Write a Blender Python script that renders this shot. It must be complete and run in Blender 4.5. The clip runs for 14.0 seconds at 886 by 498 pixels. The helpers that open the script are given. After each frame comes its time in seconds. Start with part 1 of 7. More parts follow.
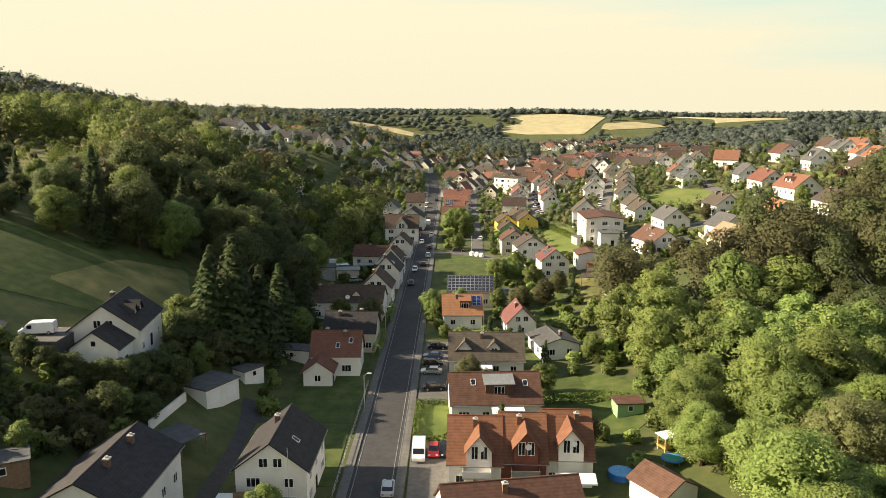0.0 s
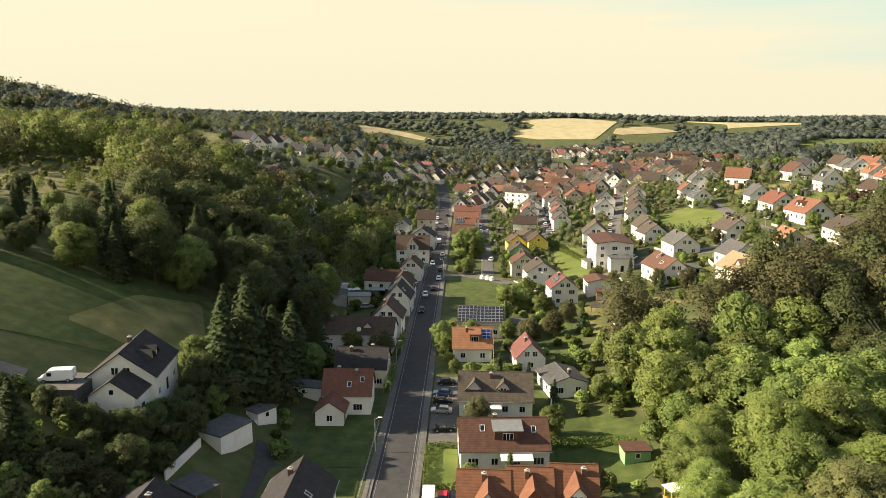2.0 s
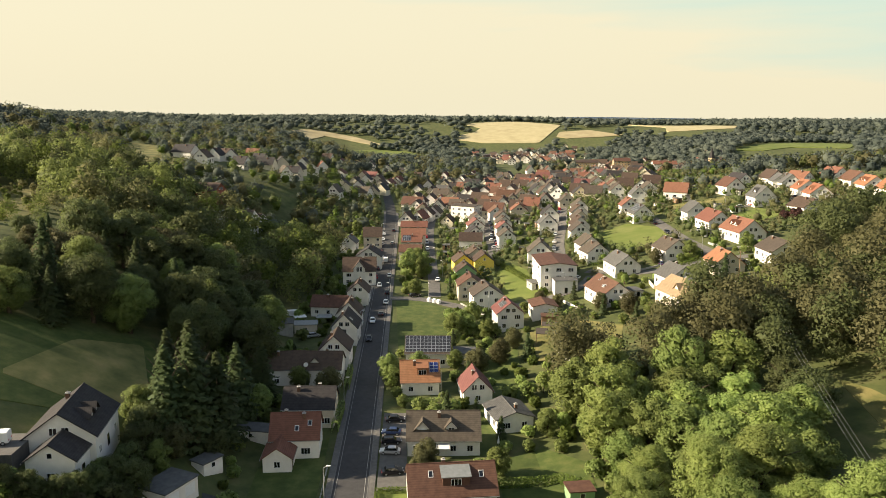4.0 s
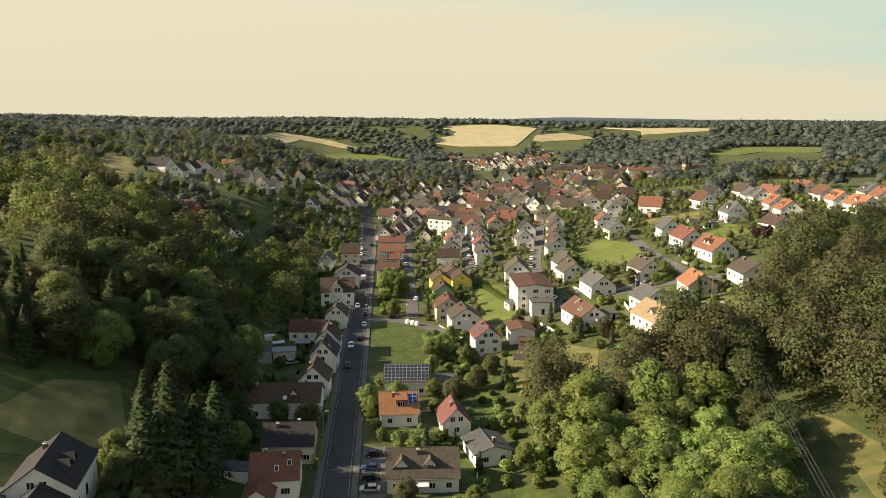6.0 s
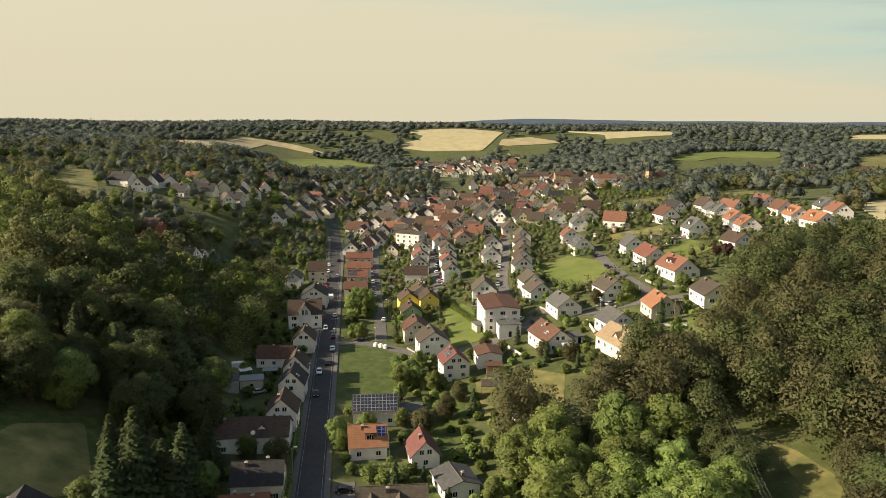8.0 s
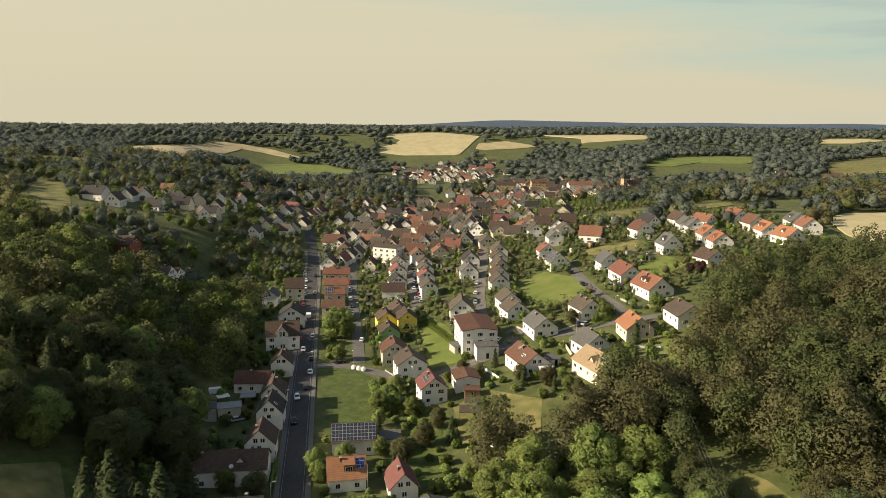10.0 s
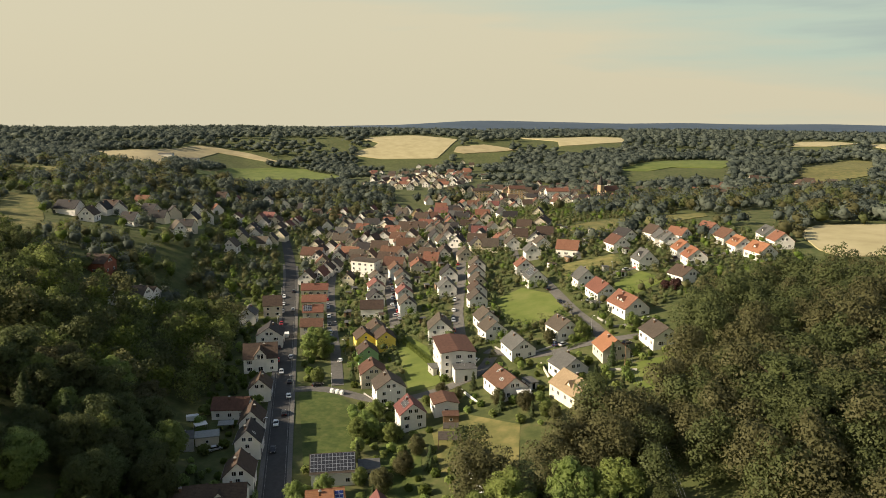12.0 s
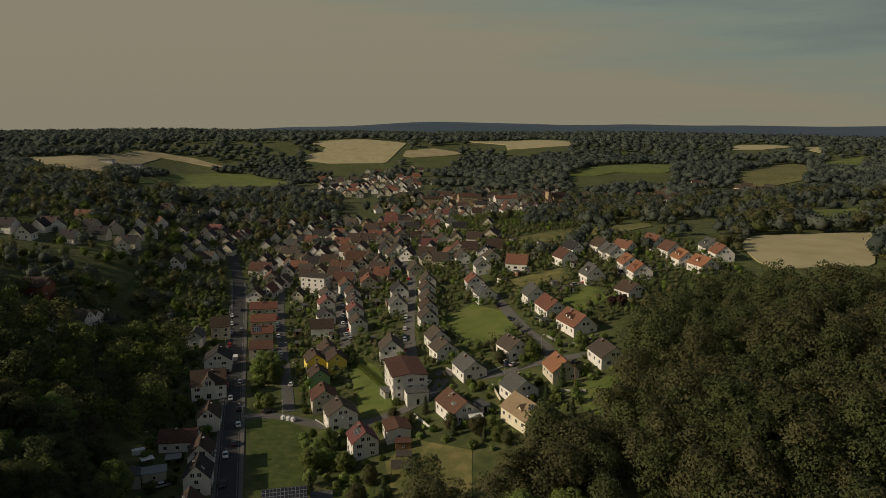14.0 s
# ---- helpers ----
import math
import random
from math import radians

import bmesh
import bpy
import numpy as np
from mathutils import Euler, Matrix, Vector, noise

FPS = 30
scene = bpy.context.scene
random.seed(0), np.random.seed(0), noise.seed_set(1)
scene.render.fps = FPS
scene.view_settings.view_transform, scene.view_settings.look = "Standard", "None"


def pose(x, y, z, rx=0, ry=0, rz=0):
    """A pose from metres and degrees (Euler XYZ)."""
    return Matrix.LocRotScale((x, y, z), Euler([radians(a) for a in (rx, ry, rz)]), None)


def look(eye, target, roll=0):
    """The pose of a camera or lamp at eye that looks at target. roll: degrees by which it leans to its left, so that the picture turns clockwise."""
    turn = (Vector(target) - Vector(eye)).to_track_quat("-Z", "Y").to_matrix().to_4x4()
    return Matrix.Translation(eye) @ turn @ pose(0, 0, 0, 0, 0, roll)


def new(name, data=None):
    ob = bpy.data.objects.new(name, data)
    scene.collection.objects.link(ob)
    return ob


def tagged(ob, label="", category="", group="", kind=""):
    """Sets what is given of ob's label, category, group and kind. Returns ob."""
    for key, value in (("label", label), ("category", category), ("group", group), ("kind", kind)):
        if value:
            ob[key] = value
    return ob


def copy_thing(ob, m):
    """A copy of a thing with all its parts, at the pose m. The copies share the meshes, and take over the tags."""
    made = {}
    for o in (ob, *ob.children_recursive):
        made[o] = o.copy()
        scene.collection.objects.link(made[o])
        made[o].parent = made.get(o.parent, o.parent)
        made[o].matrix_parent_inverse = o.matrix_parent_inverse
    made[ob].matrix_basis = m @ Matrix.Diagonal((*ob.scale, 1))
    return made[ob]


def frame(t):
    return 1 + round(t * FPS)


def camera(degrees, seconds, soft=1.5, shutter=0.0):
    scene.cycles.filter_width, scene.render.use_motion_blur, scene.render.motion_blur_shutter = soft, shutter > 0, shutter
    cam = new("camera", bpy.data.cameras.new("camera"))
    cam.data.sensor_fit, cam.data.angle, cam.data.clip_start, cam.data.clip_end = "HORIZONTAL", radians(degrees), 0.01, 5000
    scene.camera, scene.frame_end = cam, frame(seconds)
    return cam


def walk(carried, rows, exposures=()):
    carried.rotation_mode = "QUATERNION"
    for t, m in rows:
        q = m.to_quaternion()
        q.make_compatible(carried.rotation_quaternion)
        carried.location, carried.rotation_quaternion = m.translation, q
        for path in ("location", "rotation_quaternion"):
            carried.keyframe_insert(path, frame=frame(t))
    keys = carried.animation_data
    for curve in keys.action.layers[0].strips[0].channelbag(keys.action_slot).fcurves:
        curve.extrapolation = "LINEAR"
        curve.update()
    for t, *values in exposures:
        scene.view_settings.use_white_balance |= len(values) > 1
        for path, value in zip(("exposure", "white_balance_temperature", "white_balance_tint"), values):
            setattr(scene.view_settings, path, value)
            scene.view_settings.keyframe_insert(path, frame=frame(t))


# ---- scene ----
# The drone climbs straight up and turns slowly to its right; the gimbal holds one tilt.
cam = camera(62.72, 14.0, soft=0.75)
ROWS = [
    (0.0, 0.00, 0.00, 52.00, -0.00, -10.28, -0.17),
    (0.5, -0.03, -0.20, 54.14, 0.32, -10.27, -0.17),
    (1.0, -0.03, -0.37, 56.28, 0.63, -10.25, -0.21),
    (1.5, 0.01, -0.46, 58.44, 0.92, -10.26, -0.23),
    (2.0, 0.05, -0.43, 60.63, 0.89, -10.27, -0.29),
    (2.5, 0.12, -0.28, 62.84, 0.00, -10.29, -0.34),
    (3.0, 0.18, -0.06, 65.02, -1.33, -10.28, -0.33),
    (3.5, 0.23, 0.10, 67.19, -2.48, -10.28, -0.31),
    (6.0, 0.19, 0.15, 77.77, -5.15, -10.33, -0.20),
    (6.5, 0.16, 0.16, 79.91, -5.59, -10.34, -0.21),
    (7.0, 0.15, 0.18, 82.04, -6.33, -10.34, -0.18),
    (7.5, 0.18, 0.22, 84.17, -7.04, -10.34, -0.18),
    (8.0, 0.21, 0.27, 86.27, -7.75, -10.31, -0.21),
    (10.5, 0.20, 0.46, 96.64, -9.96, -10.29, -0.22),
    (11.0, 0.25, 0.55, 98.82, -10.41, -10.30, -0.20),
    (11.5, 0.37, 0.72, 101.08, -10.81, -10.33, -0.23),
    (12.0, 0.51, 0.92, 103.34, -11.27, -10.35, -0.24),
    (12.5, 0.63, 1.13, 105.57, -11.96, -10.35, -0.23),
    (13.0, 0.70, 1.38, 107.76, -12.95, -10.36, -0.28),
    (13.5, 0.71, 1.67, 109.90, -14.08, -10.36, -0.31),
    (14.0, 0.70, 1.99, 112.00, -15.25, -10.34, -0.25),
]
EXPOSURES = [(0.0, 1.24), (3.6, 1.17), (6.0, 0.95), (8.0, 0.82), (10.5, 0.7), (13.5, 0.62), (13.6, 0.56), (13.7, 0.45), (13.8, 0.06), (13.9, -0.37), (14.0, -0.8)]
walk(cam, [(t, pose(x, y, z, 90 + pitch, roll, yaw)) for t, x, y, z, yaw, pitch, roll in ROWS], EXPOSURES)

# ---- world, sun, exposure ----
SUN_AZ, SUN_EL = radians(-88), radians(25.6)          # compass turn from +y, clockwise; height
sun_dir = Vector((math.sin(SUN_AZ) * math.cos(SUN_EL), math.cos(SUN_AZ) * math.cos(SUN_EL), math.sin(SUN_EL)))
sun = new("sun", bpy.data.lights.new("sun", "SUN"))
sun.data.energy, sun.data.angle, sun.data.color = 5.6, radians(0.6), (1.0, 0.84, 0.62)
sun.matrix_world = look(sun_dir * 800, (0, 0, 0))

world = bpy.data.worlds.new("world")
scene.world = world
world.use_nodes = True
wn, wl = world.node_tree.nodes, world.node_tree.links
wn.clear()
w_out, w_bg = wn.new("ShaderNodeOutputWorld"), wn.new("ShaderNodeBackground")
w_sky = wn.new("ShaderNodeTexSky")
w_sky.sky_type, w_sky.sun_disc = "NISHITA", False
w_sky.sun_elevation, w_sky.sun_rotation = SUN_EL, SUN_AZ
w_sky.air_density, w_sky.dust_density, w_sky.ozone_density = 1.6, 5.0, 1.0
w_coord, w_sep = wn.new("ShaderNodeTexCoord"), wn.new("ShaderNodeSeparateXYZ")
wl.new(w_coord.outputs["Generated"], w_sep.inputs[0])
w_scale = wn.new("ShaderNodeVectorMath")
w_scale.operation = "MULTIPLY"
w_scale.inputs[1].default_value = (1.6, 1.6, 16.0)
wl.new(w_coord.outputs["Generated"], w_scale.inputs[0])
w_noise = wn.new("ShaderNodeTexNoise")
w_noise.inputs["Scale"].default_value, w_noise.inputs["Detail"].default_value = 1.3, 5.0
wl.new(w_scale.outputs[0], w_noise.inputs["Vector"])
# thin warm haze over the blue: thick low down and towards the sun, with streaks of high cloud
def w_math(op, a, b):
    n = wn.new("ShaderNodeMath")
    n.operation = op
    for k, v in enumerate((a, b)):
        if isinstance(v, (int, float)):
            n.inputs[k].default_value = v
        else:
            wl.new(v, n.inputs[k])
    return n.outputs[0]
w_haze = w_math("SUBTRACT", 1.34, w_math("MULTIPLY", w_sep.outputs["Z"], 3.5))
w_haze = w_math("SUBTRACT", w_haze, w_math("MULTIPLY", w_math("SUBTRACT", w_sep.outputs["X"], 0.05), 0.8))
w_haze = w_math("ADD", w_haze, w_math("MULTIPLY", w_math("SUBTRACT", w_noise.outputs["Fac"], 0.5), 1.2))
w_haze = w_math("ADD", w_haze, w_math("MULTIPLY", w_math("SUBTRACT", 1.0, w_sep.outputs["Y"]), 0.3))
w_ramp = wn.new("ShaderNodeValToRGB")
w_e = w_ramp.color_ramp.elements
w_e[0].position, w_e[0].color = 0.0, (0.13, 0.165, 0.225, 1)
w_e[1].position, w_e[1].color = 0.86, (0.44, 0.40, 0.285, 1)
w_k = w_e.new(0.45)
w_k.color = (0.325, 0.385, 0.32, 1)
wl.new(w_haze, w_ramp.inputs[0])
w_mix = wn.new("ShaderNodeMixRGB")
w_mix.inputs[0].default_value = 0.93
w_dim = wn.new("ShaderNodeMixRGB")
w_dim.blend_type, w_dim.inputs[0].default_value, w_dim.inputs[2].default_value = "MULTIPLY", 1.0, (0.1, 0.1, 0.1, 1)
wl.new(w_sky.outputs[0], w_dim.inputs[1])
wl.new(w_dim.outputs[0], w_mix.inputs[1])
wl.new(w_ramp.outputs[0], w_mix.inputs[2])
wl.new(w_mix.outputs[0], w_bg.inputs[0])
w_bg.inputs[1].default_value = 1.0
wl.new(w_bg.outputs[0], w_out.inputs[0])

# ---- materials ----
def material(name, colors, scale=1.0, rough=0.85, bump=0.0, bump_scale=30.0, island=0.0, thing=0.0, metal=0.0, wave=None, spec=0.3, translucent=0.0, big=0.0):
    """Two or three colours over a noise of that size in metres; island and thing: how far pieces and copies differ in brightness."""
    m = bpy.data.materials.new(name)
    m.use_nodes = True
    n, l = m.node_tree.nodes, m.node_tree.links
    b = n["Principled BSDF"]
    b.inputs["Roughness"].default_value, b.inputs["Metallic"].default_value = rough, metal
    b.inputs["Specular IOR Level"].default_value = spec
    co = n.new("ShaderNodeTexCoord")
    src = co.outputs["Object"]
    t = n.new("ShaderNodeTexNoise")
    t.inputs["Scale"].default_value, t.inputs["Detail"].default_value, t.inputs["Roughness"].default_value = 1.0 / scale, 6.0, 0.6
    l.new(src, t.inputs["Vector"])
    ramp = n.new("ShaderNodeValToRGB")
    e = ramp.color_ramp.elements
    e[0].position, e[1].position = 0.3, 0.7
    e[0].color, e[1].color = (*colors[0], 1), (*colors[-1], 1)
    if len(colors) == 3:
        k = e.new(0.5)
        k.color = (*colors[1], 1)
    l.new(t.outputs["Fac"], ramp.inputs[0])
    out = ramp.outputs[0]
    def gain(value, amount, out):
        mr = n.new("ShaderNodeMapRange")
        mr.inputs["To Min"].default_value, mr.inputs["To Max"].default_value = 1 - amount, 1 + amount
        l.new(value, mr.inputs["Value"])
        h = n.new("ShaderNodeHueSaturation")
        l.new(mr.outputs[0], h.inputs["Value"])
        l.new(out, h.inputs["Color"])
        return h.outputs[0]
    if island:
        out = gain(n.new("ShaderNodeNewGeometry").outputs["Random Per Island"], island, out)
    if thing:
        info = n.new("ShaderNodeObjectInfo")
        out = gain(info.outputs["Random"], thing, out)
        hue = n.new("ShaderNodeHueSaturation")
        mr = n.new("ShaderNodeMapRange")
        mr.inputs["To Min"].default_value, mr.inputs["To Max"].default_value = 0.5 - 0.06 * thing, 0.5 + 0.05 * thing
        l.new(info.outputs["Random"], mr.inputs["Value"])
        l.new(mr.outputs[0], hue.inputs["Hue"])
        l.new(out, hue.inputs["Color"])
        out = hue.outputs[0]
    if big:
        t2 = n.new("ShaderNodeTexNoise")
        t2.inputs["Scale"].default_value, t2.inputs["Detail"].default_value = 1.0 / (scale * 9), 3.0
        l.new(src, t2.inputs["Vector"])
        out = gain(t2.outputs["Fac"], big, out)
    heights = None
    if wave:
        # courses of tiles: wave = (metres between courses, depth, axis, darkening of the joints)
        wt = n.new("ShaderNodeTexWave")
        wt.wave_type, wt.wave_profile, wt.bands_direction = "BANDS", "SAW", wave[2]
        wt.inputs["Scale"].default_value, wt.inputs["Distortion"].default_value = 0.314 / wave[0], 0.25
        l.new(src, wt.inputs["Vector"])
        heights = wt.outputs["Fac"]
        out = gain(heights, wave[3], out)
    if bump:
        nb = n.new("ShaderNodeTexNoise")
        nb.inputs["Scale"].default_value, nb.inputs["Detail"].default_value = bump_scale, 4.0
        l.new(src, nb.inputs["Vector"])
        bp = n.new("ShaderNodeBump")
        bp.inputs["Strength"].default_value, bp.inputs["Distance"].default_value = bump, 0.05
        l.new(nb.outputs["Fac"], bp.inputs["Height"])
        l.new(bp.outputs[0], b.inputs["Normal"])
    l.new(out, b.inputs["Base Color"])
    if translucent:
        tr = n.new("ShaderNodeBsdfTranslucent")
        l.new(out, tr.inputs["Color"])
        mx = n.new("ShaderNodeMixShader")
        mx.inputs[0].default_value = translucent
        l.new(b.outputs[0], mx.inputs[1])
        l.new(tr.outputs[0], mx.inputs[2])
        l.new(mx.outputs[0], n["Material Output"].inputs["Surface"])
    return m


ROOFS = {}
for name, a, b in (
        ("dark", (0.020, 0.018, 0.019), (0.040, 0.036, 0.036)), ("grey", (0.06, 0.06, 0.058), (0.105, 0.103, 0.098)),
        ("brown", (0.045, 0.030, 0.023), (0.08, 0.055, 0.040)), ("greybrown", (0.05, 0.040, 0.032), (0.09, 0.073, 0.056)),
        ("brownred", (0.075, 0.038, 0.025), (0.125, 0.065, 0.043)), ("red", (0.125, 0.055, 0.036), (0.19, 0.085, 0.056)),
        ("terracotta", (0.12, 0.050, 0.028), (0.18, 0.078, 0.043)), ("orange", (0.2, 0.09, 0.048), (0.28, 0.13, 0.07)),
        ("redpink", (0.115, 0.046, 0.04), (0.175, 0.074, 0.062)), ("tan", (0.2, 0.14, 0.085), (0.28, 0.205, 0.13))):
    ROOFS[name] = material("roof_tiles_" + name, (a, b), 0.9, 0.8, 0.35, 9.0, thing=0.12, wave=(0.34, 0.03, "Y", 0.16), big=0.2)
WALLS = {}
for name, a, b in (
        ("white", (0.68, 0.655, 0.61), (0.77, 0.745, 0.70)), ("beige", (0.50, 0.45, 0.36), (0.60, 0.54, 0.44)),
        ("cream", (0.62, 0.56, 0.42), (0.72, 0.66, 0.52)), ("yellow", (0.68, 0.54, 0.1), (0.76, 0.62, 0.14)),
        ("green", (0.2, 0.34, 0.17), (0.25, 0.4, 0.2)), ("brick", (0.16, 0.06, 0.04), (0.24, 0.09, 0.06)), ("ochre", (0.34, 0.25, 0.15), (0.42, 0.32, 0.2))):
    WALLS[name] = material("render_" + name, (a, b), 1.6, 0.9, 0.15, 25.0, thing=0.05, big=0.1)
M_GLASS = bpy.data.materials.new("window_glass")
M_GLASS.use_nodes = True
g = M_GLASS.node_tree.nodes["Principled BSDF"]
g.inputs["Base Color"].default_value, g.inputs["Roughness"].default_value, g.inputs["Specular IOR Level"].default_value = (0.012, 0.014, 0.017, 1), 0.06, 0.6
M_FRAME = material("white_plastic", ((0.72, 0.72, 0.71), (0.8, 0.8, 0.79)), 0.6, 0.45)
M_WOOD = material("weathered_wood", ((0.16, 0.10, 0.06), (0.26, 0.17, 0.10)), 0.4, 0.8, 0.3)
M_WOODY = material("yellow_wood", ((0.5, 0.3, 0.08), (0.62, 0.4, 0.13)), 0.4, 0.7, 0.2)
M_BRICK = material("chimney_brick", ((0.12, 0.07, 0.05), (0.2, 0.12, 0.08)), 0.25, 0.9, 0.4)
M_METAL = material("galvanised_steel", ((0.42, 0.43, 0.43), (0.52, 0.53, 0.53)), 0.5, 0.45, metal=0.6)
M_ZINC = material("grey_sheet_metal", ((0.2, 0.21, 0.2), (0.28, 0.29, 0.28)), 0.8, 0.5, metal=0.3)
M_FELT = material("roofing_felt", ((0.07, 0.07, 0.07), (0.12, 0.12, 0.115)), 1.5, 0.9, 0.3, big=0.25)
M_CONCRETE = material("concrete", ((0.3, 0.29, 0.27), (0.42, 0.41, 0.38)), 1.2, 0.9, 0.3, big=0.2)
M_PV = material("solar_cells", ((0.016, 0.017, 0.022), (0.026, 0.027, 0.034)), 0.4, 0.35, spec=0.6)
M_PVB = material("solar_cells_blue", ((0.012, 0.02, 0.10), (0.02, 0.035, 0.16)), 0.4, 0.2, spec=0.6)
M_AWN = material("white_canvas", ((0.72, 0.71, 0.68), (0.8, 0.79, 0.76)), 0.7, 0.85)
M_BLUE = material("blue_plastic", ((0.03, 0.13, 0.42), (0.05, 0.18, 0.5)), 0.5, 0.4)
M_WATER = material("pool_water", ((0.06, 0.28, 0.5), (0.1, 0.36, 0.58)), 0.7, 0.05, 0.1, 3.0, spec=0.5)
M_TYRE = material("rubber", ((0.015, 0.015, 0.015), (0.025, 0.025, 0.025)), 0.2, 0.8)
M_ASPHALT = material("asphalt", ((0.042, 0.041, 0.041), (0.062, 0.06, 0.059)), 1.3, 0.9, 0.3, 40.0, big=0.25)
M_ASPHALT2 = material("old_asphalt", ((0.095, 0.09, 0.083), (0.14, 0.132, 0.12)), 1.3, 0.9, 0.3, 40.0, big=0.25)
M_PAVING = material("paving", ((0.095, 0.09, 0.083), (0.15, 0.142, 0.13)), 0.8, 0.9, 0.3, big=0.2)
M_KERB = material("kerb_stone", ((0.11, 0.11, 0.105), (0.17, 0.168, 0.16)), 0.6, 0.9, 0.2)
M_LINE = material("road_paint", ((0.08, 0.08, 0.076), (0.34, 0.34, 0.32)), 1.4, 0.7)
M_LAWN = material("lawn", ((0.036, 0.056, 0.012), (0.06, 0.083, 0.018), (0.095, 0.107, 0.03)), 3.0, 0.95, 0.6, 6.0, big=0.3)
M_GRASS = material("meadow_grass", ((0.042, 0.056, 0.016), (0.072, 0.086, 0.026), (0.115, 0.11, 0.045)), 5.0, 0.95, 0.7, 3.0, big=0.35)
M_DRY = material("dry_meadow", ((0.08, 0.09, 0.026), (0.14, 0.135, 0.045), (0.22, 0.185, 0.07)), 6.0, 0.95, 0.6, 3.0, big=0.35)
M_GREENFIELD = material("green_pasture", ((0.075, 0.105, 0.02), (0.115, 0.145, 0.03), (0.16, 0.175, 0.05)), 14.0, 0.95, 0.3, 1.0, big=0.2)
M_WHEAT = material("ripe_corn_field", ((0.33, 0.285, 0.155), (0.39, 0.34, 0.19), (0.44, 0.38, 0.225)), 18.0, 0.95, 0.3, 1.0, big=0.12)
M_WHEAT2 = material("stubble_field", ((0.28, 0.235, 0.13), (0.34, 0.285, 0.16), (0.40, 0.34, 0.20)), 22.0, 0.95, 0.3, 1.0, big=0.15)
M_BARK = material("bark", ((0.045, 0.032, 0.022), (0.10, 0.075, 0.05)), 0.5, 0.95, 0.5)
LEAVES = {}
for name, a, b in (
        ("mid", (0.165, 0.215, 0.064), (0.25, 0.305, 0.098)), ("bright", (0.23, 0.30, 0.085), (0.32, 0.39, 0.125)),
        ("dark", (0.092, 0.110, 0.045), (0.135, 0.162, 0.064)), ("olive", (0.175, 0.185, 0.075), (0.25, 0.255, 0.112)),
        ("brownish", (0.105, 0.106, 0.048), (0.165, 0.16, 0.075)),
        ("spruce", (0.06, 0.085, 0.037), (0.11, 0.14, 0.059)), ("hedge", (0.09, 0.13, 0.026), (0.155, 0.20, 0.045))):
    LEAVES[name] = material("leaves_" + name, (a, b), 2.2, 0.6, island=0.14, thing=0.22, spec=0.15, translucent=0.5)
M_COPPER = material("leaves_copper", ((0.045, 0.02, 0.018), (0.08, 0.035, 0.028)), 2.0, 0.6, island=0.4, translucent=0.25)
# distance haze is painted into these bluish colours of far woods and hills
M_FOREST = material("haze_tinted_foliage", ((0.085, 0.104, 0.092), (0.112, 0.132, 0.11), (0.145, 0.165, 0.128)), 60.0, 0.8, island=0.12, spec=0.1, translucent=0.4)
M_FOREST2 = material("haze_tinted_foliage_dark", ((0.06, 0.078, 0.07), (0.08, 0.098, 0.084), (0.105, 0.124, 0.098)), 60.0, 0.8, island=0.12, spec=0.1, translucent=0.4)
M_FARHILL = material("haze_tinted_hills", ((0.045, 0.07, 0.10), (0.06, 0.085, 0.12)), 120.0, 0.95)


SPOTS, OPEN = [], []          # where houses stand, and open ground


# ---- the lie of the land ----
def smooth(a, b, v):
    t = np.clip((v - a) / (b - a), 0, 1)
    return t * t * (3 - 2 * t)


def road_x(y):
    return -11.4 + 0.0146 * y - 10 * smooth(420, 640, y)


def capped(v, cap):
    return v / (1 + (v / cap) ** 4) ** 0.25


def height(x, y):
    """The ground's height: a valley with the road on its floor, a wooded slope to the west, a housed slope to the east, ridges far off."""
    x, y = np.asarray(x, float), np.asarray(y, float)
    base = 0.018 * np.clip(y - 130, 0, 640) - 6 * smooth(820, 1300, y)
    west_d = np.maximum(0, road_x(y) - x - 21 - 24 * smooth(150, 380, y))
    west = capped(0.48 * west_d, 40) * (1 - 0.96 * smooth(820, 1150, y))
    spur = 13 * smooth(385, 465, y) * (1 - smooth(720, 1000, y)) * np.exp(-((x + 62) / 44) ** 2)
    knoll = 33 * np.exp(-((x + 380) / 118) ** 2 - ((y - 540) / 150) ** 2)
    east = capped(0.2 * np.maximum(0, x - 28), 35) * (1 - smooth(350, 750, y - 0.25 * (x - 100)))
    r, a = np.hypot(x, y), np.arctan2(x, y)
    rise = smooth(1340, 1720, r)
    plateau = (36 * (1 - smooth(-0.2, -0.06, a)) * smooth(870, 1150, r) + 21 * smooth(0.28, 0.45, a) * smooth(900, 1220, r)) * (1 - rise)
    wave = 3.5 * np.sin(x / 310 + 1.3) * np.sin(y / 420 + 0.4) + 3 * np.sin(x / 170 + y / 260)
    far = (54 - 8 * smooth(0.12, 0.4, a)) * rise * (1 - 0.75 * smooth(2250, 2900, r)) + wave * smooth(800, 1500, r)
    hill = smooth(3500, 4300, r) * (40 + 16 * np.exp(-((a - 0.27) / 0.07) ** 2) + 10 * np.exp(-((a - 0.41) / 0.06) ** 2) + 3 * np.sin(a * 40))
    return base + west + spur + knoll + east + plateau + far + hill * smooth(-0.1, 0.25, a)


# ---- building helpers ----
def part(name, bm, mat, parent, label=""):
    """One mesh object from a bmesh, under a thing or a part."""
    me = bpy.data.meshes.new(name)
    bm.to_mesh(me)
    bm.free()
    for m in (mat if isinstance(mat, (list, tuple)) else [mat]):
        me.materials.append(m)
    ob = new(name, me)
    ob.parent = parent
    if label:
        ob["label"] = label
    return ob


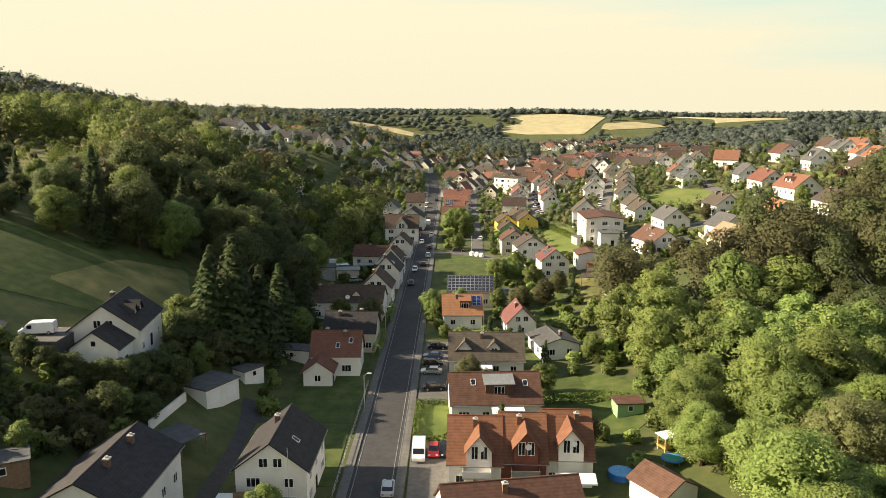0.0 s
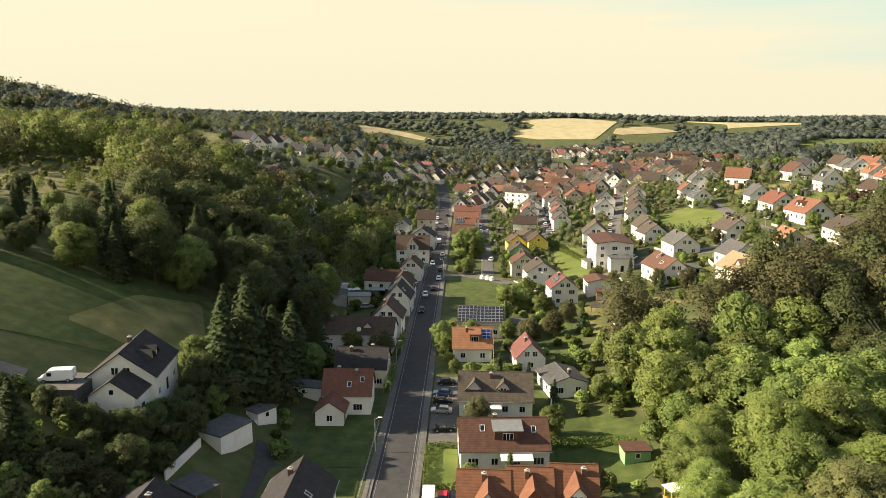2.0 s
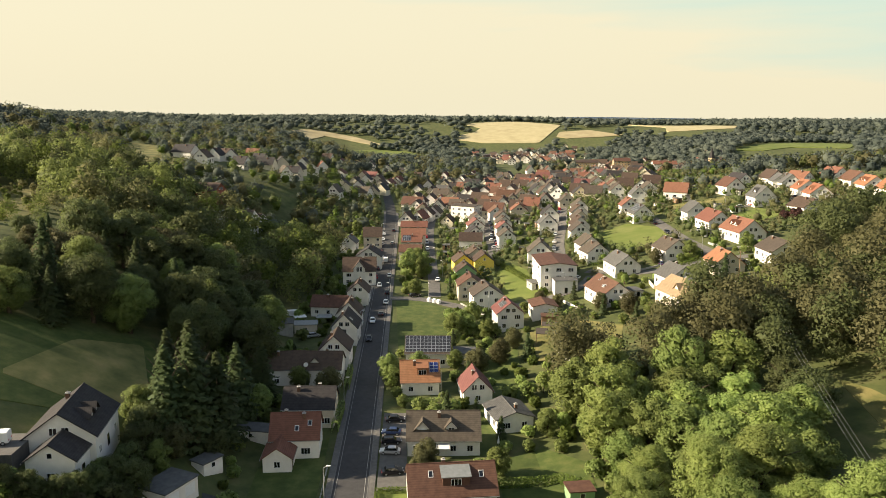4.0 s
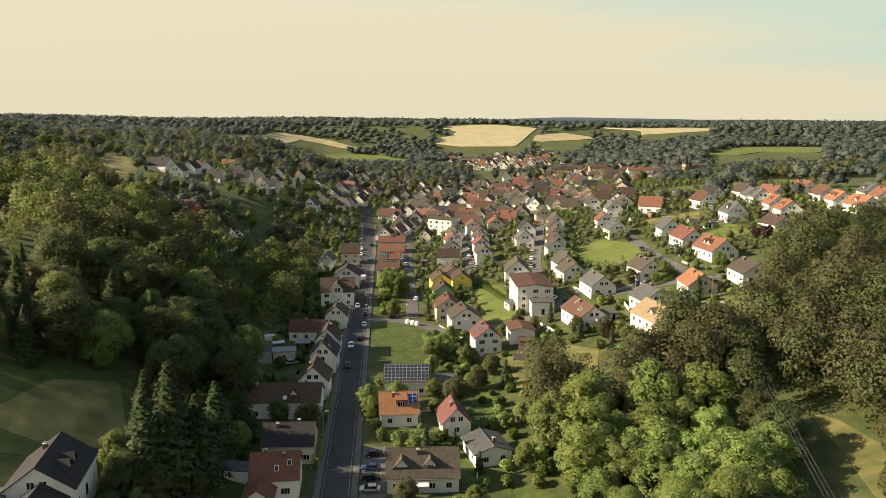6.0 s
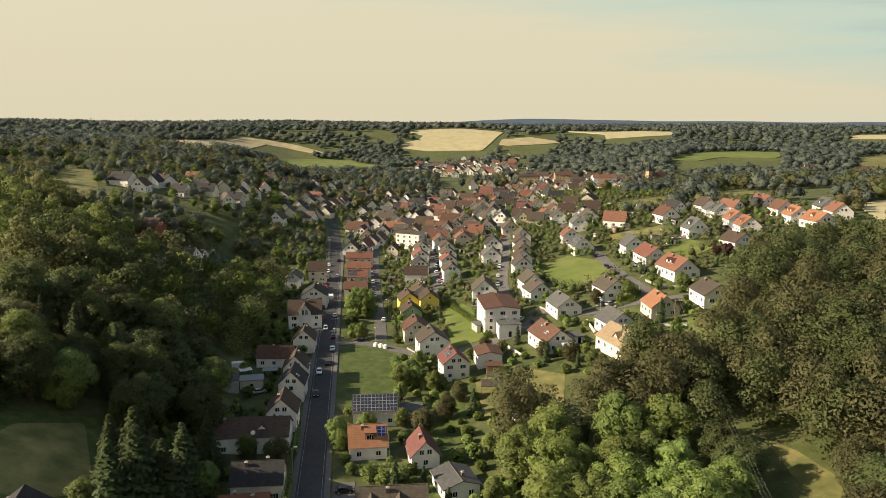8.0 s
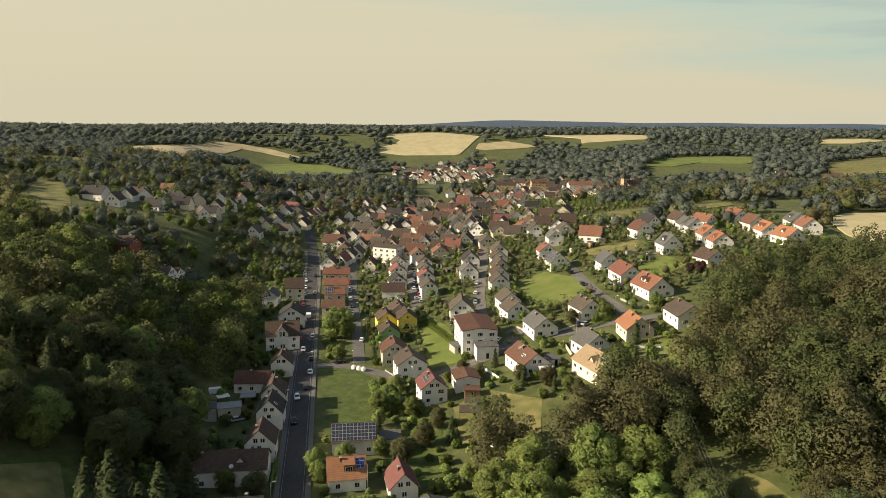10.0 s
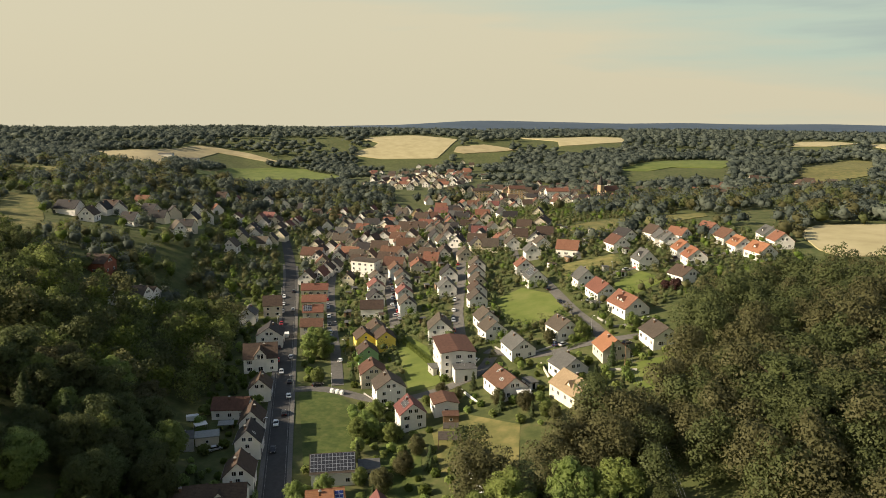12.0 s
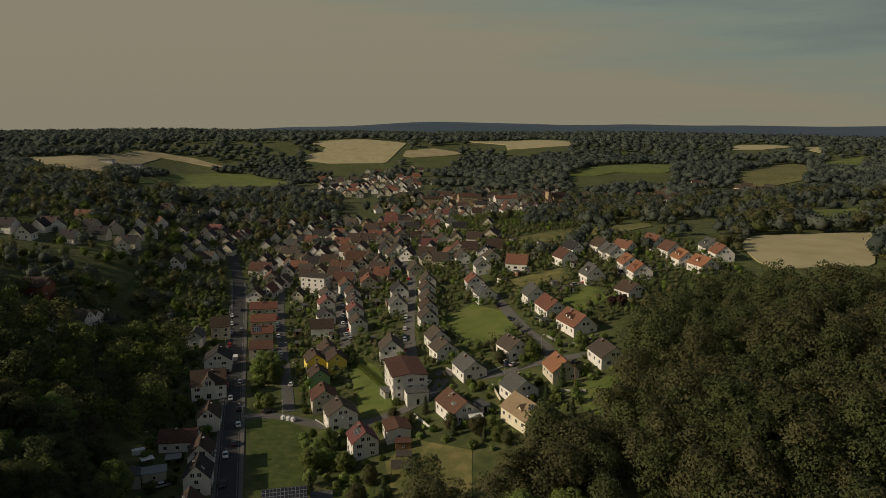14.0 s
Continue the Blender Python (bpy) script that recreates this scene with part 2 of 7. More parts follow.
def shared(name, me, parent, m, label=""):
    ob = new(name, me)
    ob.parent = parent
    ob.matrix_basis = m
    if label:
        ob["label"] = label
    return ob


def thing(name, m, label, category, group="", kind=""):
    ob = new(name)
    ob.matrix_basis = m
    ob.empty_display_size = 0.3
    return tagged(ob, label, category, group, kind)


def box(bm, x0, x1, y0, y1, z0, z1, mat=0, m=None):
    v = [bm.verts.new((x, y, z)) for z in (z0, z1) for x, y in ((x0, y0), (x1, y0), (x1, y1), (x0, y1))]
    fs = [bm.faces.new([v[k] for k in q]) for q in ((3, 2, 1, 0), (4, 5, 6, 7), (0, 1, 5, 4), (1, 2, 6, 5), (2, 3, 7, 6), (3, 0, 4, 7))]
    for f in fs:
        f.material_index = mat
    if m is not None:
        bmesh.ops.transform(bm, matrix=m, verts=v)
    return v


def prism(bm, outline, x0, x1, mat=0):
    """An outline of (y, z) drawn out along x."""
    a = [bm.verts.new((x0, y, z)) for y, z in outline]
    b = [bm.verts.new((x1, y, z)) for y, z in outline]
    k = len(a)
    fs = [bm.faces.new(a[::-1]), bm.faces.new(b)]
    fs += [bm.faces.new((a[i], a[(i + 1) % k], b[(i + 1) % k], b[i])) for i in range(k)]
    for f in fs:
        f.material_index = mat
    return fs


def tube(bm, p, q, r0, r1, sides=8, mat=0):
    p, q = Vector(p), Vector(q)
    side = (q - p).orthogonal().normalized()
    up = (q - p).normalized().cross(side)
    rings = []
    for c, r in ((p, r0), (q, r1)):
        rings.append([bm.verts.new(c + (side * math.cos(a) + up * math.sin(a)) * r) for a in (2 * math.pi * k / sides for k in range(sides))])
    for k in range(sides):
        j = (k + 1) % sides
        bm.faces.new((rings[0][k], rings[0][j], rings[1][j], rings[1][k])).material_index = mat
    bm.faces.new(rings[1]).material_index = mat
    bm.faces.new(rings[0][::-1]).material_index = mat


def quads_mesh(name, verts, mats, index=None, normals=None):
    """A mesh of loose faces from an array of corners (n, k, 3)."""
    n, k = verts.shape[:2]
    me = bpy.data.meshes.new(name)
    me.vertices.add(k * n)
    me.vertices.foreach_set("co", np.ascontiguousarray(verts, np.float32).ravel())
    me.loops.add(k * n)
    me.loops.foreach_set("vertex_index", np.arange(k * n, dtype=np.int32))
    me.polygons.add(n)
    me.polygons.foreach_set("loop_start", np.arange(0, k * n, k, dtype=np.int32))
    for m in mats:
        me.materials.append(m)
    if index is not None:
        me.polygons.foreach_set("material_index", np.asarray(index, np.int32))
    me.update(calc_edges=True)
    if normals is not None:
        me.polygons.foreach_set("use_smooth", np.ones(n, bool))
        me.normals_split_custom_set_from_vertices((normals.reshape(-1, 3) if normals.ndim == 3 else np.repeat(normals, k, 0)).astype(np.float32))
    return me


# ---- ground ----
def spaced(stops):
    out = []
    for a, b, step in stops:
        out += list(np.arange(a, b, step))
    return np.array(out + [stops[-1][1]])


gx = spaced(((-3600, -1200, 120), (-1200, -400, 40), (-400, -180, 12), (-180, 320, 4), (320, 700, 12), (700, 1500, 40), (1500, 4200, 120)))
gy = spaced(((-700, -100, 60), (-100, 480, 4), (480, 1000, 10), (1000, 2600, 40), (2600, 4860, 90)))
GX, GY = np.meshgrid(gx, gy)
GZ = height(GX, GY)
ny_, nx_ = GX.shape
me = bpy.data.meshes.new("ground")
idx = np.arange(nx_ * ny_).reshape(ny_, nx_)
faces = np.stack([idx[:-1, :-1], idx[:-1, 1:], idx[1:, 1:], idx[1:, :-1]], -1).reshape(-1, 4)
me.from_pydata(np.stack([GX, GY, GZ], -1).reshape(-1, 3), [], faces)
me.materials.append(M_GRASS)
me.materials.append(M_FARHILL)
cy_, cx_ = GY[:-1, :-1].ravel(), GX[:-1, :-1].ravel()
# beyond 3300 m the ground takes the hill colour with haze painted in
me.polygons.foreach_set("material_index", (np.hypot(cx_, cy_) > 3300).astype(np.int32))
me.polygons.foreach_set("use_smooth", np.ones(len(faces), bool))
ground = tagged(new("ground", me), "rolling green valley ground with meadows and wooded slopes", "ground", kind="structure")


def draped(name, outline, mat, lift, label, category, step=4.0, kind="structure", parent=None):
    """A sheet that follows the ground inside an outline of (x, y), lifted a little, with a skirt that goes into it."""
    OPEN.append([tuple(p) for p in outline])
    bm = bmesh.new()
    pts = np.array(outline, float)
    shape = outline
    if name in ("field", "meadow"):
        shape = [(a[0] + (b[0] - a[0]) * t, a[1] + (b[1] - a[1]) * t) for a, b in zip(outline, outline[1:] + outline[:1]) for t in (0.06, 0.94)]
    x0, y0 = pts.min(0)
    x1, y1 = pts.max(0)
    f = bm.faces.new([bm.verts.new((x, y, 0)) for x, y in shape])
    for axis, lo, hi in ((0, x0, x1), (1, y0, y1)):
        for c in np.arange(math.ceil(lo / step) * step, hi, step):
            co, no = [0, 0, 0], [0, 0, 0]
            co[axis], no[axis] = c, 1
            bmesh.ops.bisect_plane(bm, geom=bm.verts[:] + bm.edges[:] + bm.faces[:], plane_co=co, plane_no=no)
    bmesh.ops.triangulate(bm, faces=[f for f in bm.faces if len(f.verts) > 4])
    rim = [e for e in bm.edges if e.is_boundary]
    ret = bmesh.ops.extrude_edge_only(bm, edges=rim)
    low = {v for v in ret["geom"] if isinstance(v, bmesh.types.BMVert)}
    for v in bm.verts:
        v.co.z = float(height(v.co.x, v.co.y)) + (-0.6 if v in low else lift)
    bmesh.ops.recalc_face_normals(bm, faces=bm.faces)
    ob = part(name, bm, mat, parent)
    return tagged(ob, label, category, kind=kind)


def strip(name, line, width, mat, lift, label, category, step=6.0):
    """A ribbon of road that follows the ground along a line of (x, y)."""
    pts = [Vector(p) for p in line]
    dense = []
    for a, b in zip(pts, pts[1:]):
        k = max(1, int((b - a).length / step))
        dense += [a.lerp(b, i / k) for i in range(k)]
    dense.append(pts[-1])
    for _ in range(3):
        dense = [dense[0]] + [(dense[i - 1] + dense[i] * 2 + dense[i + 1]) / 4 for i in range(1, len(dense) - 1)] + [dense[-1]]
    bm = bmesh.new()
    rows = []
    for i, p in enumerate(dense):
        d = (dense[min(i + 1, len(dense) - 1)] - dense[max(i - 1, 0)]).normalized()
        nrm = Vector((-d.y, d.x))
        row = []
        for u, dz in ((0.5, -0.5), (0.5, lift), (0, lift + 0.03), (-0.5, lift), (-0.5, -0.5)):
            q = p + nrm * u * width
            row.append(bm.verts.new((q.x, q.y, float(height(q.x, q.y)) + dz)))
        rows.append(row)
    for a, b in zip(rows, rows[1:]):
        for k in range(4):
            bm.faces.new((a[k], a[k + 1], b[k + 1], b[k]))
    bmesh.ops.recalc_face_normals(bm, faces=bm.faces)
    return tagged(part(name, bm, mat, None), label, category, kind="structure")


def along(y0, y1, off, step=6.0):
    return [(float(road_x(y)) + off, float(y)) for y in np.arange(y0, y1 + 0.1, step)]


strip("road", along(-90, 560, 0), 6.6, M_ASPHALT, 0.16, "dark asphalt main road through the village", "road")
strip("pavement", along(-90, 470, -4.0), 1.3, M_PAVING, 0.27, "raised grey pavement along the main road", "pavement")
strip("pavement", along(-90, 470, 4.0), 1.3, M_PAVING, 0.26, "narrow grey pavement beside the parking bays", "pavement")
strip("kerb", along(-90, 470, -3.36), 0.16, M_KERB, 0.29, "pale stone kerb of the road", "kerb")
strip("kerb", along(-90, 470, 3.36), 0.16, M_KERB, 0.28, "pale stone kerb of the road", "kerb")
strip("edge_line", along(-90, 440, 2.75), 0.12, M_LINE, 0.185, "white painted edge line on asphalt", "road marking")
strip("edge_line", along(-90, 300, -2.75), 0.1, M_LINE, 0.185, "worn white painted edge line on asphalt", "road marking")

strip("street", [(-3, 265), (9, 266), (19, 254), (27, 246), (40, 243), (53, 245), (66, 250), (72, 262)], 5.0, M_ASPHALT2, 0.14, "pale asphalt side street curving uphill", "street")
strip("street", [(62, 268), (66, 290), (72, 323), (87, 380), (97, 425), (100, 470)], 5.0, M_ASPHALT2, 0.15, "pale asphalt residential street between houses", "street")
strip("street", [(72, 270), (80, 262), (86, 250), (104, 254), (118, 250), (135, 246)], 4.6, M_ASPHALT2, 0.13, "pale asphalt residential street on the slope", "street")
strip("street", [(112, 246), (117, 262), (116, 286), (119, 320), (121, 345), (118, 380), (128, 420)], 5.0, M_ASPHALT2, 0.16, "asphalt street past a bright lawn", "street")
strip("street", [(43, 325), (45, 348), (50, 418), (57, 490), (70, 560)], 5.0, M_ASPHALT2, 0.14, "pale asphalt street between two rows of houses", "street")
strip("street", [(13, 266), (14, 294), (14.5, 344), (17, 412), (22, 470)], 4.6, M_ASPHALT2, 0.13, "asphalt lane beside trees", "street")
strip("street", [(150, 330), (185, 335), (215, 335), (240, 330)], 4.6, M_ASPHALT2, 0.13, "asphalt street between hillside houses", "street")
strip("street", [(-70, 112), (-85, 108), (-110, 100)], 4.5, M_ASPHALT2, 0.13, "asphalt drive up the slope", "street")
strip("street", [(-30, 60), (-31, 90), (-30, 112), (-33, 124)], 5.5, M_ASPHALT, 0.12, "dark asphalt yard drive", "street")

draped("parking", [(-4.6, 127), (1.2, 127), (1.4, 162), (-3.8, 162)], M_ASPHALT2, 0.12, "asphalt parking bays beside the road", "parking")
draped("forecourt", [(-5.1, 60), (1.0, 60), (1.0, 108.4), (-4.9, 108.4)], M_PAVING, 0.12, "pale paved forecourt with parked cars", "forecourt")
draped("lawn", [(-4.2, 111), (1.0, 111), (1.2, 126.4), (-4.4, 126.4)], M_GREENFIELD, 0.10, "small sunny lawn with a hedge", "lawn")
draped("lawn", [(-0.5, 205), (14, 205), (17, 246), (11, 262), (-1.5, 262)], M_LAWN, 0.10, "bright green lawn beside the road", "lawn")
draped("lawn", [(18, 113), (31, 112), (36, 117), (37, 133), (30, 142), (20, 138)], M_LAWN, 0.09, "sunny garden lawn behind the terraced houses", "lawn")
draped("lawn", [(14, 140), (20, 140), (30, 170), (36, 215), (24, 215), (16, 185)], M_LAWN, 0.08, "mown garden lawn", "lawn")
draped("lawn", [(-30, 118), (-15.6, 118), (-15.4, 150), (-30, 136)], M_LAWN, 0.08, "shaded green garden lawn", "lawn")
draped("lawn", [(-20, 96), (-15.6, 96), (-15.6, 117), (-26, 117)], M_LAWN, 0.08, "green garden lawn sloping to the pavement", "lawn")
draped("lawn", [(38, 190), (58, 180), (66, 205), (52, 222), (40, 215)], M_DRY, 0.10, "sunlit rough grass on the slope", "lawn")
draped("lawn", [(88, 288), (100, 282), (114, 290), (117, 318), (108, 338), (92, 330)], M_GREENFIELD, 0.10, "bright open lawn on the slope", "lawn")
draped("lawn", [(104, 204), (121, 203), (134, 226), (112, 226)], M_GREENFIELD, 0.10, "sunny lawn above the wood", "lawn")
draped("lawn", [(38, 250), (50, 250), (52, 290), (46, 312), (40, 295)], M_GREENFIELD, 0.12, "steep grass bank between houses", "lawn")
draped("lawn", [(130, 335), (165, 345), (168, 365), (135, 362)], M_DRY, 0.10, "dry grass between hillside houses", "lawn")
draped("lawn", [(140, 290), (168, 305), (165, 325), (142, 312)], M_GREENFIELD, 0.10, "green garden lawn on the hillside", "lawn")
draped("meadow", [(-130, 118), (-86, 120), (-62, 132), (-55, 138), (-52, 153), (-60, 175), (-74, 164), (-96, 158), (-130, 150)], M_LAWN, 0.12, "green hillside meadow above a house", "meadow")
# golden patch: low sunlight on the meadow, laid on as dry-grass colour
draped("meadow", [(-76, 136), (-61, 136), (-55, 142), (-54, 152), (-61, 170), (-72, 160)], M_DRY, 0.2, "sunlit patch painted on a meadow in dry-grass colour", "meadow")
draped("field", [(111, 1497), (169, 1456), (275, 1439), (308, 1505), (353, 1599), (273, 1672), (195, 1667), (141, 1634), (175, 1587), (159, 1550), (132, 1532)], M_WHEAT, 1.2, "large pale ripe grain field on the far slope", "field", 30)
draped("field", [(494, 1640), (749, 1819), (804, 1712), (698, 1486), (608, 1474), (546, 1478), (569, 1550)], M_WHEAT, 1.2, "pale grain field on the far ridge", "field", 30)
draped("field", [(334, 1525), (399, 1536), (457, 1475), (406, 1467), (339, 1467), (319, 1485)], M_WHEAT2, 1.2, "brown stubble field on the far slope", "field", 20)
draped("field", [(-373, 1285), (-275, 1382), (-225, 1483), (-202, 1543), (-151, 1508), (-171, 1453), (-202, 1280), (-162, 952), (-197, 953), (-248, 1040)], M_WHEAT2, 1.0, "dry pale field on the western plateau", "field", 25)
draped("field", [(-202, 1543), (-177, 1558), (-94, 1523), (-33, 1462), (-48, 1454), (-108, 1495), (-151, 1508)], M_WHEAT2, 1.0, "dry strip field on the western plateau", "field", 25)
draped("field", [(-135, 1021), (-125, 1382), (-47, 1411), (14, 1394), (80, 1203), (28, 1129), (-40, 1172), (-101, 957), (-110, 847)], M_GREENFIELD, 0.8, "bright green pasture", "field", 20)
draped("field", [(-291, 822), (-230, 788), (-220, 739), (-252, 711)], M_DRY, 0.8, "dry grass field beside a wood", "field", 15)
draped("field", [(465, 1004), (590, 1131), (689, 1156), (709, 1093), (615, 969), (554, 1009), (505, 985)], M_GREENFIELD, 0.8, "pale green pasture on the far slope", "field", 20)
draped("field", [(701, 924), (925, 1095), (947, 1054), (723, 813), (647, 792), (656, 857)], M_DRY, 0.8, "pale pasture dotted with trees", "field", 20)
draped("field", [(972, 1310), (1074, 1413), (1142, 1392), (1134, 1306), (1039, 1280)], M_WHEAT, 1.0, "pale grain field on the far ridge", "field", 30)
draped("field", [(1125, 1288), (1189, 1290), (1089, 1187), (1096, 1216)], M_WHEAT, 1.0, "pale grain field on the far ridge", "field", 30)
draped("field", [(423, 475), (483, 476), (407, 399), (361, 397)], M_GREENFIELD, 0.6, "green meadow beyond the wood", "field", 15)
draped("field", [(285, 371), (311, 387), (394, 377), (312, 297), (261, 307), (263, 325)], M_WHEAT, 0.6, "ripe golden grain field", "field", 12)
draped("field", [(173, 452), (189, 474), (222, 471), (251, 468), (282, 465), (273, 446), (241, 433), (216, 432), (183, 430)], M_DRY, 0.4, "pale green meadow behind the houses", "field", 12)
draped("field", [(509, 710), (533, 679), (426, 555), (427, 586)], M_DRY, 0.5, "dry grass beside a hamlet", "field", 12)
draped("field", [(996, 1084), (1112, 1106), (1028, 1020), (942, 1012)], M_GREENFIELD, 0.6, "green meadow on the far slope", "field", 15)
draped("field", [(-167, 447), (-135, 456), (-135, 444), (-156, 417)], M_DRY, 0.3, "dry grass on the western hill", "field", 8)
draped("meadow", [(-296, 474), (-300, 486), (-262, 492), (-250, 476), (-270, 466)], M_DRY, 0.3, "dry grassy track across a wooded hill", "meadow", 8)
bm = bmesh.new()
pad_z = float(height(-65, 113)) + 0.9
box(bm, -74, -60.5, 109.5, 117.5, pad_z - 8, pad_z)
tagged(part("terrace", bm, M_ASPHALT2, None), "level asphalt drive cut into the slope", "drive", kind="structure")


# ---- houses ----
def window_mesh(name, w, h, wings=2, sill=True):
    """A framed window that looks along -y, on its opening's foot: bars proud, panes set back, all one piece."""
    f = 0.08
    xs = [-w / 2]
    for k in range(wings):
        a = -w / 2 + f + k * (w - f) / wings
        xs += [a, a + (w - f) / wings - f]
    xs.append(w / 2)
    zs = [0, f, h - f, h]
    bm = bmesh.new()
    def quad(pts, mat):
        bm.faces.new([bm.verts.new(p) for p in pts]).material_index = mat
    out, back = -0.06, -0.015
    for i in range(len(xs) - 1):
        for j in range(3):
            x0, x1, z0, z1 = xs[i], xs[i + 1], zs[j], zs[j + 1]
            pane = i % 2 == 1 and j == 1
            y = back if pane else out
            quad(((x0, y, z0), (x1, y, z0), (x1, y, z1), (x0, y, z1)), 1 if pane else 0)
            if pane:
                for (a, b), (c, d) in (((x0, z0), (x1, z0)), ((x1, z0), (x1, z1)), ((x1, z1), (x0, z1)), ((x0, z1), (x0, z0))):
                    quad(((a, out, b), (c, out, d), (c, back, d), (a, back, b)), 0)
    for (a, b), (c, d) in (((-w / 2, 0), (w / 2, 0)), ((w / 2, 0), (w / 2, h)), ((w / 2, h), (-w / 2, h)), ((-w / 2, h), (-w / 2, 0))):
        quad(((a, 0.05, b), (c, 0.05, d), (c, out, d), (a, out, b)), 0)
    bmesh.ops.remove_doubles(bm, verts=bm.verts, dist=0.0005)
    bmesh.ops.recalc_face_normals(bm, faces=bm.faces)
    me = bpy.data.meshes.new(name)
    bm.to_mesh(me)
    bm.free()
    me.materials.append(M_FRAME)
    me.materials.append(M_GLASS)
    return me


W_STD, W_WIDE, W_SMALL = window_mesh("window", 1.25, 1.35), window_mesh("window", 1.9, 1.4, 3), window_mesh("window", 0.9, 1.0, 1)
W_DOOR = window_mesh("window", 1.8, 2.1, 2, False)
W_TALL = window_mesh("window", 1.0, 2.0, 2, False)
W_ROOF = window_mesh("window", 0.85, 1.25, 1, False)


def door_mesh():
    bm = bmesh.new()
    box(bm, -0.55, 0.55, -0.06, 0.05, 0, 2.1)
    bm.faces.ensure_lookup_table()
    front = min(bm.faces, key=lambda f: f.calc_center_median().y)
    bmesh.ops.inset_individual(bm, faces=[front], thickness=0.22, depth=-0.02)
    front.material_index = 1
    me = bpy.data.meshes.new("door")
    bm.to_mesh(me)
    bm.free()
    me.materials.append(M_WOOD)
    me.materials.append(M_GLASS)
    return me


D_STD = door_mesh()


def chimney_mesh():
    bm = bmesh.new()
    rings = [[bm.verts.new((a * r, b * r, z)) for a, b in ((-1, -1), (1, -1), (1, 1), (-1, 1))] for r, z in ((0.32, -1.6), (0.32, 0.9), (0.4, 0.93), (0.4, 1.05), (0.16, 1.08), (0.14, 1.3))]
    for a, b in zip(rings, rings[1:]):
        for k in range(4):
            bm.faces.new((a[k], a[(k + 1) % 4], b[(k + 1) % 4], b[k]))
    bm.faces.new(rings[-1])
    for f in bm.faces:
        f.material_index = int(f.calc_center_median().z > 0.91)
    me = bpy.data.meshes.new("chimney")
    bm.to_mesh(me)
    bm.free()
    me.materials.append(M_BRICK)
    me.materials.append(M_CONCRETE)
    return me


CHIMNEY = chimney_mesh()


def saddle(bm, l, w, eave, rise, over=0.45, thick=0.2, gable=0.35):
    """Two slopes with a ridge along x."""
    a, low, top = w / 2 + over, eave - over * rise / (w / 2), eave + rise
    prism(bm, [(-a, low), (0, top), (a, low), (a, low + thick), (0, top + thick), (-a, low + thick)], -l / 2 - gable, l / 2 + gable)


def ridge_row(l, top):
    """Overlapping half-round ridge tiles."""
    bm = bmesh.new()
    n = int(l / 0.4)
    prev = None
    for k in range(n):
        for u, r in ((k / n, 0.15), ((k + 0.98) / n, 0.12)):
            ring = [bm.verts.new((-l / 2 + u * l, r * math.cos(t), top + r * 0.8 * math.sin(t))) for t in (0, 0.8, 1.57, 2.34, 3.14)]
            if prev:
                for i in range(4):
                    bm.faces.new((prev[i], prev[i + 1], ring[i + 1], ring[i]))
            prev = ring
    return bm


def turn(a):
    return Matrix.Rotation(radians(a), 4, "Z")


house_rng = random.Random(5)


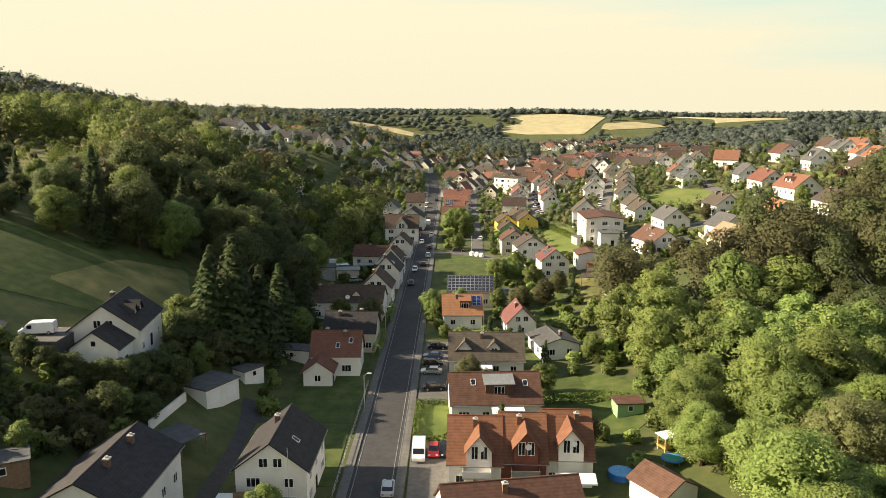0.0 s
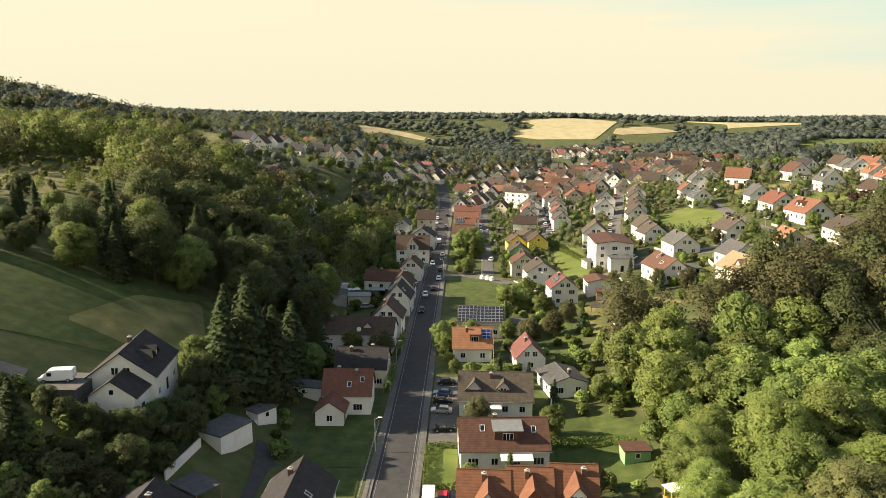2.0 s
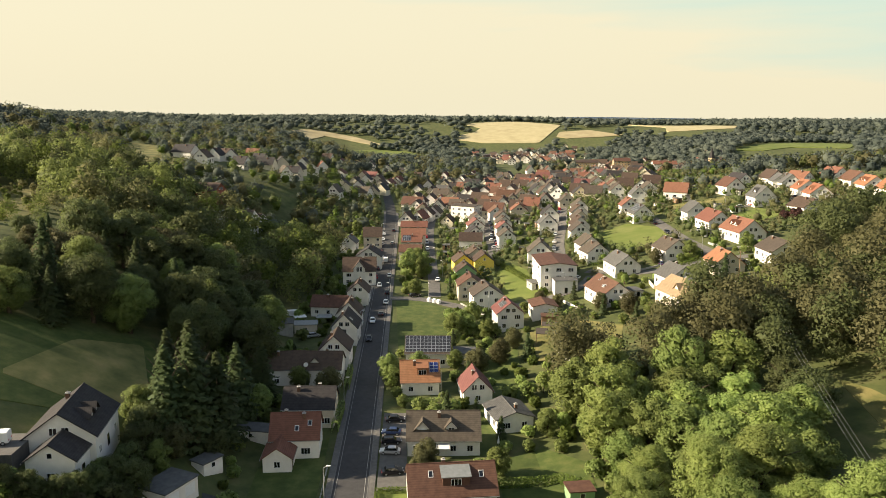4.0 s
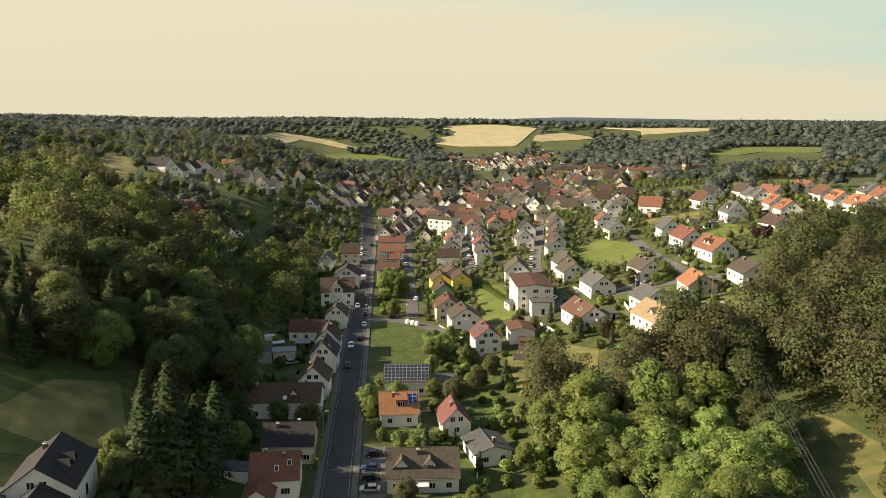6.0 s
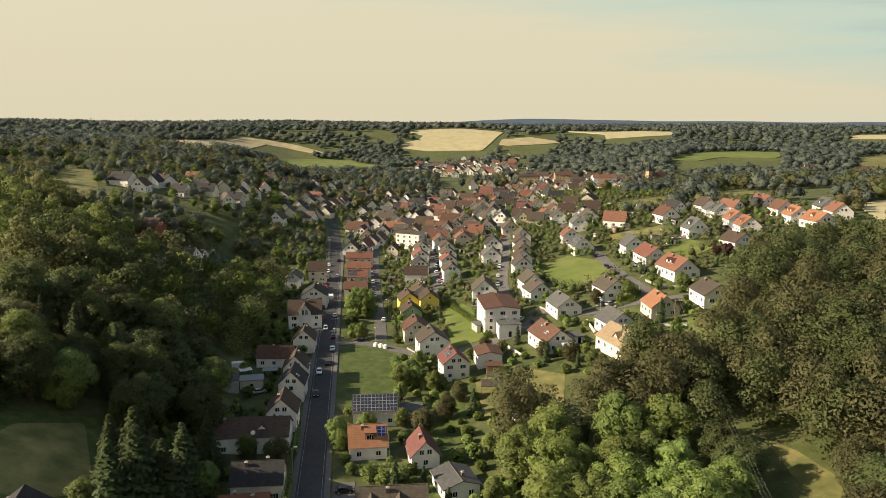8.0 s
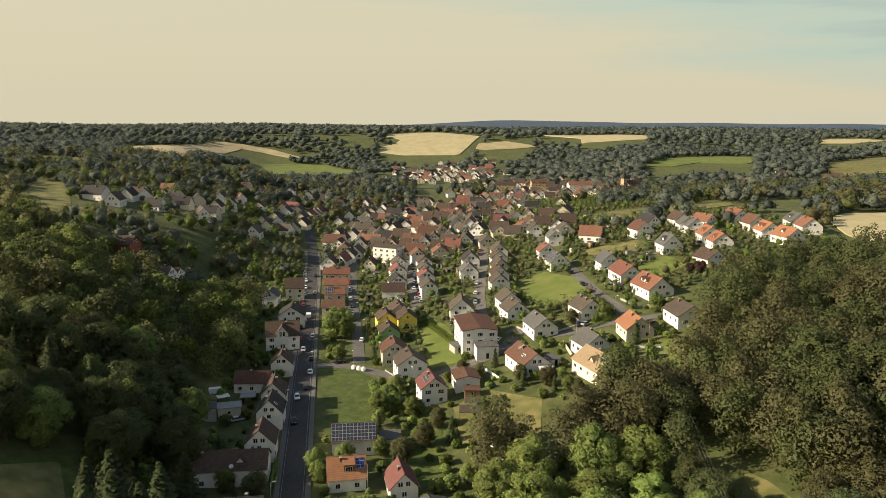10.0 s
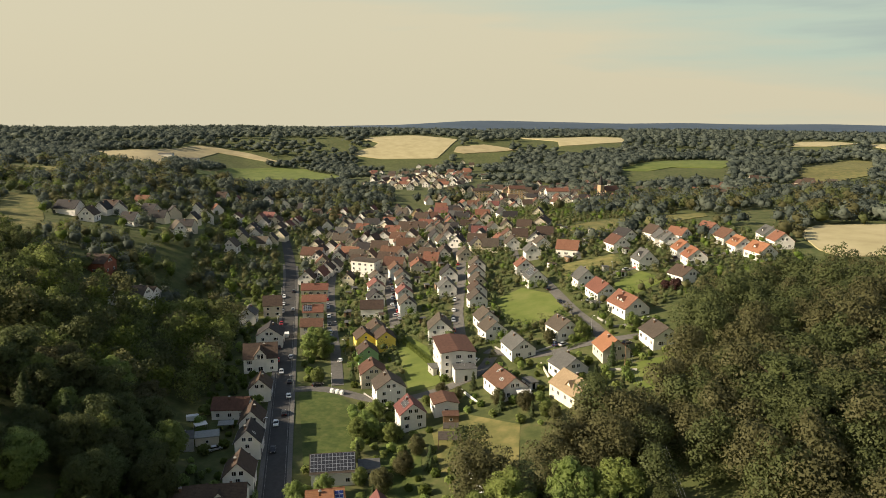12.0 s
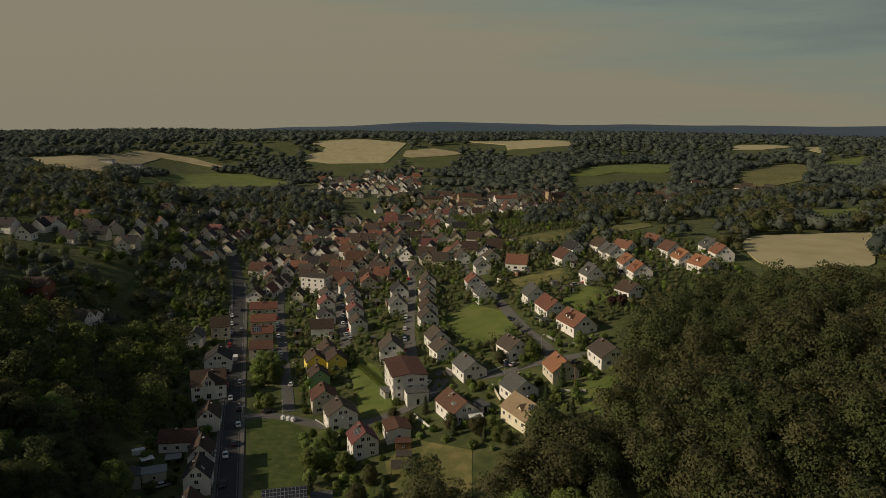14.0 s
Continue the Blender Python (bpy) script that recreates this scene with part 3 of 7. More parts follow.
def house(x, y, rot, l, w, eave, rise, roof="brown", wall="white", label="", chimneys=1, windows=True, dormers=(), skylights=(), solar=(),
          group="", name="house", drop=2.5, lift=0.0, gutters=False, plain=False, category="house", skip=()):
    """A rendered house with a saddle roof, its ridge along local x. dormers: (kind, side, along, width); skylights: (side, along, up); solar: (side, x0, x1, u0, u1)."""
    gz = float(height(x, y)) + lift
    SPOTS.append((x, y, max(l, w) * 0.5))
    root = thing(name, pose(x, y, gz, 0, 0, rot), label or "%s house with a %s tiled saddle roof" % (WALL_WORDS[wall], ROOF_WORDS[roof]), category, group)
    bm = bmesh.new()
    half = w / 2
    prism(bm, [(-half, -drop), (half, -drop), (half, eave - 0.02), (0, eave + rise - 0.02), (-half, eave - 0.02)], -l / 2, l / 2)
    bmesh.ops.recalc_face_normals(bm, faces=bm.faces)
    part("wall", bm, WALLS[wall], root)
    bm = bmesh.new()
    saddle(bm, l, w, eave, rise)
    bmesh.ops.recalc_face_normals(bm, faces=bm.faces)
    roof_ob = part("roof", bm, ROOFS[roof], root)
    slope = rise / half
    ang = math.degrees(math.atan(slope))
    if gutters:
        part("ridge", ridge_row(l + 0.7, eave + rise + 0.16), ROOFS[roof], root)
        for s in (-1, 1):
            bm = bmesh.new()
            tube(bm, (-l / 2 - 0.4, s * (half + 0.5), eave - 0.42 * slope), (l / 2 + 0.4, s * (half + 0.5), eave - 0.42 * slope), 0.075, 0.075, 6)
            part("gutter", bm, M_ZINC, root)
    for k in range(chimneys):
        u = (-0.22 + 0.4 * k) * l if chimneys > 1 else house_rng.uniform(-0.25, 0.25) * l
        v = house_rng.choice((-1, 1)) * half * 0.22
        shared("chimney", CHIMNEY, root, pose(u, v, eave + rise - abs(v) * slope + 0.15))
    if windows:
        floors = max(1, int((eave - 0.4) / 2.55))
        for f in range(floors):
            z = 0.95 + 2.7 * f
            if z + 1.45 > eave:
                break
            n = max(1, int(l / 3.4))
            for s, side in ((-1, "front"), (1, "back")):
                if side in skip:
                    continue
                for k in range(n):
                    u = (k + 0.5) / n * l - l / 2 + house_rng.uniform(-0.25, 0.25)
                    if f == 0 and k == n // 2 and s == 1:
                        shared("door", D_STD, root, pose(u, s * half, 0.15) @ turn(180))
                        continue
                    mesh = W_STD if house_rng.random() < 0.75 else W_WIDE
                    shared("window", mesh, root, pose(u, s * half, z) @ turn(0 if s < 0 else 180))
            m = max(1, int(w / 4.2))
            for s, side in ((-1, "left"), (1, "right")):
                if side in skip:
                    continue
                for k in range(m):
                    v = (k + 0.5) / m * w - half
                    mesh = W_STD if house_rng.random() < 0.7 else W_WIDE
                    shared("window", mesh, root, pose(s * l / 2, v, z) @ turn(-90 if s < 0 else 90))
        if rise > 2.4:
            for s, side in ((-1, "left"), (1, "right")):
                if side in skip:
                    continue
                z = eave + 0.25
                vs = (-0.95, 0.95) if rise > 3.2 else (0,)
                for v in vs:
                    shared("window", W_SMALL if len(vs) == 1 else W_STD, root, pose(s * l / 2, v, z) @ turn(-90 if s < 0 else 90))
    for side, u, up in skylights:
        s = -1 if side == "front" else 1
        v = half * (1 - up)
        m = pose(u, s * v, eave + rise * up + 0.2) @ turn(0 if s < 0 else 180) @ pose(0, 0, 0, ang - 90, 0, 0)
        shared("skylight", W_ROOF, root, m, "roof window in a metal frame")
    for side, x0, x1, u0, u1 in solar:
        s = -1 if side == "front" else 1
        nx, nu = max(1, round((x1 - x0) / 1.05)), max(1, round((u1 - u0) * math.hypot(half, rise) / 1.08))
        dx, du = (x1 - x0) / nx, (u1 - u0) * math.hypot(half, rise) / nu
        bm = bmesh.new()
        box(bm, 0.005, dx - 0.005, 0.005, du - 0.005, 0, 0.05, 1)
        box(bm, 0.055, dx - 0.055, 0.055, du - 0.055, 0.03, 0.056, 0)
        me_ = bpy.data.meshes.new("solar_panel")
        bm.to_mesh(me_)
        bm.free()
        me_.materials.append(M_PVB if roof == "orange" else M_PV)
        me_.materials.append(M_METAL)
        base = pose(0, 0, eave + 0.2) @ turn(0 if s < 0 else 180) @ pose(0, -half, 0, ang, 0, 0)
        for i in range(nx):
            for j in range(nu):
                q = (x0 + i * dx) if s < 0 else -(x0 + (i + 1) * dx)
                shared("solar_panel", me_, root, base @ pose(q, u0 * math.hypot(half, rise) + j * du, 0.06))
    for kind, side, u, dw in dormers:
        s = -1 if side == "front" else 1
        fr = pose(u, 0, 0) @ turn(0 if s < 0 else 180)
        if kind == "shed":
            z0, zt, yf = eave + 0.3 * rise, eave + 0.78 * rise, -half * 0.72
            yb = -half * 0.2
            bm = bmesh.new()
            box(bm, -dw / 2, dw / 2, yf, yb, eave + 0.1, zt - 0.02)
            body = part("dormer", bm, WALLS["brick"] if wall == "brick" else ROOFS[roof], root)
            bm = bmesh.new()
            prism(bm, [(yf - 0.35, zt - 0.12), (yf - 0.35, zt + 0.02), (0.0, eave + rise - 0.02), (0.0, eave + rise - 0.2)], -dw / 2 - 0.3, dw / 2 + 0.3)
            part("dormer_roof", bm, M_ZINC if roof in ("brownred",) else ROOFS[roof], body, "sheet metal dormer roof")
            shared("window", W_WIDE, body, pose(0, yf, z0 - 0.05))
            body.matrix_basis = fr
        else:
            # gable dormer; "bay" is a wide one whose wall stands on the house wall
            big = kind == "bay"
            zt = eave + rise * (0.88 if big else 0.8)
            yf = -half - 0.5 if big else -half * 0.68
            zc = zt - dw * (0.62 if big else 0.55)
            bm = bmesh.new()
            low = 0.0 if big else eave - 0.2
            for sgn in (1,):
                o = [(-dw / 2, low), (dw / 2, low), (dw / 2, zc), (0, zt - 0.02), (-dw / 2, zc)]
                a = [bm.verts.new((p, yf, q)) for p, q in o]
                b = [bm.verts.new((p, -0.12 if big else -half * 0.15, q)) for p, q in o]
                bm.faces.new(a)
                bm.faces.new(b[::-1])
                for i in range(5):
                    bm.faces.new((a[i], b[i], b[(i + 1) % 5], a[(i + 1) % 5]))
            bmesh.ops.recalc_face_normals(bm, faces=bm.faces)
            body = part("dormer", bm, WALLS[wall], root)
            bm = bmesh.new()
            k = (zt - zc) / (dw / 2)
            yb = 0.1
            e, lo = dw / 2 + 0.35, zc - 0.35 * k
            pts = [(-e, lo), (0, zt), (e, lo), (e, lo + 0.16), (0, zt + 0.16), (-e, lo + 0.16)]
            a = [bm.verts.new((p, yf - 0.45, q)) for p, q in pts]
            b = [bm.verts.new((p, yb, q)) for p, q in pts]
            bm.faces.new(a)
            bm.faces.new(b[::-1])
            for i in range(6):
                bm.faces.new((a[i], b[i], b[(i + 1) % 6], a[(i + 1) % 6]))
            bmesh.ops.recalc_face_normals(bm, faces=bm.faces)
            part("dormer_roof", bm, ROOFS[roof], body)
            if big:
                for v in (-0.65, 0.65):
                    shared("window", W_TALL, body, pose(v, yf, zc - 1.35))
                shared("window", W_DOOR, body, pose(0, yf, 0.5))
            else:
                shared("window", W_STD if dw < 2.6 else W_WIDE, body, pose(0, yf, zc - 1.42))
            body.matrix_basis = fr
    return root


WALL_WORDS = dict(white="white rendered", beige="beige rendered", cream="cream rendered", yellow="bright yellow", green="green painted", brick="red brick", ochre="ochre rendered")
ROOF_WORDS = dict(dark="near-black", grey="grey", brown="dark brown", greybrown="weathered grey-brown", brownred="reddish brown", red="red", terracotta="terracotta", orange="bright orange",
                  redpink="dusky red", tan="sandy", solar="solar")

house(-40.2, 81.8, -91, 15.9, 11.0, 5.0, 3.0, "dark", "white", chimneys=2, gutters=True)
house(-22.5, 95.6, -91, 12.9, 9.5, 6.2, 3.6, "dark", "white", gutters=True, skylights=(("back", 1.5, 0.4),))
house(-21.7, 144.8, 1, 9.8, 8.5, 4.4, 3.8, "red", "white", chimneys=2, gutters=True, skylights=(("front", 0.4, 0.25), ("front", 3.0, 0.45)))
house(-20.5, 159.6, -2, 11.4, 9.0, 4.6, 3.4, "dark", "beige", chimneys=2, gutters=True)
house(-29.5, 184.0, 4, 9.0, 9.0, 4.8, 3.2, "brown", "white", gutters=True)
house(-20.3, 183.6, -3, 10.4, 9.0, 4.8, 3.2, "brown", "white", dormers=(("gable", "front", -1.5, 3.0),), gutters=True)
house(-17.8, 195.8, -93, 9.0, 8.0, 5.6, 3.9, "brown", "white", gutters=True)
house(-16.4, 216.3, -95, 9.0, 7.5, 5.6, 3.9, "dark", "white", gutters=True, skylights=(("back", 2.5, 0.4),))
house(-16.2, 230.1, -93, 9.0, 7.5, 5.6, 3.9, "brown", "white", gutters=True)
house(-15.0, 259.8, -93, 9.0, 7.5, 5.0, 3.5, "brown", "white", gutters=True)
house(-16.3, 290.4, 1, 13.0, 11.0, 6.0, 4.5, "brown", "white", dormers=(("bay", "front", 0, 4.6),), gutters=True)
house(-13.4, 318.9, -94, 11.0, 11.0, 5.8, 3.7, "dark", "white")
house(-13.8, 366.2, 1, 9.1, 9.0, 6.0, 4.0, "brown", "beige")
house(-24.8, 355.1, -96, 9.0, 7.5, 4.8, 3.2, "grey", "white")
house(4.8, 100.2, -2, 7.4, 10.0, 4.2, 4.8, "terracotta", "white", label="white terraced house with terracotta tiles and gabled bay", dormers=(("bay", "front", 0.6, 3.5),), gutters=True, skip=("left", "right"))
house(11.7, 100.5, -2, 6.4, 10.0, 4.4, 5.0, "terracotta", "brick", label="brick-red terraced house with terracotta tiles and gabled bay", dormers=(("bay", "front", 0.3, 3.3),), gutters=True, skip=("left", "right"))
house(18.2, 101.1, -2, 6.8, 10.0, 4.6, 5.0, "terracotta", "white", label="white terraced house with terracotta tiles, bay and awning", dormers=(("bay", "front", 0.2, 3.5),), gutters=True, skip=("left",))
house(8.4, 83.1, 9, 17.0, 10.0, 4.0, 4.0, "brownred", "white", gutters=True)
house(9.1, 122.6, 3, 15.5, 9.5, 3.8, 3.8, "brownred", "white", dormers=(("shed", "front", 0.6, 4.8),), skylights=(("front", -3.8, 0.55), ("front", 5.3, 0.5)), gutters=True)
house(9.1, 145.2, -2, 15.0, 9.5, 3.6, 4.2, "greybrown", "white", dormers=(("gable", "front", -4.4, 3.2), ("gable", "front", 1.6, 2.4)), gutters=True)
house(4.9, 176.9, 1, 9.5, 8.5, 3.6, 4.0, "orange", "white", dormers=(("shed", "front", 0.6, 2.6),), solar=(("front", 2.4, 4.6, 0.38, 0.86),), gutters=True)
house(7.8, 196.3, -3, 12.2, 9.0, 4.2, 3.4, "greybrown", "white", label="white bungalow whose roof is covered with solar panels", solar=(("front", -6.2, 6.2, 0.02, 0.97),), chimneys=0, gutters=True)
house(18.5, 170.8, -86, 9.0, 7.0, 3.4, 3.6, "redpink", "white", gutters=True)
house(24.6, 155.5, -79, 9.5, 8.5, 3.2, 1.4, "grey", "white", gutters=True)
house(30.1, 91.5, -60, 6.5, 6.0, 3.0, 1.6, "brownred", "white", chimneys=0, windows=False, category="shed", name="shed")
house(-56.5, 122.1, -84, 13.5, 11.0, 5.0, 4.0, "dark", "white", dormers=(("gable", "back", 0, 2.2), ("gable", "back", 2.6, 2.2)), gutters=True)
house(57.5, 264.0, -92, 21.0, 13.0, 8.6, 0.9, "brownred", "white", label="long white building with a low reddish roof on a slope", chimneys=0, category="building")
house(58.6, 297.4, -98, 12.0, 10.0, 5.5, 4.5, "greybrown", "white")
house(26.9, 308.0, -86, 10.0, 8.0, 5.4, 3.1, "brown", "yellow")
house(35.3, 302.6, -89, 10.0, 8.0, 5.4, 3.1, "brown", "yellow")
house(33.3, 316.2, -87, 10.0, 8.0, 5.4, 3.1, "brown", "cream")
house(26.5, 288.8, -88, 9.0, 8.0, 5.4, 3.1, "brown", "green")
house(26.3, 265.9, -90, 10.0, 9.5, 5.6, 3.4, "brownred", "beige")
house(30.3, 248.5, -86, 10.0, 10.5, 6.0, 3.5, "greybrown", "white")
house(34.5, 224.6, -86, 9.0, 8.5, 5.6, 3.4, "redpink", "white", solar=(("front", -2.0, 2.6, 0.35, 0.8),))
house(46.7, 228.7, -91, 9.0, 8.0, 4.0, 1.0, "brownred", "white", chimneys=0)
house(68.7, 230.7, -81, 15.0, 10.0, 3.7, 3.7, "brownred", "white", chimneys=1, skylights=(("front", -3, 0.6), ("front", 2.0, 0.35), ("front", 3.2, 0.35)))
house(82.0, 259.7, -86, 12.6, 9.5, 3.7, 3.7, "grey", "white")
house(78.5, 284.5, -85, 10.0, 9.5, 3.7, 3.7, "greybrown", "white")
house(79.6, 299.5, -88, 10.0, 9.0, 3.7, 3.7, "greybrown", "white")
house(82.3, 327.0, -94, 10.0, 8.5, 4.2, 3.8, "greybrown", "white")
house(85.8, 340.9, -95, 10.0, 8.5, 4.2, 3.8, "brown", "white")
house(89.5, 354.6, -95, 10.0, 8.5, 4.2, 3.8, "greybrown", "beige")
house(93.0, 372.0, -95, 10.0, 8.5, 4.2, 3.8, "brown", "white")
house(97.3, 387.9, -97, 10.0, 8.5, 4.2, 3.8, "greybrown", "white")
house(73.9, 357.5, -96, 11.0, 9.0, 4.5, 4.3, "grey", "white")
house(79.7, 380.8, -97, 11.0, 9.0, 4.5, 4.3, "dark", "white")
house(51.1, 343.1, -91, 10.0, 8.0, 5.2, 3.3, "greybrown", "white")
house(52.7, 363.8, -91, 10.0, 8.0, 5.2, 3.3, "redpink", "white")
house(54.8, 380.1, -91, 10.0, 8.0, 5.2, 3.3, "greybrown", "white")
house(56.4, 397.3, -91, 10.0, 8.0, 5.2, 3.3, "brown", "white")
house(55.3, 415.4, -90, 10.0, 8.0, 5.6, 3.4, "brownred", "white")
house(34.6, 350.3, -6, 11.0, 9.0, 5.2, 3.3, "brown", "white")
house(38.1, 366.9, -88, 10.0, 8.5, 5.2, 3.3, "dark", "white")
house(40.7, 388.8, -88, 10.0, 8.5, 5.2, 3.3, "redpink", "white")
house(43.3, 406.4, -88, 10.0, 8.5, 5.2, 3.3, "greybrown", "white")
house(40.6, 438.0, -35, 16.0, 11.0, 9.0, 0.5, "greybrown", "white", label="plain white apartment block with a flat-pitched dark roof", chimneys=0)
house(7.9, 394.1, -4, 14.1, 10.0, 6.0, 2.5, "red", "beige")
house(7.0, 370.1, -4, 12.1, 9.0, 6.0, 2.5, "red", "beige")
house(5.9, 351.0, -4, 9.6, 9.0, 6.0, 2.5, "red", "beige", solar=(("front", -4.5, -0.5, 0.1, 0.9),))
house(4.9, 329.5, -6, 10.0, 9.0, 5.5, 2.5, "brownred", "beige")
house(115.2, 339.8, -92, 11.0, 9.5, 3.9, 4.1, "grey", "white", solar=(("front", -4.2, 4.4, 0.2, 0.85),))
house(117.2, 364.2, -97, 10.0, 9.0, 4.0, 3.8, "red", "white")
house(129.8, 389.4, -98, 11.0, 8.5, 4.5, 4.3, "grey", "white")
house(141.4, 406.0, -96, 10.0, 9.0, 4.2, 3.6, "greybrown", "white")
house(147.9, 380.4, -30, 12.0, 10.0, 4.0, 4.4, "red", "white")
house(133.6, 321.0, -94, 11.0, 9.5, 4.0, 4.4, "grey", "white")
house(133.4, 299.6, -92, 15.4, 10.0, 3.7, 4.1, "red", "white")
house(134.1, 274.6, -86, 15.6, 11.0, 3.5, 4.6, "red", "white", dormers=(("gable", "front", -1.4, 2.2), ("gable", "front", 1.4, 2.2)))
house(129.7, 237.9, -93, 12.8, 11.0, 3.7, 3.7, "greybrown", "white")
house(110.1, 237.0, -94, 11.2, 10.0, 3.5, 4.0, "orange", "beige")
house(102.9, 266.7, -83, 11.3, 10.0, 3.7, 3.7, "greybrown", "white", chimneys=2)
house(91.5, 231.0, -82, 10.5, 10.0, 3.7, 3.7, "grey", "white")
house(87.3, 212.7, -79, 15.1, 11.0, 3.5, 4.0, "tan", "cream", dormers=(("gable", "front", 1.5, 3.4),), solar=(("front", 4.0, 6.6, 0.55, 0.9),), skylights=())
house(169.5, 331.2, -94, 11.0, 10.0, 4.2, 4.8, "grey", "white", dormers=(("gable", "front", 1.0, 3.4),))
house(195.8, 340.6, -102, 11.0, 10.0, 3.9, 4.1, "orange", "white", dormers=(("gable", "front", 1.5, 2.6),))
house(192.5, 324.2, -102, 11.0, 10.0, 3.9, 4.1, "orange", "white", dormers=(("gable", "front", 1.5, 2.6),))
house(173.3, 299.2, -79, 10.5, 11.0, 3.4, 3.6, "brown", "white")
house(232.4, 377.2, -85, 12.0, 10.0, 4.2, 4.2, "red", "white")
house(230.0, 355.5, -97, 13.0, 10.0, 4.2, 4.2, "brownred", "white")
house(224.5, 334.7, -101, 12.0, 10.0, 4.2, 4.2, "orange", "white", dormers=(("gable", "front", -2, 2.2), ("gable", "front", 2, 2.2)))
house(253.8, 353.0, -107, 13.0, 10.0, 4.2, 4.2, "grey", "white", dormers=(("gable", "front", 0, 3),))
house(225.7, 319.2, -89, 13.0, 10.0, 3.9, 4.1, "orange", "white", dormers=(("gable", "front", 0, 2.4),))
house(249.6, 337.4, -105, 12.0, 10.0, 4.2, 4.2, "red", "white")
house(173.1, 371.9, -87, 12.0, 10.0, 4.2, 4.2, "brownred", "white")
house(201.7, 384.3, -87, 11.0, 9.0, 4.2, 4.2, "brown", "white")
house(185.5, 388.5, -75, 11.0, 9.0, 4.2, 3.6, "dark", "white")
house(199.5, 363.0, -102, 11.0, 9.0, 4.2, 4.2, "grey", "white")
house(211.4, 373.6, -68, 11.0, 9.0, 4.2, 3.6, "red", "white")
house(198.7, 370.0, -104, 10.0, 9.0, 4.2, 3.6, "grey", "white")
house(-81.8, 343.8, -80, 9.0, 8.0, 5.4, 3.6, "grey", "white")
house(-75.0, 354.1, -20, 11.0, 9.0, 5.4, 3.6, "greybrown", "white")
house(-73.2, 364.8, -20, 11.0, 9.0, 4.0, 3.0, "brown", "white")
house(-97.5, 381.5, -20, 12.0, 10.0, 5.4, 3.6, "brown", "brick")
house(-24.0, 246.0, -8, 12.0, 8.0, 3.6, 2.9, "brownred", "white")
house(-24.3, 138.8, -90, 7.5, 5.6, 3.0, 2.0, "red", "white", label="low white wing with a red roof before a house", chimneys=0, gutters=True, category="house wing", name="house_wing")
house(-55.0, 113.0, -88, 6.5, 7.5, 4.4, 2.6, "dark", "white", label="low white gabled wing on a hillside house", chimneys=0, gutters=True, category="house wing", name="house_wing")


# village church with a slate spire, and a stone hall with a tower
cz = float(height(340, 780))
root = thing("church", pose(340, 780, cz, 0, 0, 20), "sandstone village church with a slender dark spire", "church")
bm = bmesh.new()
box(bm, -2.6, 2.6, -2.6, 2.6, -3, 15)
part("tower", bm, WALLS["ochre"], root)
bm = bmesh.new()
tube(bm, (0, 0, 15.003), (0, 0, 26), 3.2, 0.15, 8)
part("spire", bm, ROOFS["dark"], root)
bm = bmesh.new()
prism(bm, [(-6, -3), (6, -3), (6, 8), (0, 13), (-6, 8)], 2.6, 24)
bmesh.ops.recalc_face_normals(bm, faces=bm.faces)
part("nave", bm, WALLS["ochre"], root)
bm = bmesh.new()
for s in (-1, 1):
    prism(bm, [(s * 6.6, 7.55), (0, 13.05), (0, 13.35), (s * 6.6, 7.85)][::s], 2.62, 24.5)
bmesh.ops.recalc_face_normals(bm, faces=bm.faces)
part("roof", bm, ROOFS["brownred"], root)
SPOTS.append((348, 782, 16))
house(208, 805, -10, 24, 13, 9, 2.0, "brown", "ochre", "large ochre stone hall in the village", 0, True, drop=4)
house(246, 800, -8, 18, 12, 11, 3.0, "brownred", "ochre", "tall ochre stone building in the village", 0, True, drop=4)
house(292, 793, -6, 26, 12, 8, 3.5, "red", "white", "long white building with a red roof", 2, True, drop=4)
house(-178, 1262, -10, 40, 15, 6, 1.5, "grey", "white", "long white hall on the far slope", 0, False, drop=4)
house(-212, 1280, -10, 22, 12, 5, 1.5, "grey", "white", "low white building on the far slope", 0, False, drop=4)

# ---- trees ----
def crown_points(rng, radius, tall, base, lobes, count, spread=0.62, lobe=(0.2, 0.42)):
    """Leaf places and outward directions on lobes that make up a crown."""
    c, r = [], []
    for k in range(lobes):
        v = rng.normal(size=3)
        v /= np.linalg.norm(v)
        if v[2] < -0.35 and rng.random() < 0.4:
            v[2] *= -0.5
        rad = radius * rng.uniform(*lobe)
        c.append(np.array([v[0] * radius * spread, v[1] * radius * spread, base + tall * (0.5 + 0.4 * v[2])]))
        r.append(rad)
    c.append(np.array([0, 0, base + tall * 0.55]))
    r.append(radius * 0.5)
    c, r = np.array(c), np.array(r)
    pick = rng.choice(len(r), count, p=r ** 2 / (r ** 2).sum())
    d = rng.normal(size=(count, 3))
    d[:, 2] += 0.3
    d /= np.linalg.norm(d, axis=1)[:, None]
    p = c[pick] + d * (r[pick] * rng.uniform(0.72, 1.1, count))[:, None] * np.array([1, 1, 0.9])
    return p, d


def rounded(rng, d, p, centre, loose=0.3):
    """Directions for shading a crown as rounded clumps of leaves."""
    away = p - centre
    away = away / (np.linalg.norm(away, axis=1)[:, None] + 1e-6)
    n = d * 0.7 + away * 0.6 + np.array([0, 0, 0.15]) + rng.normal(size=d.shape) * loose
    return n / np.linalg.norm(n, axis=1)[:, None]


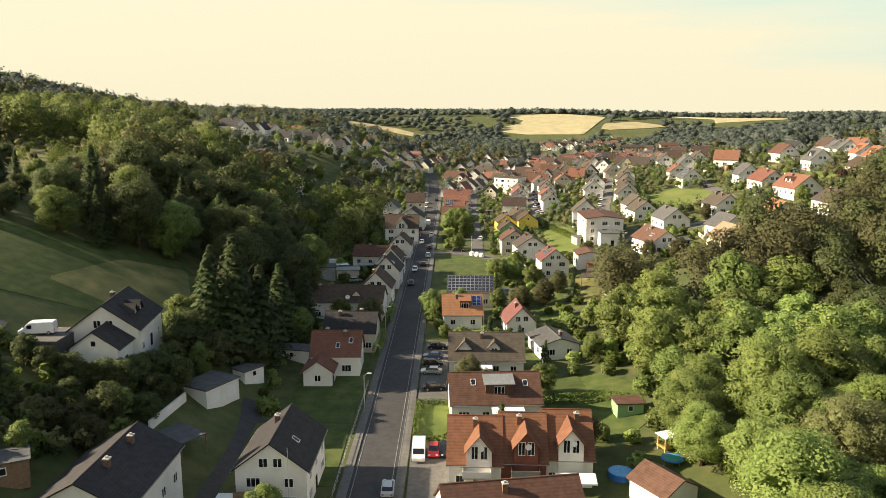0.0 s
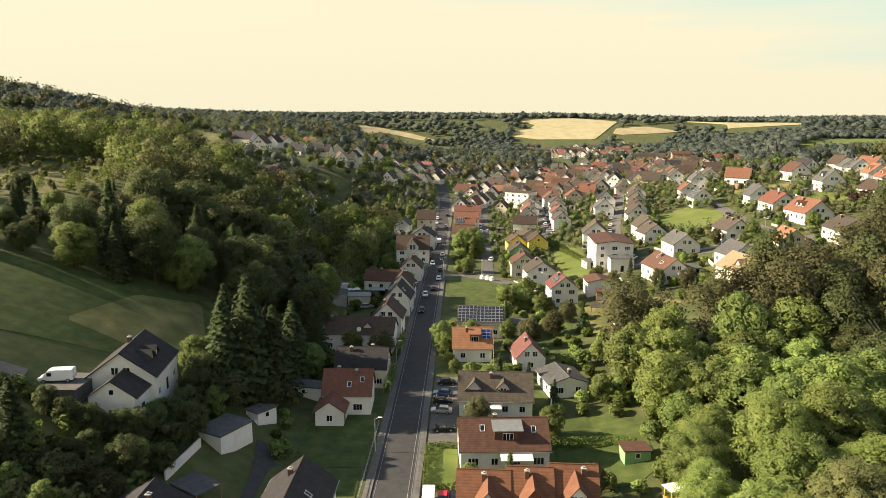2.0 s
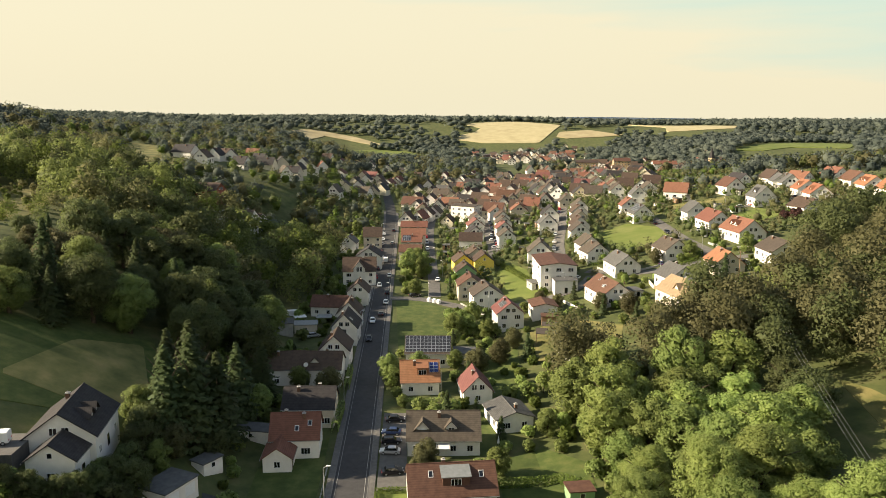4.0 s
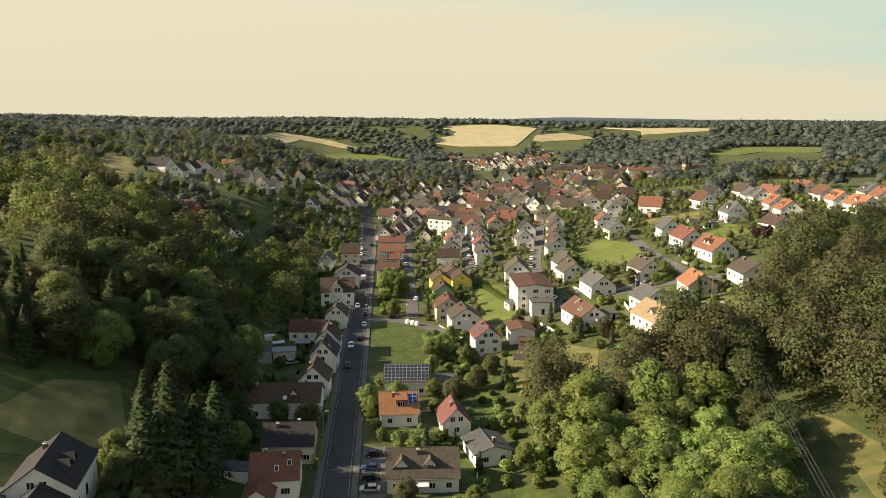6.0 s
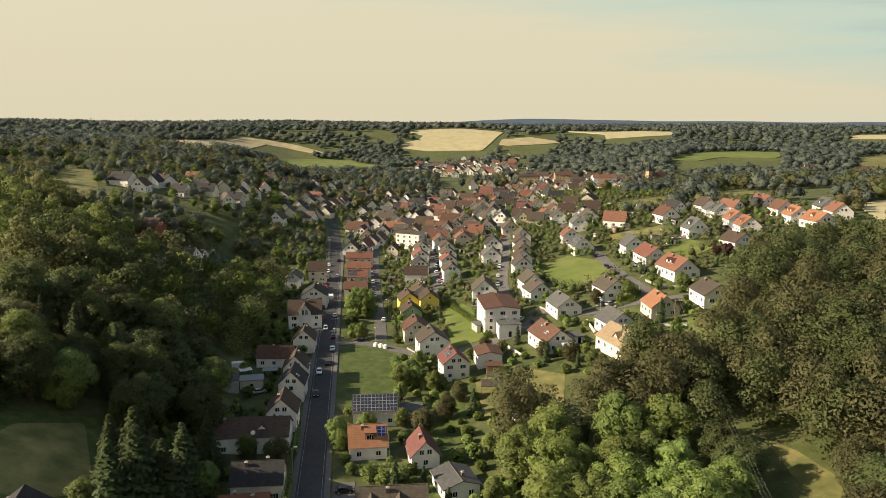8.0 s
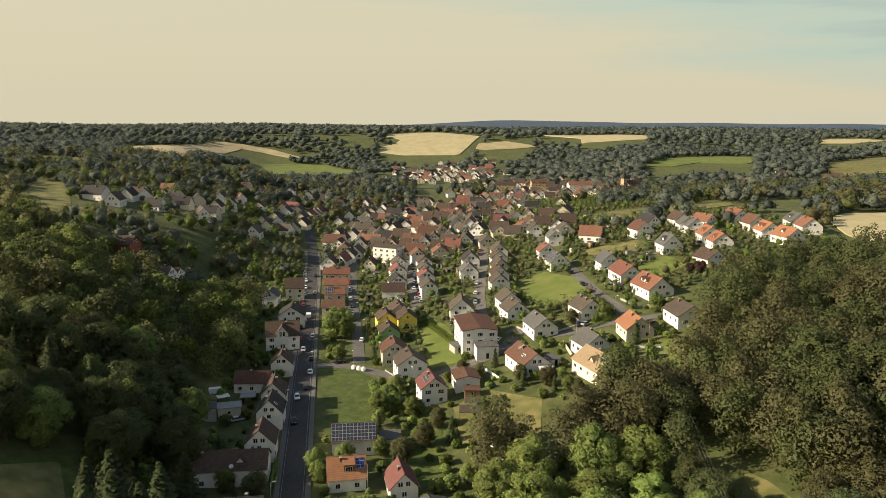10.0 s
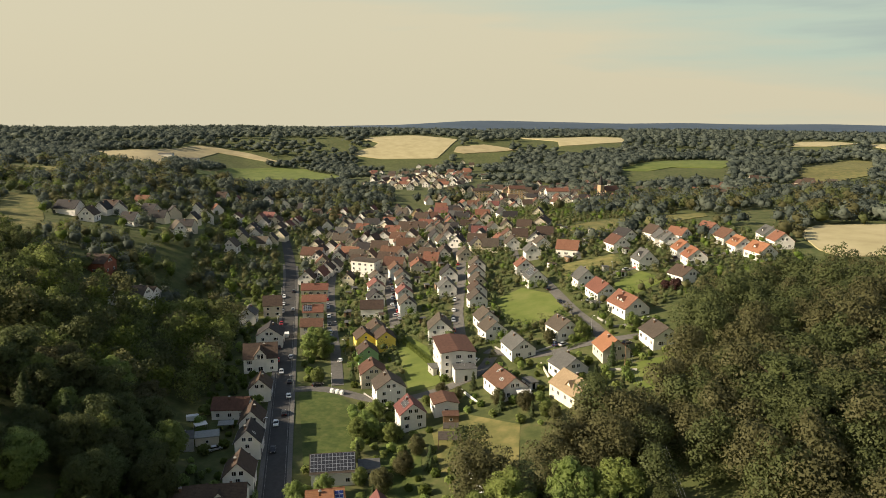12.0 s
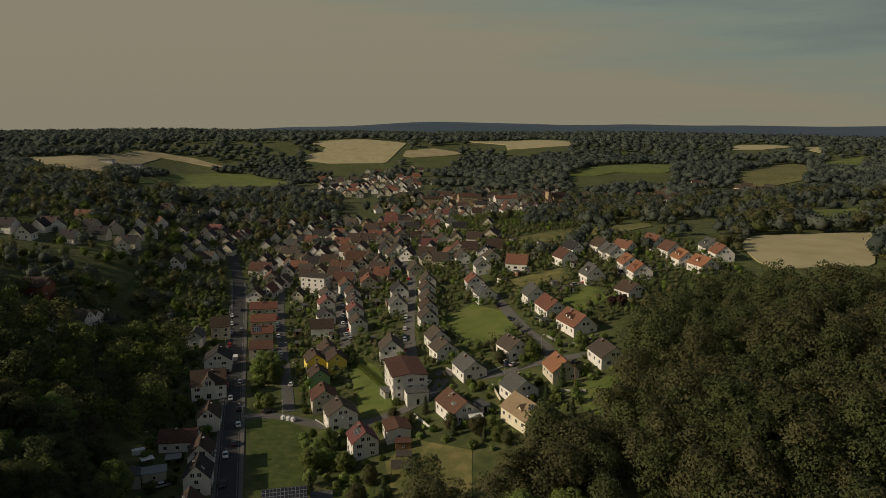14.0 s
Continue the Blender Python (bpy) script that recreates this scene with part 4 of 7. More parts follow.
def leaf_cards(rng, p, d, size, loose=0.7, long=1.0):
    n = len(p)
    nrm = d + rng.normal(size=(n, 3)) * loose
    nrm /= np.linalg.norm(nrm, axis=1)[:, None]
    u = np.cross(nrm, rng.normal(size=(n, 3)))
    u /= np.linalg.norm(u, axis=1)[:, None]
    v = np.cross(nrm, u)
    s = size * rng.uniform(0.38, 0.78, n)[:, None]
    out = []
    for k in range(3):
        a = (2.094 * k + rng.uniform(-0.45, 0.45, n))[:, None]
        out.append(p + (u * np.cos(a) * long + v * np.sin(a)) * s)
    return np.stack(out, 1)


def trunk_mesh(name, rng, tall, radius, thick):
    bm = bmesh.new()
    pts = [Vector((0, 0, -0.8))]
    for k in range(1, 5):
        pts.append(Vector((rng.normal() * 0.12 * k, rng.normal() * 0.12 * k, tall * 0.75 * k / 4)))
    for k in range(4):
        tube(bm, pts[k], pts[k + 1], thick * (1 - 0.2 * k), thick * (0.8 - 0.2 * k), 7)
    for k in range(6):
        a = k * 1.05 + rng.uniform(-0.3, 0.3)
        s = pts[2 + k % 2]
        e = s + Vector((math.cos(a) * radius * 0.6, math.sin(a) * radius * 0.6, tall * rng.uniform(0.15, 0.3)))
        tube(bm, s, e, thick * 0.4, thick * 0.1, 5)
    me = bpy.data.meshes.new(name)
    bm.to_mesh(me)
    bm.free()
    me.materials.append(M_BARK)
    return me


def conifer_cards(rng, tall, radius, layers, per, size):
    ps, ds = [], []
    for k in range(layers):
        f = (k + rng.uniform(0, 0.5)) / layers
        rr = radius * (1 - f) ** 0.85 + 0.15
        n = max(5, int(per * (0.25 + 0.75 * (1 - f))))
        a = rng.uniform(0, 6.283, n)
        t = rng.uniform(0.25, 1.0, n) ** 0.7
        jag = 0.8 + 0.28 * np.sin(a * 5 + k * 2.1)
        q = rr * t * jag
        z = tall * (0.07 + 0.93 * f) - 0.34 * q + rng.normal(size=n) * 0.1
        ps.append(np.stack([np.cos(a) * q, np.sin(a) * q, z], -1))
        ds.append(np.stack([np.cos(a) * 0.55, np.sin(a) * 0.55, np.full(n, 0.75)], -1))
    p, d = np.concatenate(ps), np.concatenate(ds)
    return leaf_cards(rng, p, d, size, 0.35, 1.4), rounded(rng, d, p, np.array([0, 0, tall * 0.3]), 0.2)


def tree_kind(label, leaf, seed, tall, radius, count, size, conifer=False, name="tree"):
    rng = np.random.default_rng(seed)
    root = thing(name, pose(0, -560, float(height(0, -560))), label, name)
    tr = new("trunk", trunk_mesh("trunk", rng, tall, radius, 0.035 * tall if not conifer else 0.02 * tall))
    tr.parent = root
    if conifer:
        cards, nrm = conifer_cards(rng, tall, radius, int(tall * 1.7), count, size)
    else:
        p, d = crown_points(rng, radius, tall * 0.95, tall * 0.04, 64, count, 0.74, (0.13, 0.31))
        cards = leaf_cards(rng, p, d, size, 0.42)
        nrm = rounded(rng, d, p, np.array([0, 0, tall * 0.45]))
        # boughs inside that close the crown
        k = rng.integers(count, size=count // 12)
        inner = np.array([0, 0, tall * 0.5]) + (p[k] - np.array([0, 0, tall * 0.5])) * rng.uniform(0.55, 0.88, len(k))[:, None]
        cards = np.concatenate([cards, leaf_cards(rng, inner, d[k], size * 3.2, 0.3)])
        nrm = np.concatenate([nrm, nrm[k]])
    cr = new("crown", quads_mesh("crown", cards, [leaf], None, nrm))
    cr.parent = root
    return root


NEAR = [
    tree_kind("leafy deciduous tree with a full green crown", LEAVES["mid"], 1, 12, 5.0, 7000, 0.35),
    tree_kind("leafy deciduous tree with a light green crown", LEAVES["bright"], 2, 13, 5.2, 7000, 0.35),
    tree_kind("broad deciduous tree with a dull brownish green crown", LEAVES["brownish"], 3, 12, 5.4, 7500, 0.35),
    tree_kind("dense dark green deciduous tree", LEAVES["dark"], 4, 13, 5.4, 7000, 0.35),
    tree_kind("round deciduous tree with a green crown", LEAVES["mid"], 5, 10, 4.6, 6000, 0.34),
    tree_kind("young light green tree in a garden", LEAVES["bright"], 6, 9, 3.6, 2400, 0.45),
]
FINE = [
    tree_kind("leafy deciduous tree with a full green crown", LEAVES["mid"], 41, 12, 5.0, 19000, 0.22),
    tree_kind("leafy deciduous tree with a light yellow-green crown", LEAVES["bright"], 42, 13, 5.2, 19000, 0.22),
    tree_kind("broad deciduous tree with an olive green crown", LEAVES["olive"], 43, 12, 5.4, 19000, 0.22),
    tree_kind("dense dark green deciduous tree", LEAVES["dark"], 44, 12, 5.2, 19000, 0.22),
    tree_kind("light green tree with a loose crown", LEAVES["bright"], 45, 9, 3.8, 12000, 0.22),
]
SPRUCE = [
    tree_kind("tall dark spruce with drooping branches", LEAVES["spruce"], 11, 20, 5.4, 150, 0.7, True),
    tree_kind("tall slender dark green spruce", LEAVES["spruce"], 12, 17, 4.3, 120, 0.65, True),
    tree_kind("dark conifer in a garden", LEAVES["spruce"], 13, 9, 2.2, 60, 0.55, True),
]
SHRUB = [
    tree_kind("rounded green garden shrub", LEAVES["hedge"], 21, 2.4, 1.5, 420, 0.42, name="shrub"),
    tree_kind("bushy dark green shrub", LEAVES["mid"], 22, 3.2, 1.9, 520, 0.45, name="shrub"),
    tree_kind("light green flowering shrub", LEAVES["bright"], 23, 2.0, 1.3, 380, 0.38, name="shrub"),
]
COPPER = tree_kind("copper-leaved ornamental tree in a garden", M_COPPER, 31, 6, 2.8, 1200, 0.55)
plant_rng = random.Random(11)


def plant(kind, x, y, s=1.0, group="", tall=1.0):
    ob = copy_thing(kind, pose(x, y, float(height(x, y)) - 0.15, 0, 0, plant_rng.uniform(0, 360)) @ Matrix.Diagonal((s, s, s * tall, 1)))
    if group:
        ob["group"] = group
    return ob


STREETS = [[(-3, 265), (19, 254), (40, 243), (66, 250)], [(62, 268), (72, 323), (97, 425), (100, 470)], [(72, 270), (86, 250), (118, 250)], [(112, 246), (116, 286), (121, 345), (128, 420)],
           [(43, 325), (50, 418), (70, 560)], [(13, 266), (15, 344), (22, 470)], [(150, 330), (215, 335)]]


def inside(poly, x, y):
    hit = False
    for (x0, y0), (x1, y1) in zip(poly, poly[1:] + poly[:1]):
        if (y0 > y) != (y1 > y) and x < (x1 - x0) * (y - y0) / (y1 - y0) + x0:
            hit = not hit
    return hit


def near_line(line, x, y, r):
    for (x0, y0), (x1, y1) in zip(line, line[1:]):
        t = max(0, min(1, ((x - x0) * (x1 - x0) + (y - y0) * (y1 - y0)) / ((x1 - x0) ** 2 + (y1 - y0) ** 2)))
        if math.hypot(x0 + t * (x1 - x0) - x, y0 + t * (y1 - y0) - y) < r:
            return True
    return False


BOUNDS, KNOWN = {}, {}


def clear(x, y, r):
    """Whether a crown of that radius stands clear of houses, streets, lawns and fields."""
    if abs(x - float(road_x(y))) < 5.5 + r and y < 560:
        return False
    if KNOWN.get("n") != len(SPOTS):
        KNOWN["n"], KNOWN["at"] = len(SPOTS), np.array(SPOTS)
    q = KNOWN["at"]
    if (((q[:, 0] - x) ** 2 + (q[:, 1] - y) ** 2) < (q[:, 2] + r) ** 2).any():
        return False
    if any(near_line(s, x, y, 2.8 + r) for s in STREETS):
        return False
    for p in OPEN:
        if len(p) not in BOUNDS.setdefault(id(p), {}):
            BOUNDS[id(p)] = {len(p): (min(q[0] for q in p), max(q[0] for q in p), min(q[1] for q in p), max(q[1] for q in p))}
        a, b, c, d = BOUNDS[id(p)][len(p)]
        if a <= x <= b and c <= y <= d and inside(p, x, y):
            return False
    return True


# the village core: steep gabled houses packed along bent streets
house(-19.2, 529.2, -95, 9.6, 8.5, 3.9, 4.6, "dark", "cream", windows=False, drop=3.5, group="village houses")
house(-13.4, 550.8, -108, 9.7, 9.7, 3.9, 4.8, "dark", "cream", windows=False, drop=3.5, group="village houses")
house(-26.0, 511.0, -26, 11.9, 9.3, 3.9, 3.9, "greybrown", "white", windows=False, drop=3.5, group="village houses")
house(-42.6, 480.8, -100, 12.3, 8.6, 4.0, 4.6, "greybrown", "white", windows=True, drop=3.5, group="village houses")
house(-41.0, 527.2, -94, 11.5, 9.2, 3.6, 4.7, "dark", "cream", windows=False, drop=3.5, group="village houses")
house(-36.8, 507.7, -92, 10.3, 9.5, 4.2, 4.5, "dark", "cream", windows=False, drop=3.5, group="village houses")
house(-30.3, 538.5, -94, 10.7, 8.7, 4.2, 4.0, "dark", "white", windows=False, drop=3.5, group="village houses")
house(31.6, 545.9, -26, 12.4, 8.3, 3.9, 4.6, "greybrown", "beige", windows=False, drop=3.5, group="village houses")
house(41.8, 517.9, -95, 10.8, 8.1, 4.0, 3.9, "brown", "beige", windows=False, drop=3.5, group="village houses")
house(51.5, 551.1, -103, 12.0, 8.2, 3.9, 4.2, "brownred", "white", windows=False, drop=3.5, group="village houses")
house(62.8, 537.2, -104, 10.8, 9.5, 4.1, 3.9, "brownred", "white", windows=False, drop=3.5, group="village houses")
house(81.0, 525.2, -107, 16.7, 10.5, 3.9, 4.6, "brownred", "white", windows=False, drop=3.5, group="village houses")
house(95.5, 503.5, -95, 16.5, 9.3, 3.4, 4.8, "dark", "white", windows=False, drop=3.5, group="village houses")
house(72.1, 490.5, -12, 12.2, 9.4, 3.9, 4.4, "brownred", "beige", windows=True, drop=3.5, group="village houses")
house(81.7, 486.9, -89, 10.2, 8.5, 4.3, 4.0, "brown", "beige", windows=True, drop=3.5, group="village houses")
house(61.8, 472.1, -26, 16.9, 10.0, 3.4, 4.0, "brownred", "white", windows=True, drop=3.5, group="village houses")
house(65.6, 457.0, -100, 15.2, 9.2, 3.4, 4.8, "brown", "white", windows=True, drop=3.5, group="village houses")
house(54.8, 492.7, -22, 11.6, 9.3, 4.0, 4.8, "brown", "white", windows=True, drop=3.5, group="village houses")
house(89.6, 445.5, -112, 9.5, 9.6, 3.5, 4.2, "brown", "white", windows=True, drop=3.5, group="village houses")
house(105.7, 505.0, -104, 9.7, 8.3, 4.2, 4.1, "greybrown", "cream", windows=False, drop=3.5, group="village houses")
house(34.4, 492.7, -25, 12.1, 8.6, 3.8, 4.2, "red", "white", windows=True, drop=3.5, group="village houses")
house(9.1, 490.8, -22, 14.4, 9.3, 4.2, 4.6, "brownred", "white", windows=True, drop=3.5, group="village houses")
house(14.9, 468.1, -95, 10.9, 9.3, 3.5, 4.6, "brownred", "cream", windows=True, drop=3.5, group="village houses")
house(22.0, 460.1, -104, 12.0, 9.1, 3.4, 4.4, "greybrown", "white", windows=True, drop=3.5, group="village houses")
house(25.8, 483.7, -96, 12.0, 8.7, 4.1, 4.6, "dark", "white", windows=True, drop=3.5, group="village houses")
house(16.6, 448.7, -101, 11.9, 9.1, 4.1, 4.3, "brown", "white", windows=True, drop=3.5, group="village houses")
house(57.0, 433.6, -25, 12.2, 9.6, 4.0, 4.5, "brownred", "beige", windows=True, drop=3.5, group="village houses")
house(4.3, 426.9, -102, 9.6, 9.2, 3.7, 4.4, "brown", "white", windows=True, drop=3.5, group="village houses")
house(54.6, 450.5, -29, 11.0, 9.6, 4.2, 4.6, "brown", "white", windows=True, drop=3.5, group="village houses")
house(72.7, 464.7, -98, 11.4, 8.0, 4.1, 3.8, "brown", "cream", windows=True, drop=3.5, group="village houses")
house(78.7, 439.2, -31, 10.6, 9.6, 4.1, 4.6, "brown", "white", windows=True, drop=3.5, group="village houses")
house(53.6, 525.8, -117, 11.8, 9.1, 4.0, 4.7, "brown", "white", windows=False, drop=3.5, group="village houses")
house(71.7, 521.5, -30, 11.4, 9.4, 4.0, 3.8, "brownred", "white", windows=False, drop=3.5, group="village houses")
house(167.5, 482.6, -118, 18.0, 10.8, 4.1, 4.1, "brown", "beige", windows=False, drop=3.5, group="village houses")
house(146.0, 497.2, -107, 11.5, 8.5, 3.9, 4.0, "brown", "beige", windows=False, drop=3.5, group="village houses")
house(132.4, 526.5, -93, 10.9, 9.2, 3.9, 3.9, "brown", "white", windows=False, drop=3.5, group="village houses")
house(122.2, 482.5, -19, 10.0, 9.5, 4.2, 4.4, "redpink", "white", windows=True, drop=3.5, group="village houses")
house(124.8, 439.5, -96, 11.7, 9.1, 3.6, 4.6, "red", "white", windows=True, drop=3.5, group="village houses")
house(135.3, 455.1, -98, 10.1, 9.4, 3.6, 3.8, "brownred", "white", windows=True, drop=3.5, group="village houses")
house(128.1, 422.0, -98, 11.2, 9.3, 4.3, 4.1, "greybrown", "white", windows=True, drop=3.5, group="village houses")
house(139.6, 443.8, -17, 9.8, 9.6, 3.7, 4.5, "brown", "cream", windows=True, drop=3.5, group="village houses")
house(143.7, 423.9, -113, 10.2, 8.9, 3.8, 3.9, "dark", "white", windows=True, drop=3.5, group="village houses")
house(113.9, 454.0, -21, 12.0, 9.3, 3.8, 4.6, "brown", "white", windows=True, drop=3.5, group="village houses")
house(115.6, 427.5, -19, 10.0, 8.8, 4.2, 4.3, "greybrown", "cream", windows=True, drop=3.5, group="village houses")
house(103.7, 467.5, -115, 10.8, 9.5, 3.6, 4.4, "dark", "white", windows=True, drop=3.5, group="village houses")
house(102.7, 494.5, -102, 10.5, 9.3, 4.1, 4.5, "brown", "white", windows=False, drop=3.5, group="village houses")
house(98.1, 420.3, -96, 10.1, 9.7, 3.5, 4.6, "greybrown", "beige", windows=True, drop=3.5, group="village houses")
house(87.2, 433.2, -96, 11.3, 8.3, 4.3, 4.3, "brown", "white", windows=True, drop=3.5, group="village houses")
house(152.7, 475.6, -25, 10.0, 8.9, 4.3, 4.1, "brown", "white", windows=True, drop=3.5, group="village houses")
house(137.1, 500.0, -95, 10.0, 9.4, 3.7, 3.8, "brown", "white", windows=False, drop=3.5, group="village houses")
house(126.5, 535.1, -10, 10.9, 9.0, 3.5, 4.0, "brown", "white", windows=False, drop=3.5, group="village houses")
house(152.1, 432.1, -18, 10.3, 8.2, 4.0, 4.5, "brown", "beige", windows=True, drop=3.5, group="village houses")
# western hillside: the hill's shade is taken into the near-black roof colour
house(-140.4, 491.4, -22, 15.2, 10.7, 4.1, 4.6, "dark", "white", windows=False, drop=3.5, group="village houses")
house(-125.7, 477.4, -95, 12.0, 9.2, 3.9, 4.7, "brown", "white", windows=True, drop=3.5, group="village houses")
house(-124.3, 505.5, -100, 10.7, 9.0, 3.7, 4.7, "dark", "white", windows=False, drop=3.5, group="village houses")
house(-116.3, 513.8, -79, 11.5, 9.6, 4.0, 4.7, "dark", "white", windows=False, drop=3.5, group="village houses")
house(-122.3, 522.8, -21, 12.5, 8.3, 3.4, 4.1, "brown", "white", windows=False, drop=3.5, group="village houses")
house(-102.6, 480.6, -23, 10.3, 9.6, 3.4, 4.7, "dark", "white", windows=True, drop=3.5, group="village houses")
house(-85.4, 534.1, -75, 9.9, 9.6, 3.9, 4.8, "dark", "beige", windows=False, drop=3.5, group="village houses")
house(-74.8, 480.6, -69, 11.5, 8.1, 3.4, 4.8, "greybrown", "white", windows=True, drop=3.5, group="village houses")
house(-71.8, 496.8, -15, 10.6, 9.3, 4.0, 3.9, "dark", "beige", windows=False, drop=3.5, group="village houses")
house(-72.3, 530.0, -99, 9.7, 8.7, 3.9, 4.4, "dark", "cream", windows=False, drop=3.5, group="village houses")
house(-90.7, 506.3, -15, 11.7, 8.5, 3.6, 4.5, "dark", "cream", windows=False, drop=3.5, group="village houses")
house(-100.0, 532.2, -28, 10.3, 9.4, 3.6, 4.1, "dark", "beige", windows=False, drop=3.5, group="village houses")

far_rng = random.Random(21)
far_roofs = ["brownred", "brown", "greybrown", "dark", "brownred", "brown", "grey", "red", "greybrown", "redpink"]
count = 0
for k in range(6000):
    if count >= 34:
        break
    y = far_rng.uniform(415, 560)
    x = far_rng.uniform(0.02, 0.27) * y
    if not clear(x, y, 4.6):
        continue
    count += 1
    house(x, y, far_rng.choice((-95, -100, -110, -20)) + far_rng.uniform(-6, 6), far_rng.uniform(9, 12), far_rng.uniform(7.5, 9.5), far_rng.uniform(3.4, 4.4), far_rng.uniform(3.6, 4.6),
          far_rng.choice(far_roofs), far_rng.choice(("white", "white", "white", "cream", "beige")), windows=y < 480, drop=3.5, group="village houses")

house(-39, 817, -96, 11.7, 8.9, 3.4, 3.8, "brownred", "white", windows=False, drop=4, group="village houses")
house(-21, 894, -90, 11.1, 8.5, 3.5, 3.9, "brownred", "ochre", windows=False, drop=4, group="village houses")
house(-55, 695, -98, 9.6, 9.2, 3.6, 4.1, "redpink", "white", windows=False, drop=4, group="village houses")
house(-29, 735, -98, 10.5, 8.7, 3.6, 4.0, "greybrown", "white", windows=False, drop=4, group="village houses")
house(-12, 728, -94, 12.0, 9.7, 4.2, 3.8, "dark", "white", windows=False, drop=4, group="village houses")
house(-5, 742, -94, 10.4, 9.4, 3.5, 4.2, "red", "white", windows=False, drop=4, group="village houses")
house(6, 711, -26, 11.9, 8.1, 3.9, 4.8, "dark", "beige", windows=False, drop=4, group="village houses")
house(-27, 595, -98, 11.6, 8.3, 4.0, 3.9, "dark", "white", windows=False, drop=4, group="village houses")
house(16, 679, -26, 10.3, 8.6, 4.1, 4.1, "brown", "beige", windows=False, drop=4, group="village houses")
house(-13, 665, -103, 9.8, 8.1, 3.6, 4.6, "dark", "beige", windows=False, drop=4, group="village houses")
house(-25, 651, -90, 12.3, 8.5, 3.4, 4.2, "brown", "white", windows=False, drop=4, group="village houses")
house(9, 614, -102, 12.4, 8.0, 3.6, 4.8, "brown", "cream", windows=False, drop=4, group="village houses")
house(-1, 627, -112, 9.7, 9.1, 4.3, 4.1, "red", "white", windows=False, drop=4, group="village houses")
house(24, 612, -98, 10.6, 8.8, 3.7, 4.6, "dark", "white", windows=False, drop=4, group="village houses")
house(15, 582, -103, 12.4, 8.8, 3.5, 3.9, "dark", "white", windows=False, drop=4, group="village houses")
house(33, 647, -31, 11.5, 8.3, 3.4, 4.3, "red", "white", windows=False, drop=4, group="village houses")
house(44, 632, -104, 12.5, 9.2, 3.5, 4.0, "brown", "cream", windows=False, drop=4, group="village houses")
house(51, 622, -95, 10.2, 8.8, 4.0, 4.2, "greybrown", "white", windows=False, drop=4, group="village houses")
house(-34, 560, -103, 10.3, 9.1, 3.5, 4.2, "dark", "beige", windows=False, drop=4, group="village houses")
house(38, 565, -95, 10.3, 8.7, 4.1, 4.2, "brown", "white", windows=False, drop=4, group="village houses")
house(51, 582, -25, 9.9, 8.7, 4.1, 4.3, "red", "white", windows=False, drop=4, group="village houses")
house(59, 566, -10, 11.0, 9.7, 3.4, 3.9, "brown", "beige", windows=False, drop=4, group="village houses")
house(72, 556, -29, 12.0, 8.8, 4.2, 4.0, "red", "white", windows=False, drop=4, group="village houses")
house(71, 599, -113, 10.5, 9.5, 3.6, 4.8, "dark", "white", windows=False, drop=4, group="village houses")
house(69, 633, -31, 11.4, 8.2, 3.4, 4.6, "dark", "beige", windows=False, drop=4, group="village houses")
house(82, 656, -92, 11.1, 8.7, 3.7, 4.0, "dark", "white", windows=False, drop=4, group="village houses")
house(95, 665, -32, 9.7, 9.6, 3.9, 4.7, "greybrown", "beige", windows=False, drop=4, group="village houses")
house(103, 687, -108, 11.0, 8.8, 3.9, 4.2, "dark", "white", windows=False, drop=4, group="village houses")
house(108, 659, -117, 11.5, 8.2, 3.4, 3.9, "brownred", "ochre", windows=False, drop=4, group="village houses")
house(95, 699, -100, 12.2, 8.7, 3.9, 4.2, "brown", "beige", windows=False, drop=4, group="village houses")
house(79, 593, -95, 11.4, 9.6, 3.7, 4.2, "greybrown", "white", windows=False, drop=4, group="village houses")
house(88, 607, -109, 11.3, 8.9, 4.1, 3.9, "brown", "white", windows=False, drop=4, group="village houses")
house(86, 564, -22, 16.3, 10.0, 3.9, 4.7, "brown", "white", windows=False, drop=4, group="village houses")
house(94, 560, -28, 11.3, 9.6, 4.0, 4.1, "brown", "white", windows=False, drop=4, group="village houses")
house(100, 567, -29, 11.4, 9.8, 4.3, 4.2, "red", "white", windows=False, drop=4, group="village houses")
house(108, 563, -99, 9.5, 8.3, 3.9, 4.5, "brownred", "white", windows=False, drop=4, group="village houses")
house(94, 591, -104, 10.7, 8.3, 3.9, 3.9, "brown", "beige", windows=False, drop=4, group="village houses")
house(66, 662, -19, 11.6, 9.4, 4.0, 4.2, "dark", "white", windows=False, drop=4, group="village houses")
house(38, 611, -100, 12.2, 9.7, 3.6, 4.6, "brown", "cream", windows=False, drop=4, group="village houses")
house(46, 593, -23, 10.7, 9.4, 3.6, 4.1, "dark", "white", windows=False, drop=4, group="village houses")
house(57, 648, -118, 11.3, 9.2, 4.0, 4.4, "dark", "white", windows=False, drop=4, group="village houses")
house(113, 615, -16, 11.1, 8.2, 4.2, 4.1, "brownred", "beige", windows=False, drop=4, group="village houses")
house(104, 610, -31, 11.7, 9.2, 4.4, 4.7, "brown", "white", windows=False, drop=4, group="village houses")
house(186, 1180, -95, 10.3, 9.1, 4.0, 4.5, "brown", "beige", windows=False, drop=4, group="village houses")
house(226, 1365, -103, 10.0, 9.4, 3.4, 3.9, "greybrown", "white", windows=False, drop=4, group="village houses")
house(241, 1346, -23, 12.3, 9.2, 3.6, 4.7, "brownred", "cream", windows=False, drop=4, group="village houses")
